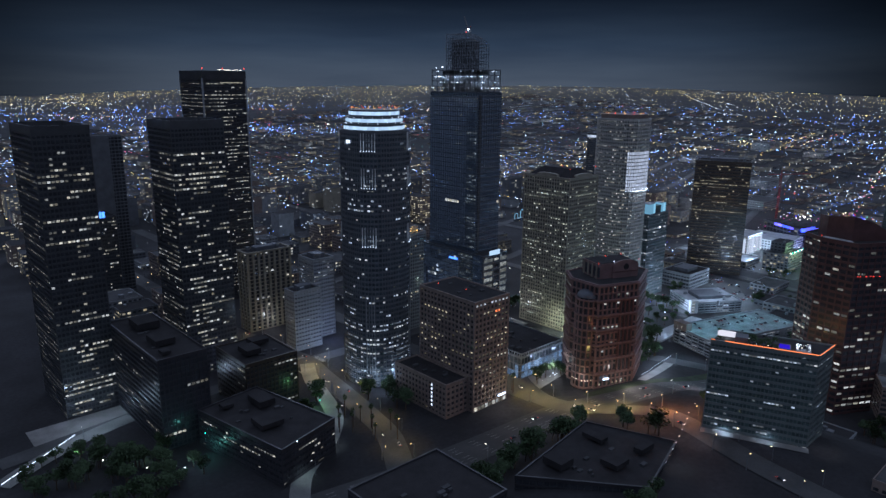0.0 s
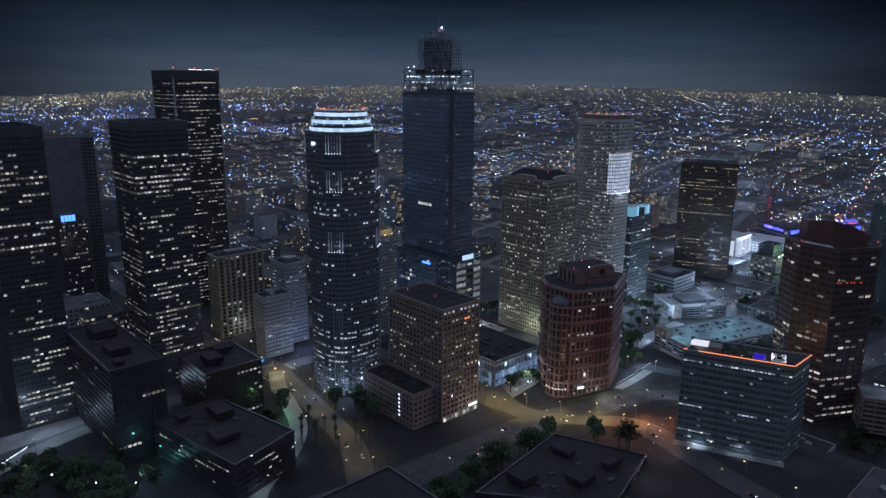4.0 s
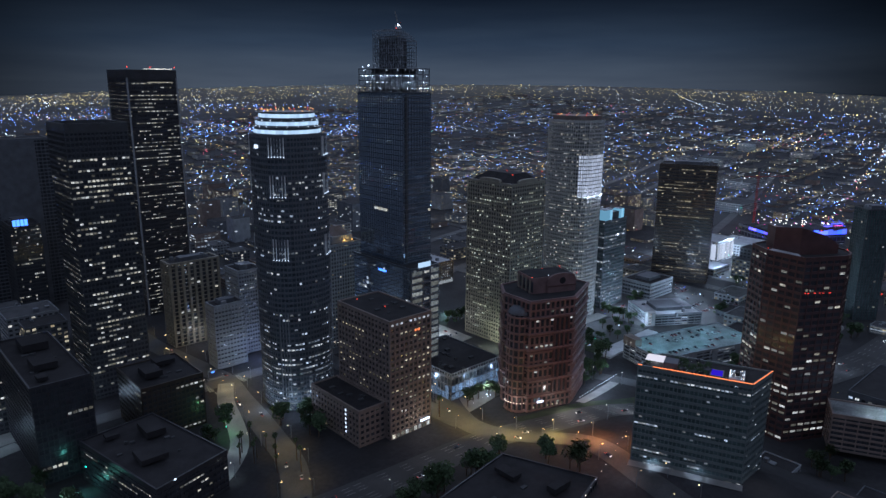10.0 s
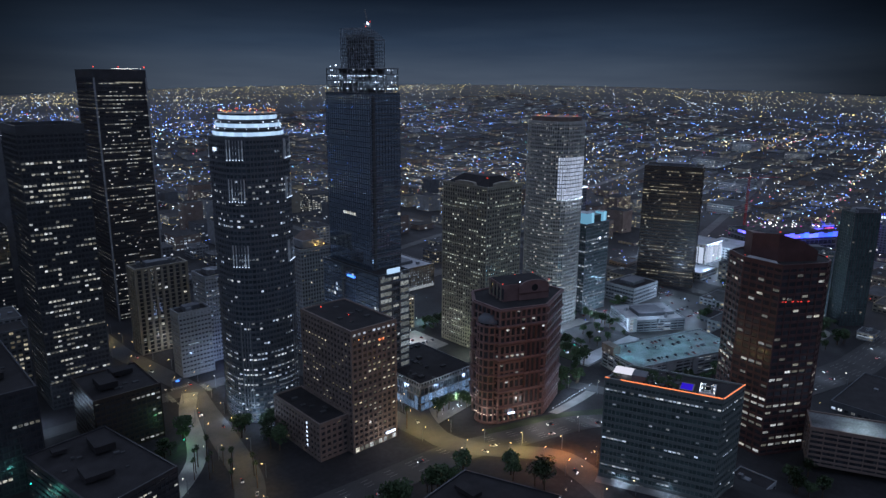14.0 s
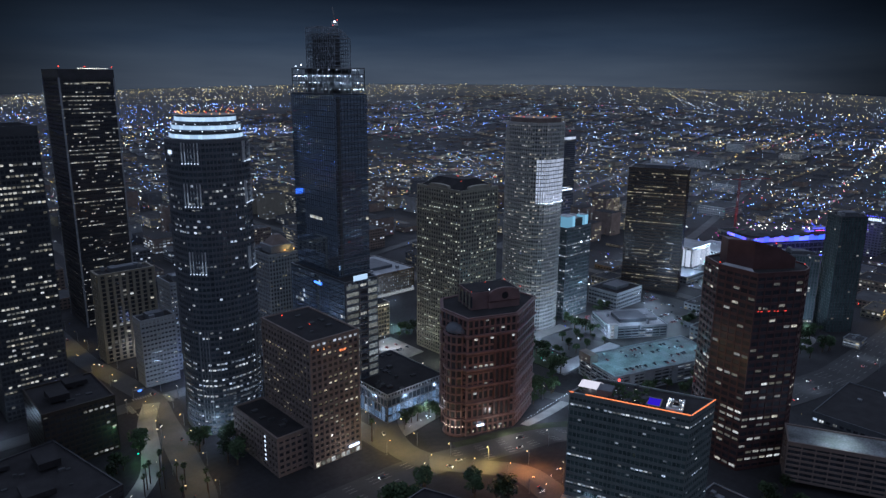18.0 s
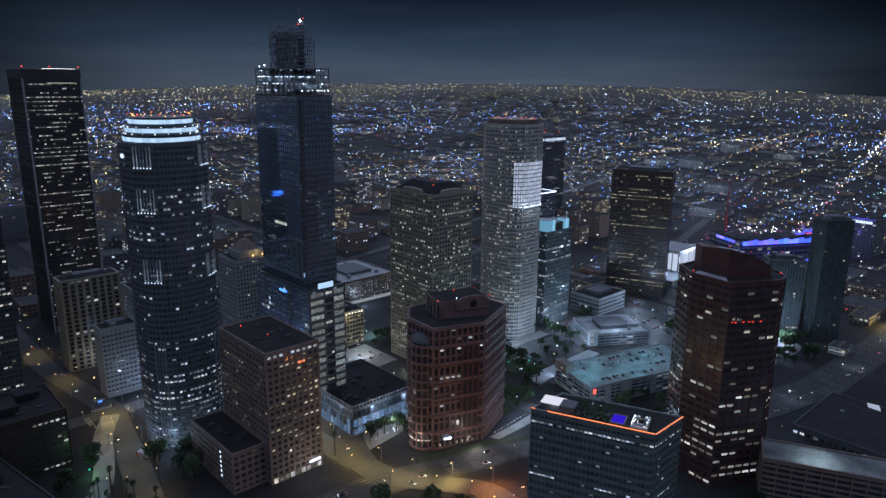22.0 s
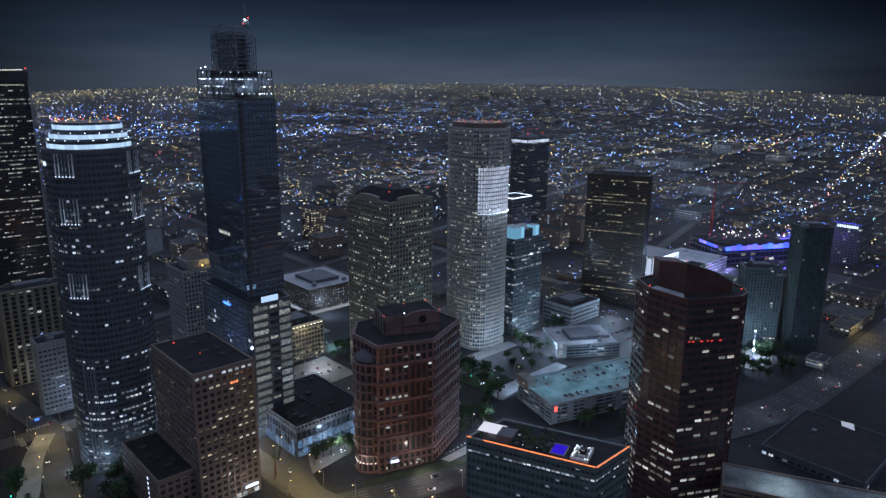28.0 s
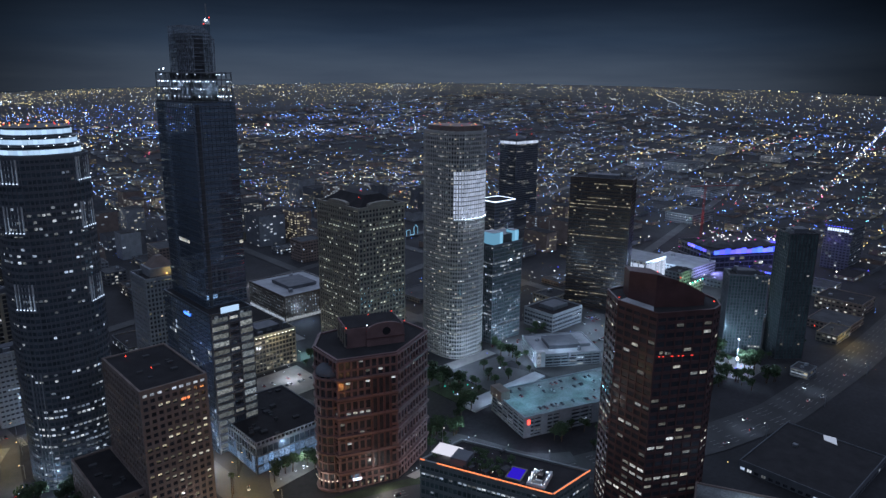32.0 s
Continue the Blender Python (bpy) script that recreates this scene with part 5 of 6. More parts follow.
# far tower: white-lit crown
ft = find("far tower with a white-lit crown")
G["far_crown"] = glow("far_crown_light", (0.86, 0.90, 1.0), 0.35, (0.95, 0.95, 1.0), 0.3)
dome = part("crown_dome", Geo().prism(oval(1228, 850, 20, 18, 20, 2.4), 150.4, 156, oval(1228, 850, 9, 8, 20)), M["mid_stone"], ft)
for k in range(9):
    part("crown_panel", Geo().box(1206 + 6.8 * k, 1211.8 + 6.8 * k, 829.0, 829.4, 141, 146), G["far_crown"], ft)
    part("crown_panel", Geo().box(1204.0, 1204.4, 831 + 4.4 * k, 834.6 + 4.4 * k, 141, 146), G["far_crown"], ft)
for x, y in ((1206, 831), (1249, 831), (1228, 850)):
    beacon(ft, x, y, 158, 1.0)

# fill lamps added high over the lower town, in place of its street lights
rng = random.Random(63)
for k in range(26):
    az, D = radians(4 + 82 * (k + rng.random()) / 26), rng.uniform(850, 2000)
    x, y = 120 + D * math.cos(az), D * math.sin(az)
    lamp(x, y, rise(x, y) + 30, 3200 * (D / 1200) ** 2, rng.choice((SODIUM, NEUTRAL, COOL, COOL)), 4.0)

# ---- lights of the plain out to the horizon ----
rng = random.Random(99)
PLAIN = {
    "sodium": (glow("far_sodium", (1.0, 0.60, 0.13), 3.6, (1.0, 0.78, 0.34), 0.95, island=True, tail=2.6), Geo()),
    "white": (glow("far_white", (1.0, 0.90, 0.66), 3.6, (0.50, 0.70, 1.0), 0.95, island=True, tail=2.6), Geo()),
    "blue": (glow("far_blue", (0.26, 0.46, 1.0), 6.0, (0.12, 0.22, 1.0), 0.95, island=True, tail=2.6), Geo()),
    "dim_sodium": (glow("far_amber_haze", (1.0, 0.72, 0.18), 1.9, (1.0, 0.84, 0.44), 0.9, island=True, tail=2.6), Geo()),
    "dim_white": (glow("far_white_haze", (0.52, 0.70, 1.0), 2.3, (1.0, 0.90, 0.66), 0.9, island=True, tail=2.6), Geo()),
    "red": (glow("far_red", (1.0, 0.12, 0.08), 2.4, (1.0, 0.2, 0.4), 0.9, island=True, tail=2.6), Geo()),
    "green": (glow("far_green", (0.3, 1.0, 0.75), 2.2, (0.5, 0.9, 1.0), 0.9, island=True, tail=2.6), Geo()),
}


def far_light(tx, ty, kind, size=1.0, up=9.0):
    """A light at a true place on the plain, drawn in where the sheet rises to the horizon."""
    D = math.hypot(tx - 120, ty)
    if D < 1500:
        r = D
    else:
        lo, hi = 1500.0, 4830.0
        for _ in range(24):
            m = (lo + hi) / 2
            if m + ((m - 1500) / 3350) ** 3 * 24000 < D:
                lo = m
            else:
                hi = m
        r = lo
        if r > 4815:
            return
    x, y = 120 + (tx - 120) * r / D, ty * r / D
    s = size * r * (0.00064 if D < 4000 else 0.00052)
    # haze is put into the light colours: past 7500 m, weaker tinted glows
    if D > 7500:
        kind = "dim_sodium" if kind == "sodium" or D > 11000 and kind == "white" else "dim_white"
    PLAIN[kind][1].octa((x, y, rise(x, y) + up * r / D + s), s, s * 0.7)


def kind_of(rng, warm):
    q = rng.random()
    return "sodium" if q < warm else "white" if q < warm + (1 - warm) * 0.56 else "blue" if q < warm + (1 - warm) * 0.93 else "red" if q < warm + (1 - warm) * 0.97 else "green"


EAST, WEST = -8, 140
# the long boulevards that stand out
for line, kinds, gap in (([(1323, 405), (1923, 536), (3386, 855), (5200, 1250)], ("white", "white", "blue", "red", "sodium"), 17), ([(2278, 1001), (2808, 1129), (3780, 1363)], ("sodium",), 34), ([(2645, 1077), (3195, 1158), (3926, 1256)], ("sodium", "sodium", "red"), 34),
                         ([(11351, 6300), (6398, 3203), (4753, 2068)], ("white",), 110), ([(5598, 2281), (4633, 1534)], ("white", "blue"), 55), ([(2252, 1270), (2589, 1299)], ("sodium",), 12), ([(2260, 1290), (2580, 1325)], ("sodium", "white"), 15)):
    for (ax, ay), (bx, by) in zip(line, line[1:]):
        L = math.hypot(bx - ax, by - ay)
        for k in range(int(L / gap)):
            f = (k + rng.random() * 0.7) * gap / L
            far_light(ax + (bx - ax) * f + rng.uniform(-9, 9), ay + (by - ay) * f + rng.uniform(-9, 9), rng.choice(kinds), rng.uniform(0.6, 1.2), 10)
# along the street grid
for turn_deg in (0.0, 36.0):
    c, s = math.cos(radians(turn_deg)), math.sin(radians(turn_deg))
    for axis in (0, 1):
        off = -26000.0
        while off < 26000:
            off += rng.choice((190, 260, 400, 400, 800))
            warm = rng.choice((0.05, 0.1, 0.3, 0.9))
            dens = rng.choice((0.06, 0.15, 0.4, 0.95))
            q = -26000.0
            while q < 26000:
                q += rng.uniform(80, 210)
                if rng.random() > dens:
                    continue
                X, Y = (q, off) if axis == 0 else (off, q)
                x, y = 120 + X * c - Y * s, X * s + Y * c
                D = math.hypot(x - 120, y)
                az = math.degrees(math.atan2(y, x - 120))
                if D < 760 or D > 22000 or az < EAST or az > WEST:
                    continue
                if (turn_deg == 0.0) != (D < 3600):
                    continue
                keep = min(1.0, (5500.0 / D) ** 1.15)
                if rng.random() < keep:
                    far_light(x, y, kind_of(rng, warm), rng.uniform(0.5, 1.1))
# short bright runs: shop fronts, lots and yards of one colour
for k in range(1000):
    yo = 14 + 230 * rng.random() ** 1.25
    D = 304750.0 / yo
    az = radians(rng.uniform(EAST, WEST - 30))
    x0, y0 = 120 + D * math.cos(az), D * math.sin(az)
    a = radians(rng.choice((0, 90)) + (36 if D > 3600 else 0))
    kind = kind_of(rng, 0.24)
    gap, wide = rng.uniform(16, 50) * max(1.0, D / 3500), rng.choice((2, 4, 8, 60))
    for j in range(rng.randint(3, 13)):
        d = gap * j + rng.uniform(-5, 5)
        far_light(x0 + math.cos(a) * d + rng.uniform(-wide, wide), y0 + math.sin(a) * d + rng.uniform(-wide, wide), kind, rng.uniform(0.55, 1.1), rng.uniform(4, 12))
# and scattered between, more thinly on the sides that the walk never faces
for k in range(72000):
    yo = 10.5 + 218 * rng.random() ** 1.4
    D = 304750.0 / yo
    deg = rng.uniform(EAST, WEST - 30) if k % 11 else rng.uniform(WEST - 30, 352)
    az = radians(deg)
    patch = noise.noise(Vector((D * math.cos(az) / 900, D * math.sin(az) / 900, 1.0)))
    if rng.random() > (0.42 + 1.2 * patch) * (0.5 if deg < 32 else 0.75 if deg < 40 else 1.0) * (0.62 if yo > 115 else 1.0):
        continue
    kind = kind_of(rng, (0.62 if yo < 38 else 0.10 if yo < 95 else 0.30) + 0.3 * patch)
    if kind == "white" and 30 < yo < 100 and rng.random() < (0.6 if deg > 50 else 0.35):
        kind = "blue"
    far_light(120 + D * math.cos(az), D * math.sin(az), kind, rng.uniform(0.35, 0.95) * (1.6 if rng.random() < 0.06 else 1))
# lamps, signs and shop fronts down in the streets of the lower town
for k in range(5200):
    i, j = rng.randrange(0, 26), rng.randrange(0, 26)
    x, y = 300 + 62 * i - 3 + rng.uniform(-2.5, 2.5), -60 + 62 * j + rng.uniform(0, 62)
    if k % 2:
        x, y = 300 + 62 * i + rng.uniform(0, 62), -60 + 62 * j - 3 + rng.uniform(-2.5, 2.5)
    patch = noise.noise(Vector((x / 160, y / 160, 7.0)))
    if x < 460 and y < 620 or math.hypot(x - 120, y) < 560 or rng.random() > 0.5 + 1.1 * patch or not free(x, x, y, y, 2):
        continue
    far_light(x, y, kind_of(rng, 0.30 + 0.5 * noise.noise(Vector((x / 300, y / 300, 3.0)))), rng.uniform(0.3, 0.9), rng.uniform(3, 10))
lights = thing("far_lights", 1500, 1500, 0, "thousands of far street and window lights", "city lights", kind="stuff")
for mat, g in PLAIN.values():
    part("far_light_points", g, mat, lights, kind="stuff")

# ---- street furniture, trees, cars ----


def street_lamp(head):
    th = thing("street_lamp", 0, 0, 0, "tall grey street lamp with a bright head", "street lamp", "lamps along the streets")
    part("pole", Geo().rod((0, 0, 0), (0, 0, 10), 0.16), M["steel"], th)
    arm = part("arm", Geo().rod((0, 0, 9.8), (2.2, 0, 10.4), 0.10), M["steel"], th)
    part("head", Geo().octa((2.4, 0, 10.3), 0.36, 0.26), G[head], arm)
    return th


def leafy(seed, r, h, n, size):
    """A crown of leaf clumps round several limbs, ragged and open."""
    rng = random.Random(seed)
    g = Geo()
    lumps = [(rng.uniform(-r, r) * .6, rng.uniform(-r, r) * .6, h + rng.uniform(-.3, .5) * r, rng.uniform(.4, .75) * r) for _ in range(7)]
    for _ in range(n):
        lx, ly, lz, lr = rng.choice(lumps)
        d = Vector((rng.gauss(0, 1), rng.gauss(0, 1), rng.gauss(0, 0.8))).normalized() * lr * rng.uniform(0.6, 1.08)
        c = Vector((lx, ly, lz)) + d
        u = Vector((rng.gauss(0, 1), rng.gauss(0, 1), rng.gauss(0, .6))).normalized()
        w = u.orthogonal().normalized()
        s = size * rng.uniform(.6, 1.3)
        g.quad(tuple(c - u * s), tuple(c + w * s * .6), tuple(c + u * s), tuple(c - w * s * .6))
    return g


def tree(seed):
    th = thing("street_tree", 0, 0, 0, "dark leafy street tree with an uneven crown", "tree", "trees along the streets")
    t = Geo().prism(oval(0, 0, .35, .35, 7), 0, 4.5, oval(.2, .1, .22, .22, 7))
    rng = random.Random(seed)
    for k in range(5):
        a = k * 1.26 + rng.random()
        t.rod((.2, .1, 3.6 + .2 * k), (2.2 * math.cos(a), 2.2 * math.sin(a), 6.5 + rng.random()), .10)
    part("trunk", t, M["bark"], th)
    part("crown", leafy(seed, 3.6, 7.0, 420, .62), M["leaf"], th)
    return th


def palm(seed):
    rng = random.Random(seed)
    th = thing("palm_tree", 0, 0, 0, "tall fan palm with a thin bare trunk", "palm tree", "palms beside the ramp")
    h = 15 + 3 * rng.random()
    part("trunk", Geo().prism(oval(0, 0, .38, .38, 7), 0, h, oval(.3, .2, .24, .24, 7)), M["bark"], th)
    g = Geo()
    for k in range(46):
        a, e = rng.random() * 6.28, rng.uniform(-1.0, 1.1)
        d = Vector((math.cos(a) * math.cos(e), math.sin(a) * math.cos(e), math.sin(e)))
        s = Vector((-math.sin(a), math.cos(a), 0)) * .42
        o, L = Vector((.3, .2, h)), rng.uniform(1.7, 2.5)
        tip = o + d * L - Vector((0, 0, .5))
        mid = o + d * L * .6
        g.quad(tuple(o), tuple(mid + s), tuple(tip), tuple(mid - s))
    part("crown", g, M["palm"], th)
    return th


def car(paint, label, lights):
    th = thing("car", 0, 0, 0, label, "car", "cars in town")
    part("body", Geo().prism(oval(0, 0, 2.25, .9, 16, 5), .35, .85, oval(0, 0, 2.2, .86, 16, 5)), M[paint], th)
    part("cabin", Geo().prism(oval(-.2, 0, 1.35, .80, 12, 4), .85, 1.42, oval(-.25, 0, .85, .66, 12, 4)), M["glass_dark"], th)
    for x in (-1.35, 1.35):
        for y in (-.84, .84):
            w = Geo()
            w.v = [(x + .33 * math.cos(k * .628), y + s, .33 + .33 * math.sin(k * .628)) for s in (-.11, .11) for k in range(10)]
            w.f = [(k, (k + 1) % 10, 10 + (k + 1) % 10, 10 + k) for k in range(10)] + [tuple(range(9, -1, -1)), tuple(range(10, 20))]
            part("wheel", w, M["tyre"], th)
    if lights:
        for y in (-.6, .6):
            part("headlight", Geo().octa((2.3, y, .66), .20), G["head"], th)
            part("tail_light", Geo().octa((-2.3, y, .70), .15), G["tail"], th)
    return th


def put(ob, x, y, deg=0.0, z=None, scale=1.0, first=[]):
    """Sets a copy on the ground; the pattern itself takes the first place."""
    m = pose(x, y, rise(x, y) if z is None else z, 0, 0, deg) @ Matrix.Diagonal((scale, scale, scale, 1))
    if ob not in first:
        first.append(ob)
        ob.matrix_basis = m
        return ob
    return copy_thing(ob, m)


def along(line, gap, off, start=0.0):
    """Places every gap metres beside a road line."""
    out, run = [], start
    for (ax, ay), (bx, by) in zip(line, line[1:]):
        L = math.hypot(bx - ax, by - ay)
        run += L
        if run >= gap:
            run -= gap
            u = Vector((bx - ax, by - ay)).normalized()
            out.append((bx + u.y * off, by - u.x * off, math.degrees(math.atan2(u.y, u.x))))
    return out


sod, wht = street_lamp("sodium"), street_lamp("lamp")
for line, gap, off, ob in ((avenue, 34, 11, sod), (avenue, 34, -11, sod), (bridge, 30, 12, sod), (bridge, 30, -12, sod), (ramp, 40, 8, wht), (cross, 44, 10, wht), (side, 26, 9, wht), (fig, 36, 11, sod), (fwy, 90, 19, wht)):
    for x, y, deg in along(line, gap, off):
        if math.hypot(x - 300, y - 300) < 800:
            put(ob, x, y, deg + (90 if off > 0 else -90), rise(x, y) + 0.4)

trees = [tree(k) for k in (1, 2, 3)]
rng = random.Random(21)
spots = []
for cx, cy, rx, ry, n in ((318, 420, 16, 10, 8), (318, 395, 8, 12, 4), (545, 318, 22, 9, 14), (586, 335, 10, 8, 5), (612, 375, 13, 22, 16), (95, 455, 28, 26, 26), (138, 425, 22, 30, 26), (118, 395, 25, 14, 12), (250, 420, 6, 14, 4), (268, 435, 5, 12, 3), (618, 256, 18, 4, 5), (672, 236, 24, 4, 8),
                         (290, 262, 30, 5, 5), (325, 262, 30, 4, 6), (540, 118, 18, 14, 8), (700, 395, 8, 14, 5), (845, 262, 26, 12, 8), (240, 265, 20, 8, 4), (470, 215, 10, 10, 3), (435, 350, 10, 4, 4), (462, 346, 10, 3, 4)):
    for k in range(n):
        spots.append((cx + rng.uniform(-rx, rx), cy + rng.uniform(-ry, ry)))
for k, (x, y) in enumerate(spots):
    put(trees[k % 3], x, y, rng.uniform(0, 360), None, rng.uniform(0.8, 1.4))
palms = [palm(k) for k in (4, 5)]
for k, (x, y) in enumerate(((254, 387), (258, 394), (262, 382), (267, 388), (272, 371), (276, 378), (262, 400), (270, 404), (276, 392), (399, 348), (402, 352), (280, 352), (268, 362), (285, 366))):
    put(palms[k % 2], x, y, 40 * k, None, rng.uniform(.8, 1.1))

# parked cars on the decks, traffic on the roads
still = [car("car_dark", "dark car parked on the deck", False), car("car_white", "pale car parked on the deck", False), car("car_red", "red car parked on the deck", False)]
for k in range(52):
    q = Vector((594, 276)) + Vector((0.949, -0.314)) * rng.uniform(6, 108) + Vector((0.314, 0.949)) * ((8, 18, 31, 42)[k % 4] + rng.uniform(-1, 1))
    if rng.random() < 0.85:
        put(still[k % 3 if k % 7 else 0], q.x, q.y, 71.7 + rng.choice((0, 180)), 16.27)
moving = [car("car_dark", "dark car with its lights on", True), car("car_white", "pale car with its lights on", True)]
for line, gap, off, flip in ((fwy, 83, 6, 0), (fwy, 97, -6, 180), (fwy, 131, 11, 0), (bridge, 75, 4, 0), (avenue, 90, 4, 0), (avenue, 110, -4, 180)):
    for x, y, deg in along(line, gap, off, gap * 0.4):
        if math.hypot(x - 400, y - 250) < 560:
            put(moving[int(x) % 2], x, y, deg + flip, rise(x, y) + 0.66)

# lane lines of the freeway and crossings
lanes = thing("lane_lines", 400, 296, 0, "white dashed lane lines on the freeway", "road marking", kind="stuff")
g = Geo()
for off in (-12, -8, -4, 4, 8, 12):
    for x, y, deg in along(fwy, 16, off):
        if x < 1100:
            u = Vector((math.cos(radians(deg)), math.sin(radians(deg))))
            n = Vector((-u.y, u.x)) * .16
            z = rise(x, y) + 0.47
            a, b = Vector((x, y)), Vector((x, y)) + u * 6
            g.quad((a.x + n.x, a.y + n.y, z), (a.x - n.x, a.y - n.y, z), (b.x - n.x, b.y - n.y, rise(b.x, b.y) + 0.47), (b.x + n.x, b.y + n.y, rise(b.x, b.y) + 0.47))
part("lane_line", g, M["paint"], lanes, kind="stuff")
for cx, cy, dx, dy in ((296, 500, 1, 0), (302, 528, 1, 0), (288, 512, 0, 1), (318, 514, 0, 1)):
    cw = thing("crosswalk", cx, cy, 0.7, "striped white crosswalk on the street", "crosswalk", "crosswalks at the junction")
    for k in range(8):
        x, y = cx + dx * (k - 3.5) * 2.0, cy + dy * (k - 3.5) * 2.0
        part("stripe", Geo().box(x - (.45 if dx else 2), x + (.45 if dx else 2), y - (.45 if dy else 2), y + (.45 if dy else 2), 0.665, 0.69), M["paint"], cw)

# ---- the entertainment quarter ----
ar = find("wide low arena with a purple-lit roof edge")
au = Vector((0.873, -0.488))
part("dome_roof", Geo().prism(oval(1228, 415, 58, 32, 28, 3, -29.2), 26.2, 33, oval(1228, 415, 38, 17, 28, 2.5, -29.2)), M["roof_grey"], ar)
for k in range(15):
    part("roof_light_strip", Geo().bar((1150, 413), au, 4 + 8.7 * k, 11.6 + 8.7 * k, 2.2, 3.4, 21.0, 26.5 + 1.2 * (k % 3)), G["purple"], ar, "blue-violet light strip on the roof edge")
for k in range(5):
    part("roof_light_strip", Geo().bar((1176, 462), Vector((-0.488, -0.873)), 6 + 8.8 * k, 14 + 8.8 * k, 2.2, 3.2, 23.5, 27), G["purple"], ar)
rng = random.Random(17)
for k in range(34):
    q = Vector((1156, 418)) + au * rng.uniform(0, 118) + Vector((0.488, 0.873)) * rng.uniform(2, 50)
    part("roof_bulb", Geo().octa((q.x, q.y, 33 + rng.random() * 3), rng.uniform(0.5, 0.9)), G[("lamp", "lamp", "pink", "white")[k % 4]], ar)
# blue-edged sail roof at the arena's end, and a low block with blue light lines
sailr = thing("entrance_canopy", 1273, 373, 0, "blue-lit winged canopy on slanted masts", "canopy")
for k, (dx, dy) in enumerate(((-14, 8), (0, 0), (14, -8))):
    part("mast", Geo().rod((1273 + dx, 373 + dy, 0), (1276 + dx, 375 + dy, 42 - 4 * abs(k - 1)), 0.6), M["grey_stone"], sailr)
    for j in range(7):
        part("edge_bulb", Geo().octa((1273 + dx + j * 1.9, 373 + dy - j * 1.0, 40 - 4 * abs(k - 1) - 1.6 * j), 0.8), G["blue" if j % 3 else "purple"], sailr)
for dx, dz in ((0, 0), (17, 4)):
    lo = [(1256 + dx, 381 - dx * 0.56), (1276 + dx, 370 - dx * 0.56), (1281 + dx, 378 - dx * 0.56), (1261 + dx, 389 - dx * 0.56)]
    part("wing", Geo().prism(lo, 29 + dz, 30 + dz, [(x + 2, y - 1) for x, y in lo]), M["grey_stone"], sailr)
    part("wing_edge", Geo().bar(lo[0], Vector((0.876, -0.482)), 0, 22.5, 0.1, 0.5, 27.4 + dz, 28.9 + dz), G["purple"], sailr, "blue light line under the wing")
    part("wing_edge", Geo().bar(lo[0], Vector((0.876, -0.482)), 6, 22.5, 0.1, 0.5, 24.0 + dz, 25.0 + dz), G["pink"], sailr, "pink-red light line under the wing")
blow = low_rise(1136, 1176, 322, 348, 16, random.Random(19), "mid_stone", "roof_dark", "low dark block with blue light lines", "building")
for k in range(5):
    part("light_line", Geo().box(1137 + 7.8 * k, 1143.6 + 7.8 * k, 321.3, 321.6, 14.6, 16.4), G["purple"], blow)
    part("light_line", Geo().box(1135.3, 1135.6, 323 + 5 * k, 327.4 + 5 * k, 14.6, 16.4), G["purple"], blow)
hall = low_rise(1012, 1062, 432, 496, 30, random.Random(4), "white_stone", "roof_white", "bright white hall under floodlights", "hall")
# the wash of floodlight on these walls is built as glowing sheets
for k in range(7):
    part("bright_panel", Geo().box(1011.5, 1011.7, 434 + 8.8 * k, 441 + 8.8 * k, 3, 26), G["far_crown"], hall)
    part("bright_panel", Geo().box(1013.5 + 6.9 * k, 1019.5 + 6.9 * k, 431.5, 431.7, 3, 26), G["far_crown"], hall)
hall2 = low_rise(1075, 1140, 400, 470, 16, random.Random(5), "white_stone", "roof_white", "pale lit hall with a white roof", "hall")
low_rise(960, 1010, 352, 386, 24, random.Random(6), "grey_stone", "roof_grey", "grey garage with a green-lit roof deck", "garage")
for k in range(8):
    single("flood_light", Geo().octa((964 + 6 * k, 351, 27), 0.9), G["green" if k % 2 else "lamp"], "flood lamp on the garage roof edge", "flood lamp", group="garage flood lamps")
lamp(985, 345, 30, 8000, (0.6, 1.0, 0.35))
for x, y, h in ((985, 372, 38),):
    low_rise(x - 14, x + 14, y - 10, y + 10, h, random.Random(x), "mid_stone", "roof_dark", "dark mid-rise block near the arena")
sg = low_rise(1284, 1336, 278, 314, 60, random.Random(9), "mid_stone", "roof_dark", "dark hotel block with a lit white sign")
for k in range(9):
    part("sign_bar", Geo().box(1283.3, 1283.6, 282.6 + 3.1 * k, 284.9 + 3.1 * k, 55, 58.8), G["small_sign"], sg)
for k in range(10):
    part("edge_light", Geo().octa((1284.2, 280 + 3.6 * k, 61.5), 0.8), G["purple"], sg)
low_rise(972, 1012, 188, 208, 9, random.Random(10), "beige_stone", "roof_grey", "low cream building under a yellow lamp")
lamp(985, 178, 12, 4500, SODIUM)
st = low_rise(860, 878, 174, 190, 8, random.Random(12), "grey_stone", "roof_grey", "small stepped white building with lit decks")
for k in range(3):
    part("lit_deck", Geo().box(859.4, 859.7, 175, 189, 1.2 + 2.5 * k, 2.4 + 2.5 * k), G["cool"], st)
mast = thing("flood_mast", 842, 231, 0, "flood-light mast over a white-lit yard", "flood light")
part("mast", Geo().rod((842, 231, 0), (842, 231, 27), 0.3), M["steel"], mast)
part("lamp_head", Geo().octa((842, 231, 27), 1.0), G["white"], mast)
part("lamp_head", Geo().octa((842, 230.6, 8), 1.4, 2.2), G["white"], mast)
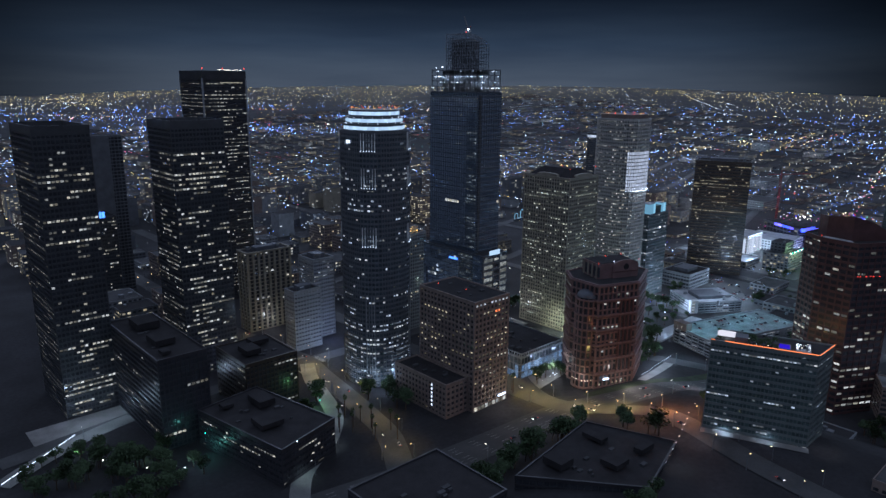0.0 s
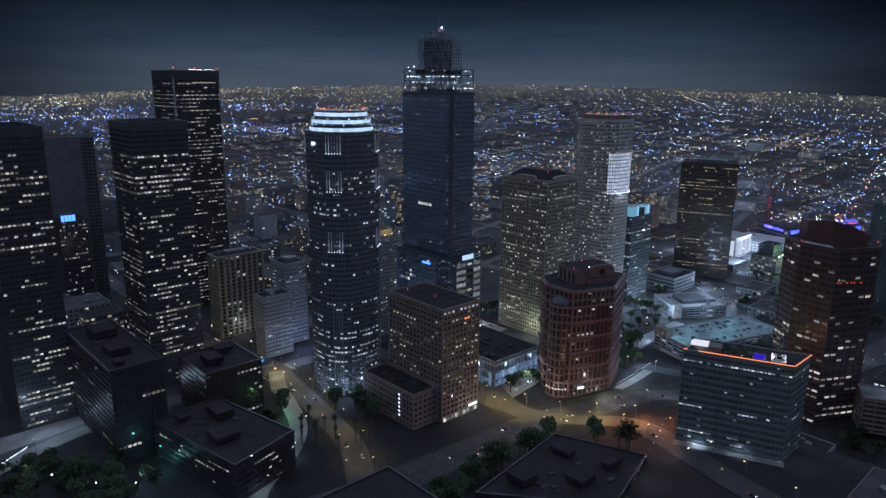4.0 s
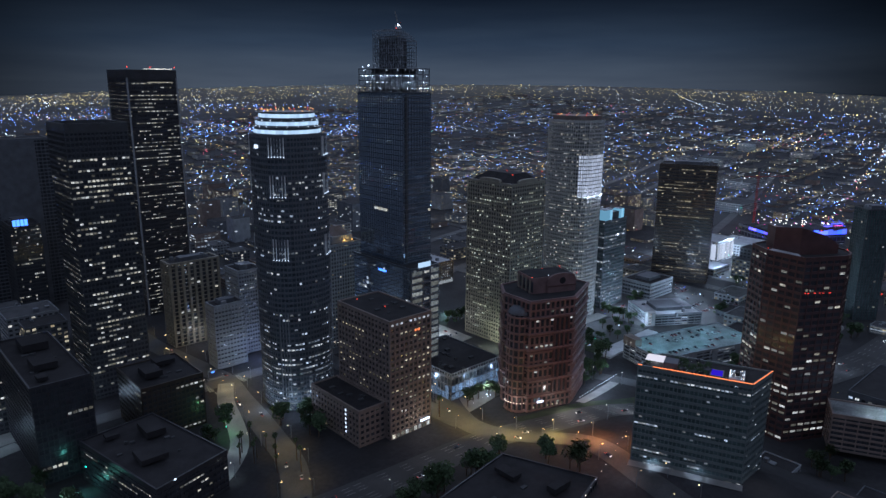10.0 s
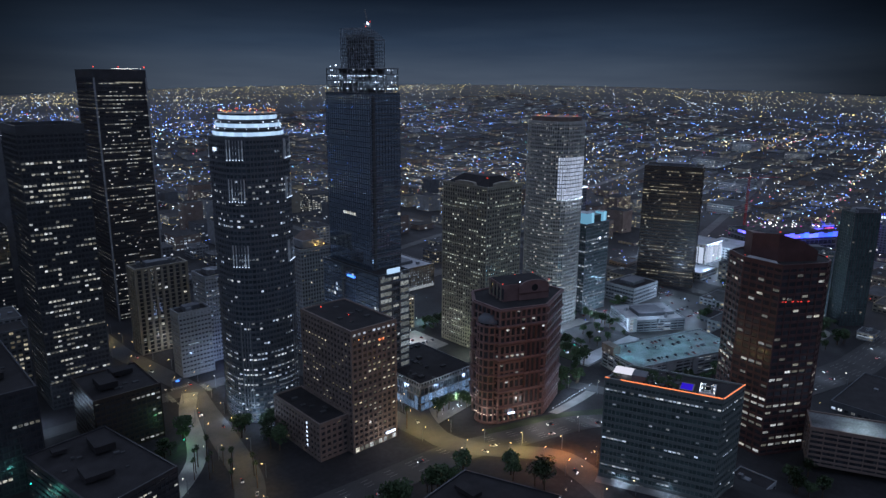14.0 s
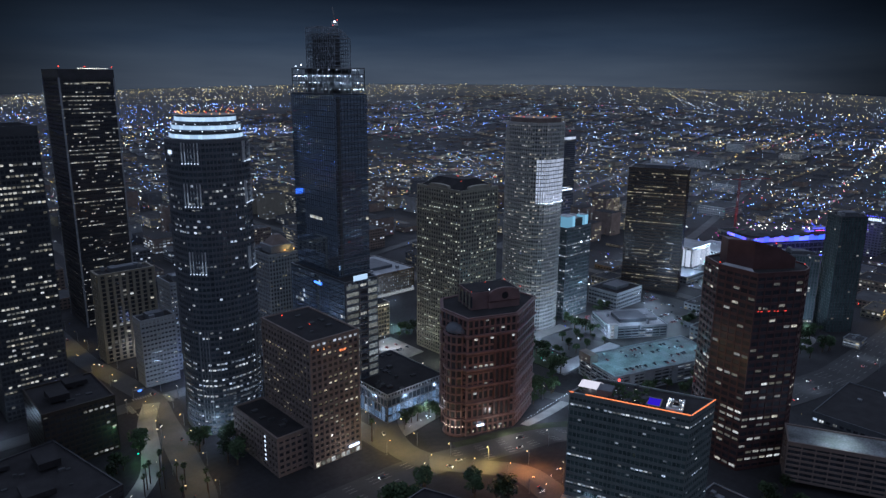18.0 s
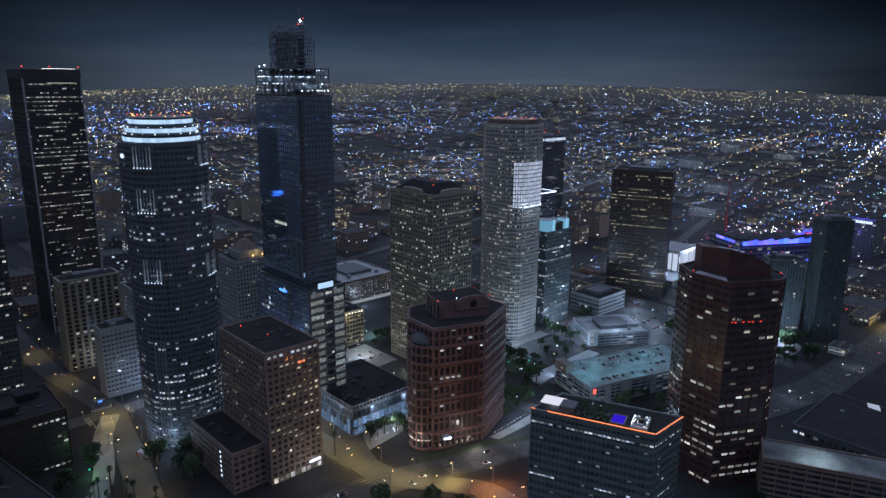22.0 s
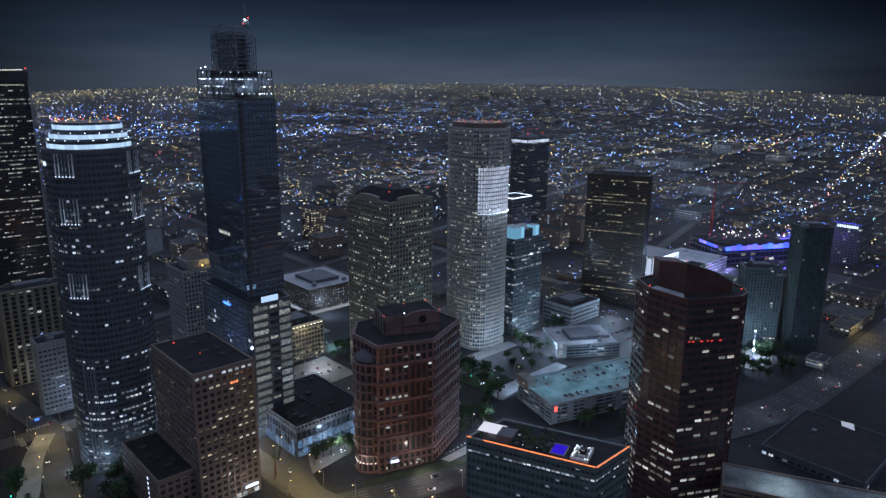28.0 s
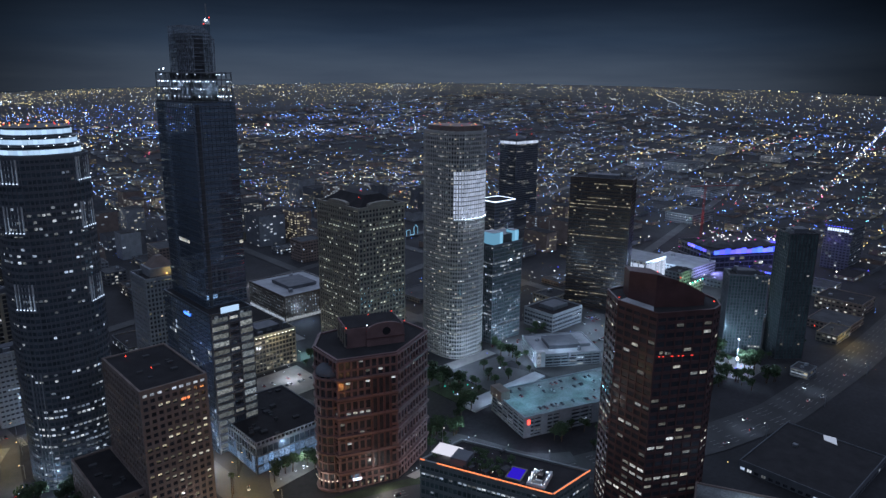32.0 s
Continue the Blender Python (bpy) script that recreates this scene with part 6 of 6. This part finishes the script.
single("paved_yard", Geo().prism(oval(838, 230, 26, 20, 28, 3), 0.02, 0.3), M["paving"], "pale yard around the flood-light mast", "pavement", kind="structure")
single("park_lawn", Geo().prism([(596, 347), (630, 347), (632, 408), (596, 408)], 0.0, 0.35), M["grass"], "small park lawn with trees", "lawn", kind="structure")
single("plaza", Geo().prism([(632, 347), (690, 347), (674, 398), (634, 402)], 0.0, 0.33), M["asphalt"], "dark flat plaza beside the white tower", "pavement", kind="structure")
single("terrace_roof", Geo().prism([(596, 328), (690, 334), (690, 346), (595, 345)], 0, 1.6), M["roof_white"], "long low pale roof beside the garage", "roof", kind="structure")
for k in range(16):
    single("path_light", Geo().octa((498 + 3.9 * k, 290 + 0.4 * k, rise(498, 290) + 3.2), 0.26), G["white"], "small white path light by the slope", "path light", group="path lights")
rng = random.Random(31)
for k in range(20):
    single("plaza_light", Geo().octa((430 + rng.uniform(0, 60), 346 + rng.uniform(-5, 12), 3.5), rng.uniform(.2, .4)), G["white"], "small white plaza light", "plaza light", group="plaza lights")
for k in range(14):
    single("park_light", Geo().octa((598 + rng.uniform(0, 30), 350 + rng.uniform(0, 50), 4.5), rng.uniform(.25, .45)), G["white" if k % 3 else "green"], "small white park light among trees", "park light", group="park lights")
for k in range(110):
    x, y = rng.uniform(640, 1450), rng.uniform(180, 640)
    single("yard_light", Geo().octa((x, y, rise(x, y) + rng.uniform(8, 16)), rng.uniform(.35, .75)), G[rng.choice(("white", "white", "white", "lamp", "lamp", "purple", "green", "red"))], "bright yard lamp on the low ground", "yard lamp", group="yard lamps")
for k in range(46):
    x, y = rng.uniform(1120, 1420), rng.uniform(325, 520)
    single("plaza_light", Geo().octa((x, y, rng.uniform(6, 26)), rng.uniform(.5, .9)), G[rng.choice(("purple", "purple", "purple", "pink", "white"))], "small violet light of the entertainment quarter", "plaza light", group="violet lights")
# a pale tower crane by the arena
cr = thing("tower_crane", 1334, 521, 0, "pink-lit tower crane over a dark site", "crane")
for a, b in (((1333, 520, 0), (1333, 520, 88)), ((1335.4, 520, 0), (1335.4, 520, 88)), ((1333, 522.4, 0), (1333, 522.4, 88)), ((1335.4, 522.4, 0), (1335.4, 522.4, 88))):
    part("mast_rod", Geo().rod(a, b, 0.3), M["car_red"], cr)
part("jib", Geo().rod((1310, 535, 88), (1385, 488, 88), 0.8), M["car_red"], cr)
part("tie", Geo().rod((1334, 521, 96), (1380, 492, 88.5), 0.25), M["car_red"], cr)
part("peak", Geo().rod((1334, 521, 88), (1334, 521, 96), 0.5), M["car_red"], cr)
lamp(1325, 505, 30, 9000, (1.0, 0.3, 0.4))

low_rise(672, 752, 84, 150, 7, random.Random(14), "mid_stone", "roof_dark", "broad dark warehouse beside the freeway", "warehouse")
sgn2 = thing("roof_sign", 748, 118, 7, "white-lit sign panel on a dark roof", "sign")
part("panel", Geo().prism([(742, 112), (752, 116), (750, 124), (743, 121)], 7.9, 8.2), G["panel"], sgn2)
# bright tall windows on the street side of the glass base
pb = find("glass base block with bright construction floors")
G["room"] = glow("cream_room", (1.0, 0.94, 0.76), 0.10, (0.92, 0.95, 0.88), 0.6, room=True)
for f in range(17):
    z = 2.0 + 5.8 * f
    part("slab_edge", Geo().box(417.4, 447.8, 402.9, 403.7, z, z + 1.1), M["mid_stone"], pb)
    part("lit_bay", Geo().box(418.0, 429.6, 403.70, 403.78, z + 1.6, z + 4.7), G["room"], pb)
    if f % 5 != 3:
        part("lit_bay", Geo().box(431.0, 437.0, 403.70, 403.78, z + 2.4, z + 4.2), G["win"] if f % 4 == 0 else M["glass_dark"], pb)
    part("lit_bay", Geo().box(438.6, 447.4, 403.70, 403.78, z + 1.5, z + 4.9), G["room"], pb)
for x in (417.6, 430.3, 437.8):
    part("corner_post", Geo().box(x - 0.4, x + 0.4, 402.8, 403.65, 0, 100.8), M["mid_stone"], pb)
part("blue_sign", Geo().box(416.4, 416.6, 436, 446, 94, 95.6), G["sign_blue"], pb)
part("lit_corner", Geo().box(425, 438, 403.2, 403.6, 102.6, 106.8), G["crown"], pb)

# light rail of the low bridge, and green lamps by the near blocks
rail = thing("bridge_rail", 80, 488, 0, "bridge parapet with a bright light strip", "parapet")
for k in range(9):
    a, b = Vector((50, 466)).lerp(Vector((110, 509)), k / 9), Vector((50, 466)).lerp(Vector((110, 509)), (k + 0.86) / 9)
    pw = part("wall", Geo().rod((a.x, a.y, 1.0), (b.x, b.y, 1.0), 0.35), M["grey_stone"], rail)
    part("light_strip", Geo().rod((a.x, a.y, 1.9), (b.x, b.y, 1.9), 0.16), G["sign"], pw)
for x, y, z, c in ((187, 427, 5, (0.2, 1.0, 0.7)), (168, 420, 6, (0.3, 1.0, 0.75)), (132, 440, 8, (0.6, 1.0, 0.5)), (100, 470, 8, (0.7, 1.0, 0.6)), (150, 410, 8, COOL), (266, 432, 5, (0.4, 1.0, 0.3)), (140, 520, 10, COOL), (250, 530, 10, (0.5, 0.5, 1.0))):
    lamp(x, y, z, 700, c, 0.6)
for x, y, z, m in ((171, 427, 14, "green"), (172, 457, 30, "green"), (160, 414, 9, "white"), (146, 402, 9, "white"), (128, 418, 9, "lamp"), (110, 446, 9, "lamp"), (266, 432, 6, "green"), (198, 350, 30, "white")):
    single("yard_light", Geo().octa((x, y, z), 0.5), G[m], "small yard lamp by the near blocks", "yard lamp", group="yard lamps")

# trees and low roofs round the flood-lit yard and along the freeway bank
rng = random.Random(57)
for k in range(46):
    a, r = rng.uniform(0, 6.28), rng.uniform(16, 52)
    x, y = 832 + r * math.cos(a), 228 + r * math.sin(a) * 0.8
    if x > 862 and y > 190:
        continue
    put(trees[k % 3], x, y, rng.uniform(0, 360), 0.3, rng.uniform(0.7, 1.3))
for k in range(40):
    x = 620 + 8.5 * k + rng.uniform(-4, 4)
    if 500 < x < 960:
        put(trees[k % 3], x, 234 - 0.06 * (x - 620) + rng.uniform(-5, 5), rng.uniform(0, 360), None, rng.uniform(0.6, 1.1))
for x0, x1, y0, y1, h, lab, wl_, rf in ((730, 758, 244, 284, 10, "low dark roof among the trees", "mid_stone", "roof_dark"), (762, 800, 262, 300, 14, "low grey block beside the lit yard", "grey_stone", "roof_grey"),
                                        (1010, 1060, 190, 232, 8, "long low shed by the freeway", "brown_stone", "roof_grey"),
                                        (1085, 1130, 200, 250, 14, "low brick block near the hotel", "brown_stone", "roof_dark"), (1130, 1172, 250, 292, 12, "grey block before the arena", "grey_stone", "roof_grey")):
    low_rise(x0, x1, y0, y1, h, rng, wl_, rf, lab)

# grass bank along the freeway, and lit glass of the shopping hall
for nm, pts in (("bank", [(436, 300), (480, 283), (530, 264), (572, 247)]),):
    road(nm, pts, 15, "grass", 0.33, "sloping grass bank beside the freeway")
mh = find("low hall with blue-lit glass front and dark roof")
for k in range(15):
    part("lit_pane", Geo().box(424.6 + 4.0 * k, 428.2 + 4.0 * k, 361.50, 361.58, 1.0, 6.8 if k % 4 else 5.5), G["hall"], mh)
    part("lit_pane", Geo().box(424.6 + 4.0 * k, 428.2 + 4.0 * k, 361.50, 361.58, 7.4, 13.0), G["hall"], mh)
for k in range(21):
    part("roof_post", Geo().box(424.2 + 3.0 * k, 424.8 + 3.0 * k, 361.6, 362.2, 20.2, 23.4), M["grey_stone"], mh)
part("roof_rail", Geo().box(423.8, 485.2, 361.5, 362.3, 23.4, 24.0), M["grey_stone"], mh)
for k in range(24):
    part("roof_post", Geo().box(423.6, 424.2, 363.2 + 3.05 * k, 363.8 + 3.05 * k, 20.2, 23.4), M["grey_stone"], mh)
part("roof_rail", Geo().box(423.5, 424.3, 362.4, 435.0, 23.4, 24.0), M["grey_stone"], mh)
for k in range(16):
    part("lit_pane", Geo().box(423.5, 423.58, 364.5 + 4.4 * k, 368.2 + 4.4 * k, 1.2, 6.6 if k % 3 else 12.6), G["hall"], mh)
rng = random.Random(71)
for k in range(16):
    x, y, s = rng.uniform(428, 481), rng.uniform(368, 430), rng.uniform(1.0, 2.6)
    part("roof_unit", Geo().box(x - s, x + s, y - s * .7, y + s * .7, 20.2, 20.2 + rng.uniform(.8, 2.4)), M["roof_grey"], mh)
# shop fronts at the foot of the terrace block
foot = Vector((426, 198))
for k in (0, 1, 3, 4, 5, 7, 8):
    part("shop_window", Geo().bar(foot, ua, 3 + 6.4 * k, 3 + 6.4 * k + (4.6 if k % 3 else 2.2), 0.5, 0.6, 17.6, 20.4 - 0.5 * (k % 2)), G["cool" if k % 2 else "win"], ho)
# lamp row along the street by the dark block
for k in range(11):
    x, y = 445 - 9.0 * k, 214 - (2.4 if k < 3 else 2.9) * k
    single("path_light", Geo().octa((x, y, rise(x, y) + 6.5), 0.2), G["white" if k % 3 else "lamp"], "small white lamp along the street", "path light", group="street path lights")
# plant and stair huts on the near dark roofs
for lab, boxes in (("low dark block beside the freeway", ((300, 312, 222, 236, 4), (325, 338, 200, 212, 3), (345, 352, 225, 240, 2.2), (352, 366, 200, 206, 3.2))), ("near dark flat-roofed office block", ((158, 172, 470, 488, 4), (160, 176, 510, 530, 5), (156, 162, 452, 460, 2))),
                   ("long dark low block with lit strips", ((190, 206, 380, 396, 3), (204, 216, 410, 428, 4), (184, 192, 425, 432, 2))), ("dark low block with a column of lit windows", ((226, 238, 470, 486, 4), (240, 254, 488, 500, 3)))):
    own = find(lab)
    zt = max((own.matrix_basis.translation.z + c[2]) for o in own.children if o.name.startswith("roof") and o.type == "MESH" for c in o.bound_box)
    for x0, x1, y0, y1, h in boxes:
        part("roof_hut", Geo().box(x0, x1, y0, y1, zt - 0.3, zt + h), M["roof_dark"], own)

# pale walkway below the pink block, and big pale halls out in the town
road("walkway", [(494, 287), (520, 291), (562, 296)], 8, "paving", 0.39, "pale walkway lined with small lights")
for x0, x1, y0, y1, h, lab in ((1995, 2085, 905, 980, 24, "large pale hall among low blocks"), (2295, 2385, 945, 1005, 26, "large pale depot with lit walls"), (1975, 2055, 1025, 1080, 16, "broad pale market hall"),
                               (1415, 1495, 580, 635, 18, "long pale hall under blue light"), (2285, 2365, 775, 835, 16, "low pale shed with a white roof"), (1705, 1785, 695, 755, 20, "pale garage block in the low town")):
    hl = low_rise(x0, x1, y0, y1, h, rng, "grey_stone", "roof_grey", lab, "hall")
    for k in range(6):
        part("wall_lamp", Geo().octa((x0 - 1.2, y0 + (y1 - y0) * (k + .5) / 6, hl.location.z + h * .8), 0.42), G["white" if k % 2 else "lamp"], hl)
    lamp(x0 - 22, (y0 + y1) / 2, hl.location.z + h + 14, 9000, COOL if h > 17 else NEUTRAL, 2.0)

# cars and trees in the yards
rng = random.Random(83)
for x0, y0, nx, ny in ((812, 312, 10, 3), (712, 372, 9, 2), (830, 392, 8, 3), (940, 395, 7, 4), (1080, 340, 12, 3), (505, 562, 14, 3)):
    for i in range(nx):
        for j in range(ny):
            if rng.random() < 0.28:
                put(still[rng.randrange(3)], x0 + 3.4 * i, y0 + 11 * j, 90, 0.37)
for k in range(26):
    x, y = rng.choice(((708, 372), (860, 330), (812, 300), (930, 345), (1150, 330), (810, 440))), 0
    put(trees[k % 3], x[0] + rng.uniform(-8, 40), x[1] + rng.uniform(-6, 6), rng.uniform(0, 360), 0.36, rng.uniform(.5, .9))

road("sidewalk", [(421, 197), (434, 166), (446, 136)], 7, "paving", 0.66, "pale sidewalk before the terrace block")
kiosk = thing("bus_shelter", 303, 540, 0.4, "bus shelter with a bright blue sign at the junction", "bus shelter")
part("roof", Geo().box(300, 308, 538.5, 541, 3.0, 3.3), M["steel"], kiosk)
for x in (300.3, 307.7):
    part("post", Geo().rod((x, 540.8, 0.4), (x, 540.8, 3.0), 0.08), M["steel"], kiosk)
part("sign_panel", Geo().box(302.5, 305.5, 538.3, 538.5, 1.6, 2.8), G["sign_blue"], kiosk)

# the white-lit street corner behind the shopping hall
single("plaza", Geo().prism([(468, 446), (538, 452), (538, 503), (468, 498)], -0.3, 0.37), M["paving"], "pale street corner under white lamps", "pavement", kind="structure")
for x, y, p in ((485, 462, 2600), (515, 480, 3200), (530, 500, 2600), (560, 548, 2600), (540, 580, 3600), (600, 598, 3200)):
    lamp(x, y, 12, p, COOL, 1.0, True)
dg = find("white-lit parking deck with dotted screen wall")
part("lit_base", Geo().box(589.0, 589.3, 612, 690, 0.6, 4.2), G["bay"], dg, "bright white ground floor")
part("lit_base", Geo().box(590, 660, 611.0, 611.3, 0.6, 4.2), G["bay"], dg)
rng = random.Random(91)
for k in range(14):
    put(trees[k % 3], rng.uniform(540, 585), rng.uniform(492, 512), rng.uniform(0, 360), 0.3, rng.uniform(.6, 1.0))
for k in range(16):
    put(still[k % 3], 474 + 3.9 * k, 470 + rng.choice((0, 12)), 90, 0.38)
for k in range(10):
    single("plaza_light", Geo().octa((472 + rng.uniform(0, 66), 450 + rng.uniform(0, 46), 6), .3), G["white"], "small white plaza light", "plaza light", group="plaza lights")

# garage: closed stair bays on the street side, stair block at the back corner, red sign, deck markings
gar = find("concrete parking garage with cars on its lit roof")
gu = Vector((0.949, -0.314))
for s0, s1, h in ((0.0, 5.0, 17.0), (14.0, 19.5, 17.0), (30.0, 40.0, 17.6), (60.0, 66.0, 17.0), (88.0, 96.0, 17.4)):
    part("stair_bay", Geo().bar((594, 276), gu, s0, s1, -1.0, 1.1, 0.3, h), M["grey_stone"], gar)
part("stair_block", Geo().prism([(601, 306), (609, 304), (613, 319), (605, 321)], 15.9, 23.5), M["brown_stone"], gar, "brown stair block at the corner")
for k in range(2):
    for j in range(2):
        part("stair_window", Geo().bar((601, 306), Vector((0.26, -0.966)), -4.5 - 4.0 * k, -3.4 - 4.0 * k, 0.05, 0.15, 17.4 + 2.6 * j, 18.6 + 2.6 * j), G["win"], gar)
part("sign", Geo().bar((594, 276), gu, 2.0, 4.0, 1.2, 1.5, 11.0, 14.6), G["tail"], gar, "small red lit sign")
marks = thing("parking_lines", 655, 280, 16.3, "white parking lines on the garage deck", "road marking", kind="stuff")
mg = Geo()
for row in (5, 20, 29, 44):
    for k in range(38):
        mg.bar((594, 276), gu, 5 + 2.8 * k, 5.14 + 2.8 * k, -row - 5.0, -row, 16.262, 16.272)
part("line", mg, M["paint"], marks, kind="stuff")
st2 = find("pale stepped concrete garage with bright stair tower")
part("stair_tower", Geo().prism([(699, 352), (706, 347.6), (709, 352.4), (702, 356.8)], 0.2, 15.5), M["white_stone"], st2)
for k in range(4):
    part("stair_light", Geo().bar((699, 352), Vector((0.847, -0.531)), 0.8, 4.2, 0.1, 0.25, 2.0 + 3.3 * k, 4.4 + 3.3 * k), G["bay"], st2)
part("upper_deck", Geo().prism([(726, 352), (756, 334), (772, 358), (742, 376)], 12.3, 15.4), M["grey_stone"], st2)
# neon outline on a dark roof in the old town
neon = thing("neon_sign", 958, 836, 0, "pale blue neon outline sign", "sign")
nz = [(-12, 4), (-12, 14), (-4, 14), (-4, 5), (4, 5), (4, 17), (8, 21), (12, 17), (12, 5)]
part("frame", Geo().box(945, 971, 836.6, 837.2, 0, 3.2), M["dark_steel"], neon)
for (ax, az), (bx, bz) in zip(nz, nz[1:]):
    part("tube", Geo().rod((958 + ax, 836, az), (958 + bx, 836, bz), 0.45), G["cyan"], neon)

# yards between the garages: low halls, lit street edges, parked cars, trees
rng = random.Random(121)
for x0, x1, y0, y1, h, wl_, rf, lab in ((846, 890, 322, 352, 8, "grey_stone", "roof_grey", "low grey hall in the paved yard"), (790, 822, 300, 322, 6, "mid_stone", "roof_dark", "small dark shed beside the yard"),
                                        (846, 880, 452, 480, 12, "beige_stone", "roof_dark", "low cream block behind the yard"), (940, 985, 400, 430, 9, "grey_stone", "roof_white", "low pale shed near the bright hall"),
                                        (1070, 1112, 352, 382, 10, "mid_stone", "roof_grey", "low dark block near the bright hall")):
    low_rise(x0, x1, y0, y1, h, rng, wl_, rf, lab)
for x0, y0, x1, y1, n in ((790, 330, 836, 396, 9), (700, 404, 780, 416, 6), (842, 360, 874, 444, 6)):
    for k in range(n):
        put(still[rng.randrange(3)], rng.uniform(x0, x1), rng.uniform(y0, y1), rng.choice((58, 148, 238)), 0.37)
lampset = thing("yard_lamps", 830, 390, 0, "rows of small white yard lamps", "yard lamps", kind="stuff")
lg, lc = Geo(), Geo()
for k in range(420):
    x, y = rng.uniform(700, 1140), rng.uniform(300, 560)
    if free(x, x, y, y, 1):
        (lg if k % 3 else lc).octa((x, y, rng.uniform(3, 9)), rng.uniform(0.2, 0.5))
part("lamp_head", lg, PLAIN["white"][0], lampset, kind="stuff")
part("lamp_head", lc, PLAIN["blue"][0], lampset, kind="stuff")
for x, y, p in ((806, 350, 5000), (830, 385, 5500), (720, 410, 4000), (860, 400, 5000), (905, 315, 4000), (950, 440, 6000), (1000, 400, 6000), (740, 300, 3000)):
    lamp(x, y, 12, p * 0.5, COOL, 1.0, True)
for k in range(30):
    x, y = rng.choice(((700, 412), (770, 412), (795, 322), (838, 330), (930, 360), (880, 300)))
    put(trees[k % 3], x + rng.uniform(-12, 12), y + rng.uniform(-5, 5), rng.uniform(0, 360), 0.36, rng.uniform(.5, .9))

for row in range(3):
    for k in range(10):
        if rng.random() < 0.6:
            put(still[rng.randrange(3)], 792 + 4.2 * k + rng.uniform(-.4, .4), 336 + 18 * row + rng.uniform(-.4, .4), rng.choice((90, 270)), 0.37)
for k in range(16):
    put(trees[k % 3], 622 + 5.2 * k % 76 + rng.uniform(-3, 3), 352 + 9 * (k % 4) + rng.uniform(-3, 3), rng.uniform(0, 360), None, rng.uniform(.55, 1.0))

# trees round the near roofs by the freeway
rng = random.Random(133)
for cx, cy, rx, ry, m in ((300, 258, 26, 5, 7), (352, 262, 34, 4, 8), (392, 226, 5, 20, 6), (250, 244, 20, 12, 8), (312, 176, 24, 6, 4)):
    for k in range(m):
        put(trees[k % 3], cx + rng.uniform(-rx, rx), cy + rng.uniform(-ry, ry), rng.uniform(0, 360), None, rng.uniform(1.0, 1.7))

# tower with a white light line round its roof, behind the white tower
halo = tower("office_tower", "dark tower with a white light line round its roof", rect(846, 882, 546, 574), 0, 111, fh=3.9, bay=3.2, pier=0.5, band=1.6, wall="mid_stone", full=0.1, some=0.3, sparse=0.08, seed=51, singles=40, plant=False)
for x0, x1, y0, y1 in ((845.4, 882.6, 545.0, 545.4), (845.2, 845.6, 545.4, 574.4), (882.4, 882.8, 545.4, 574.4), (845.4, 882.6, 574.4, 574.8)):
    part("light_line", Geo().box(x0, x1, y0, y1, 111.6, 112.6), G["sign"], halo)
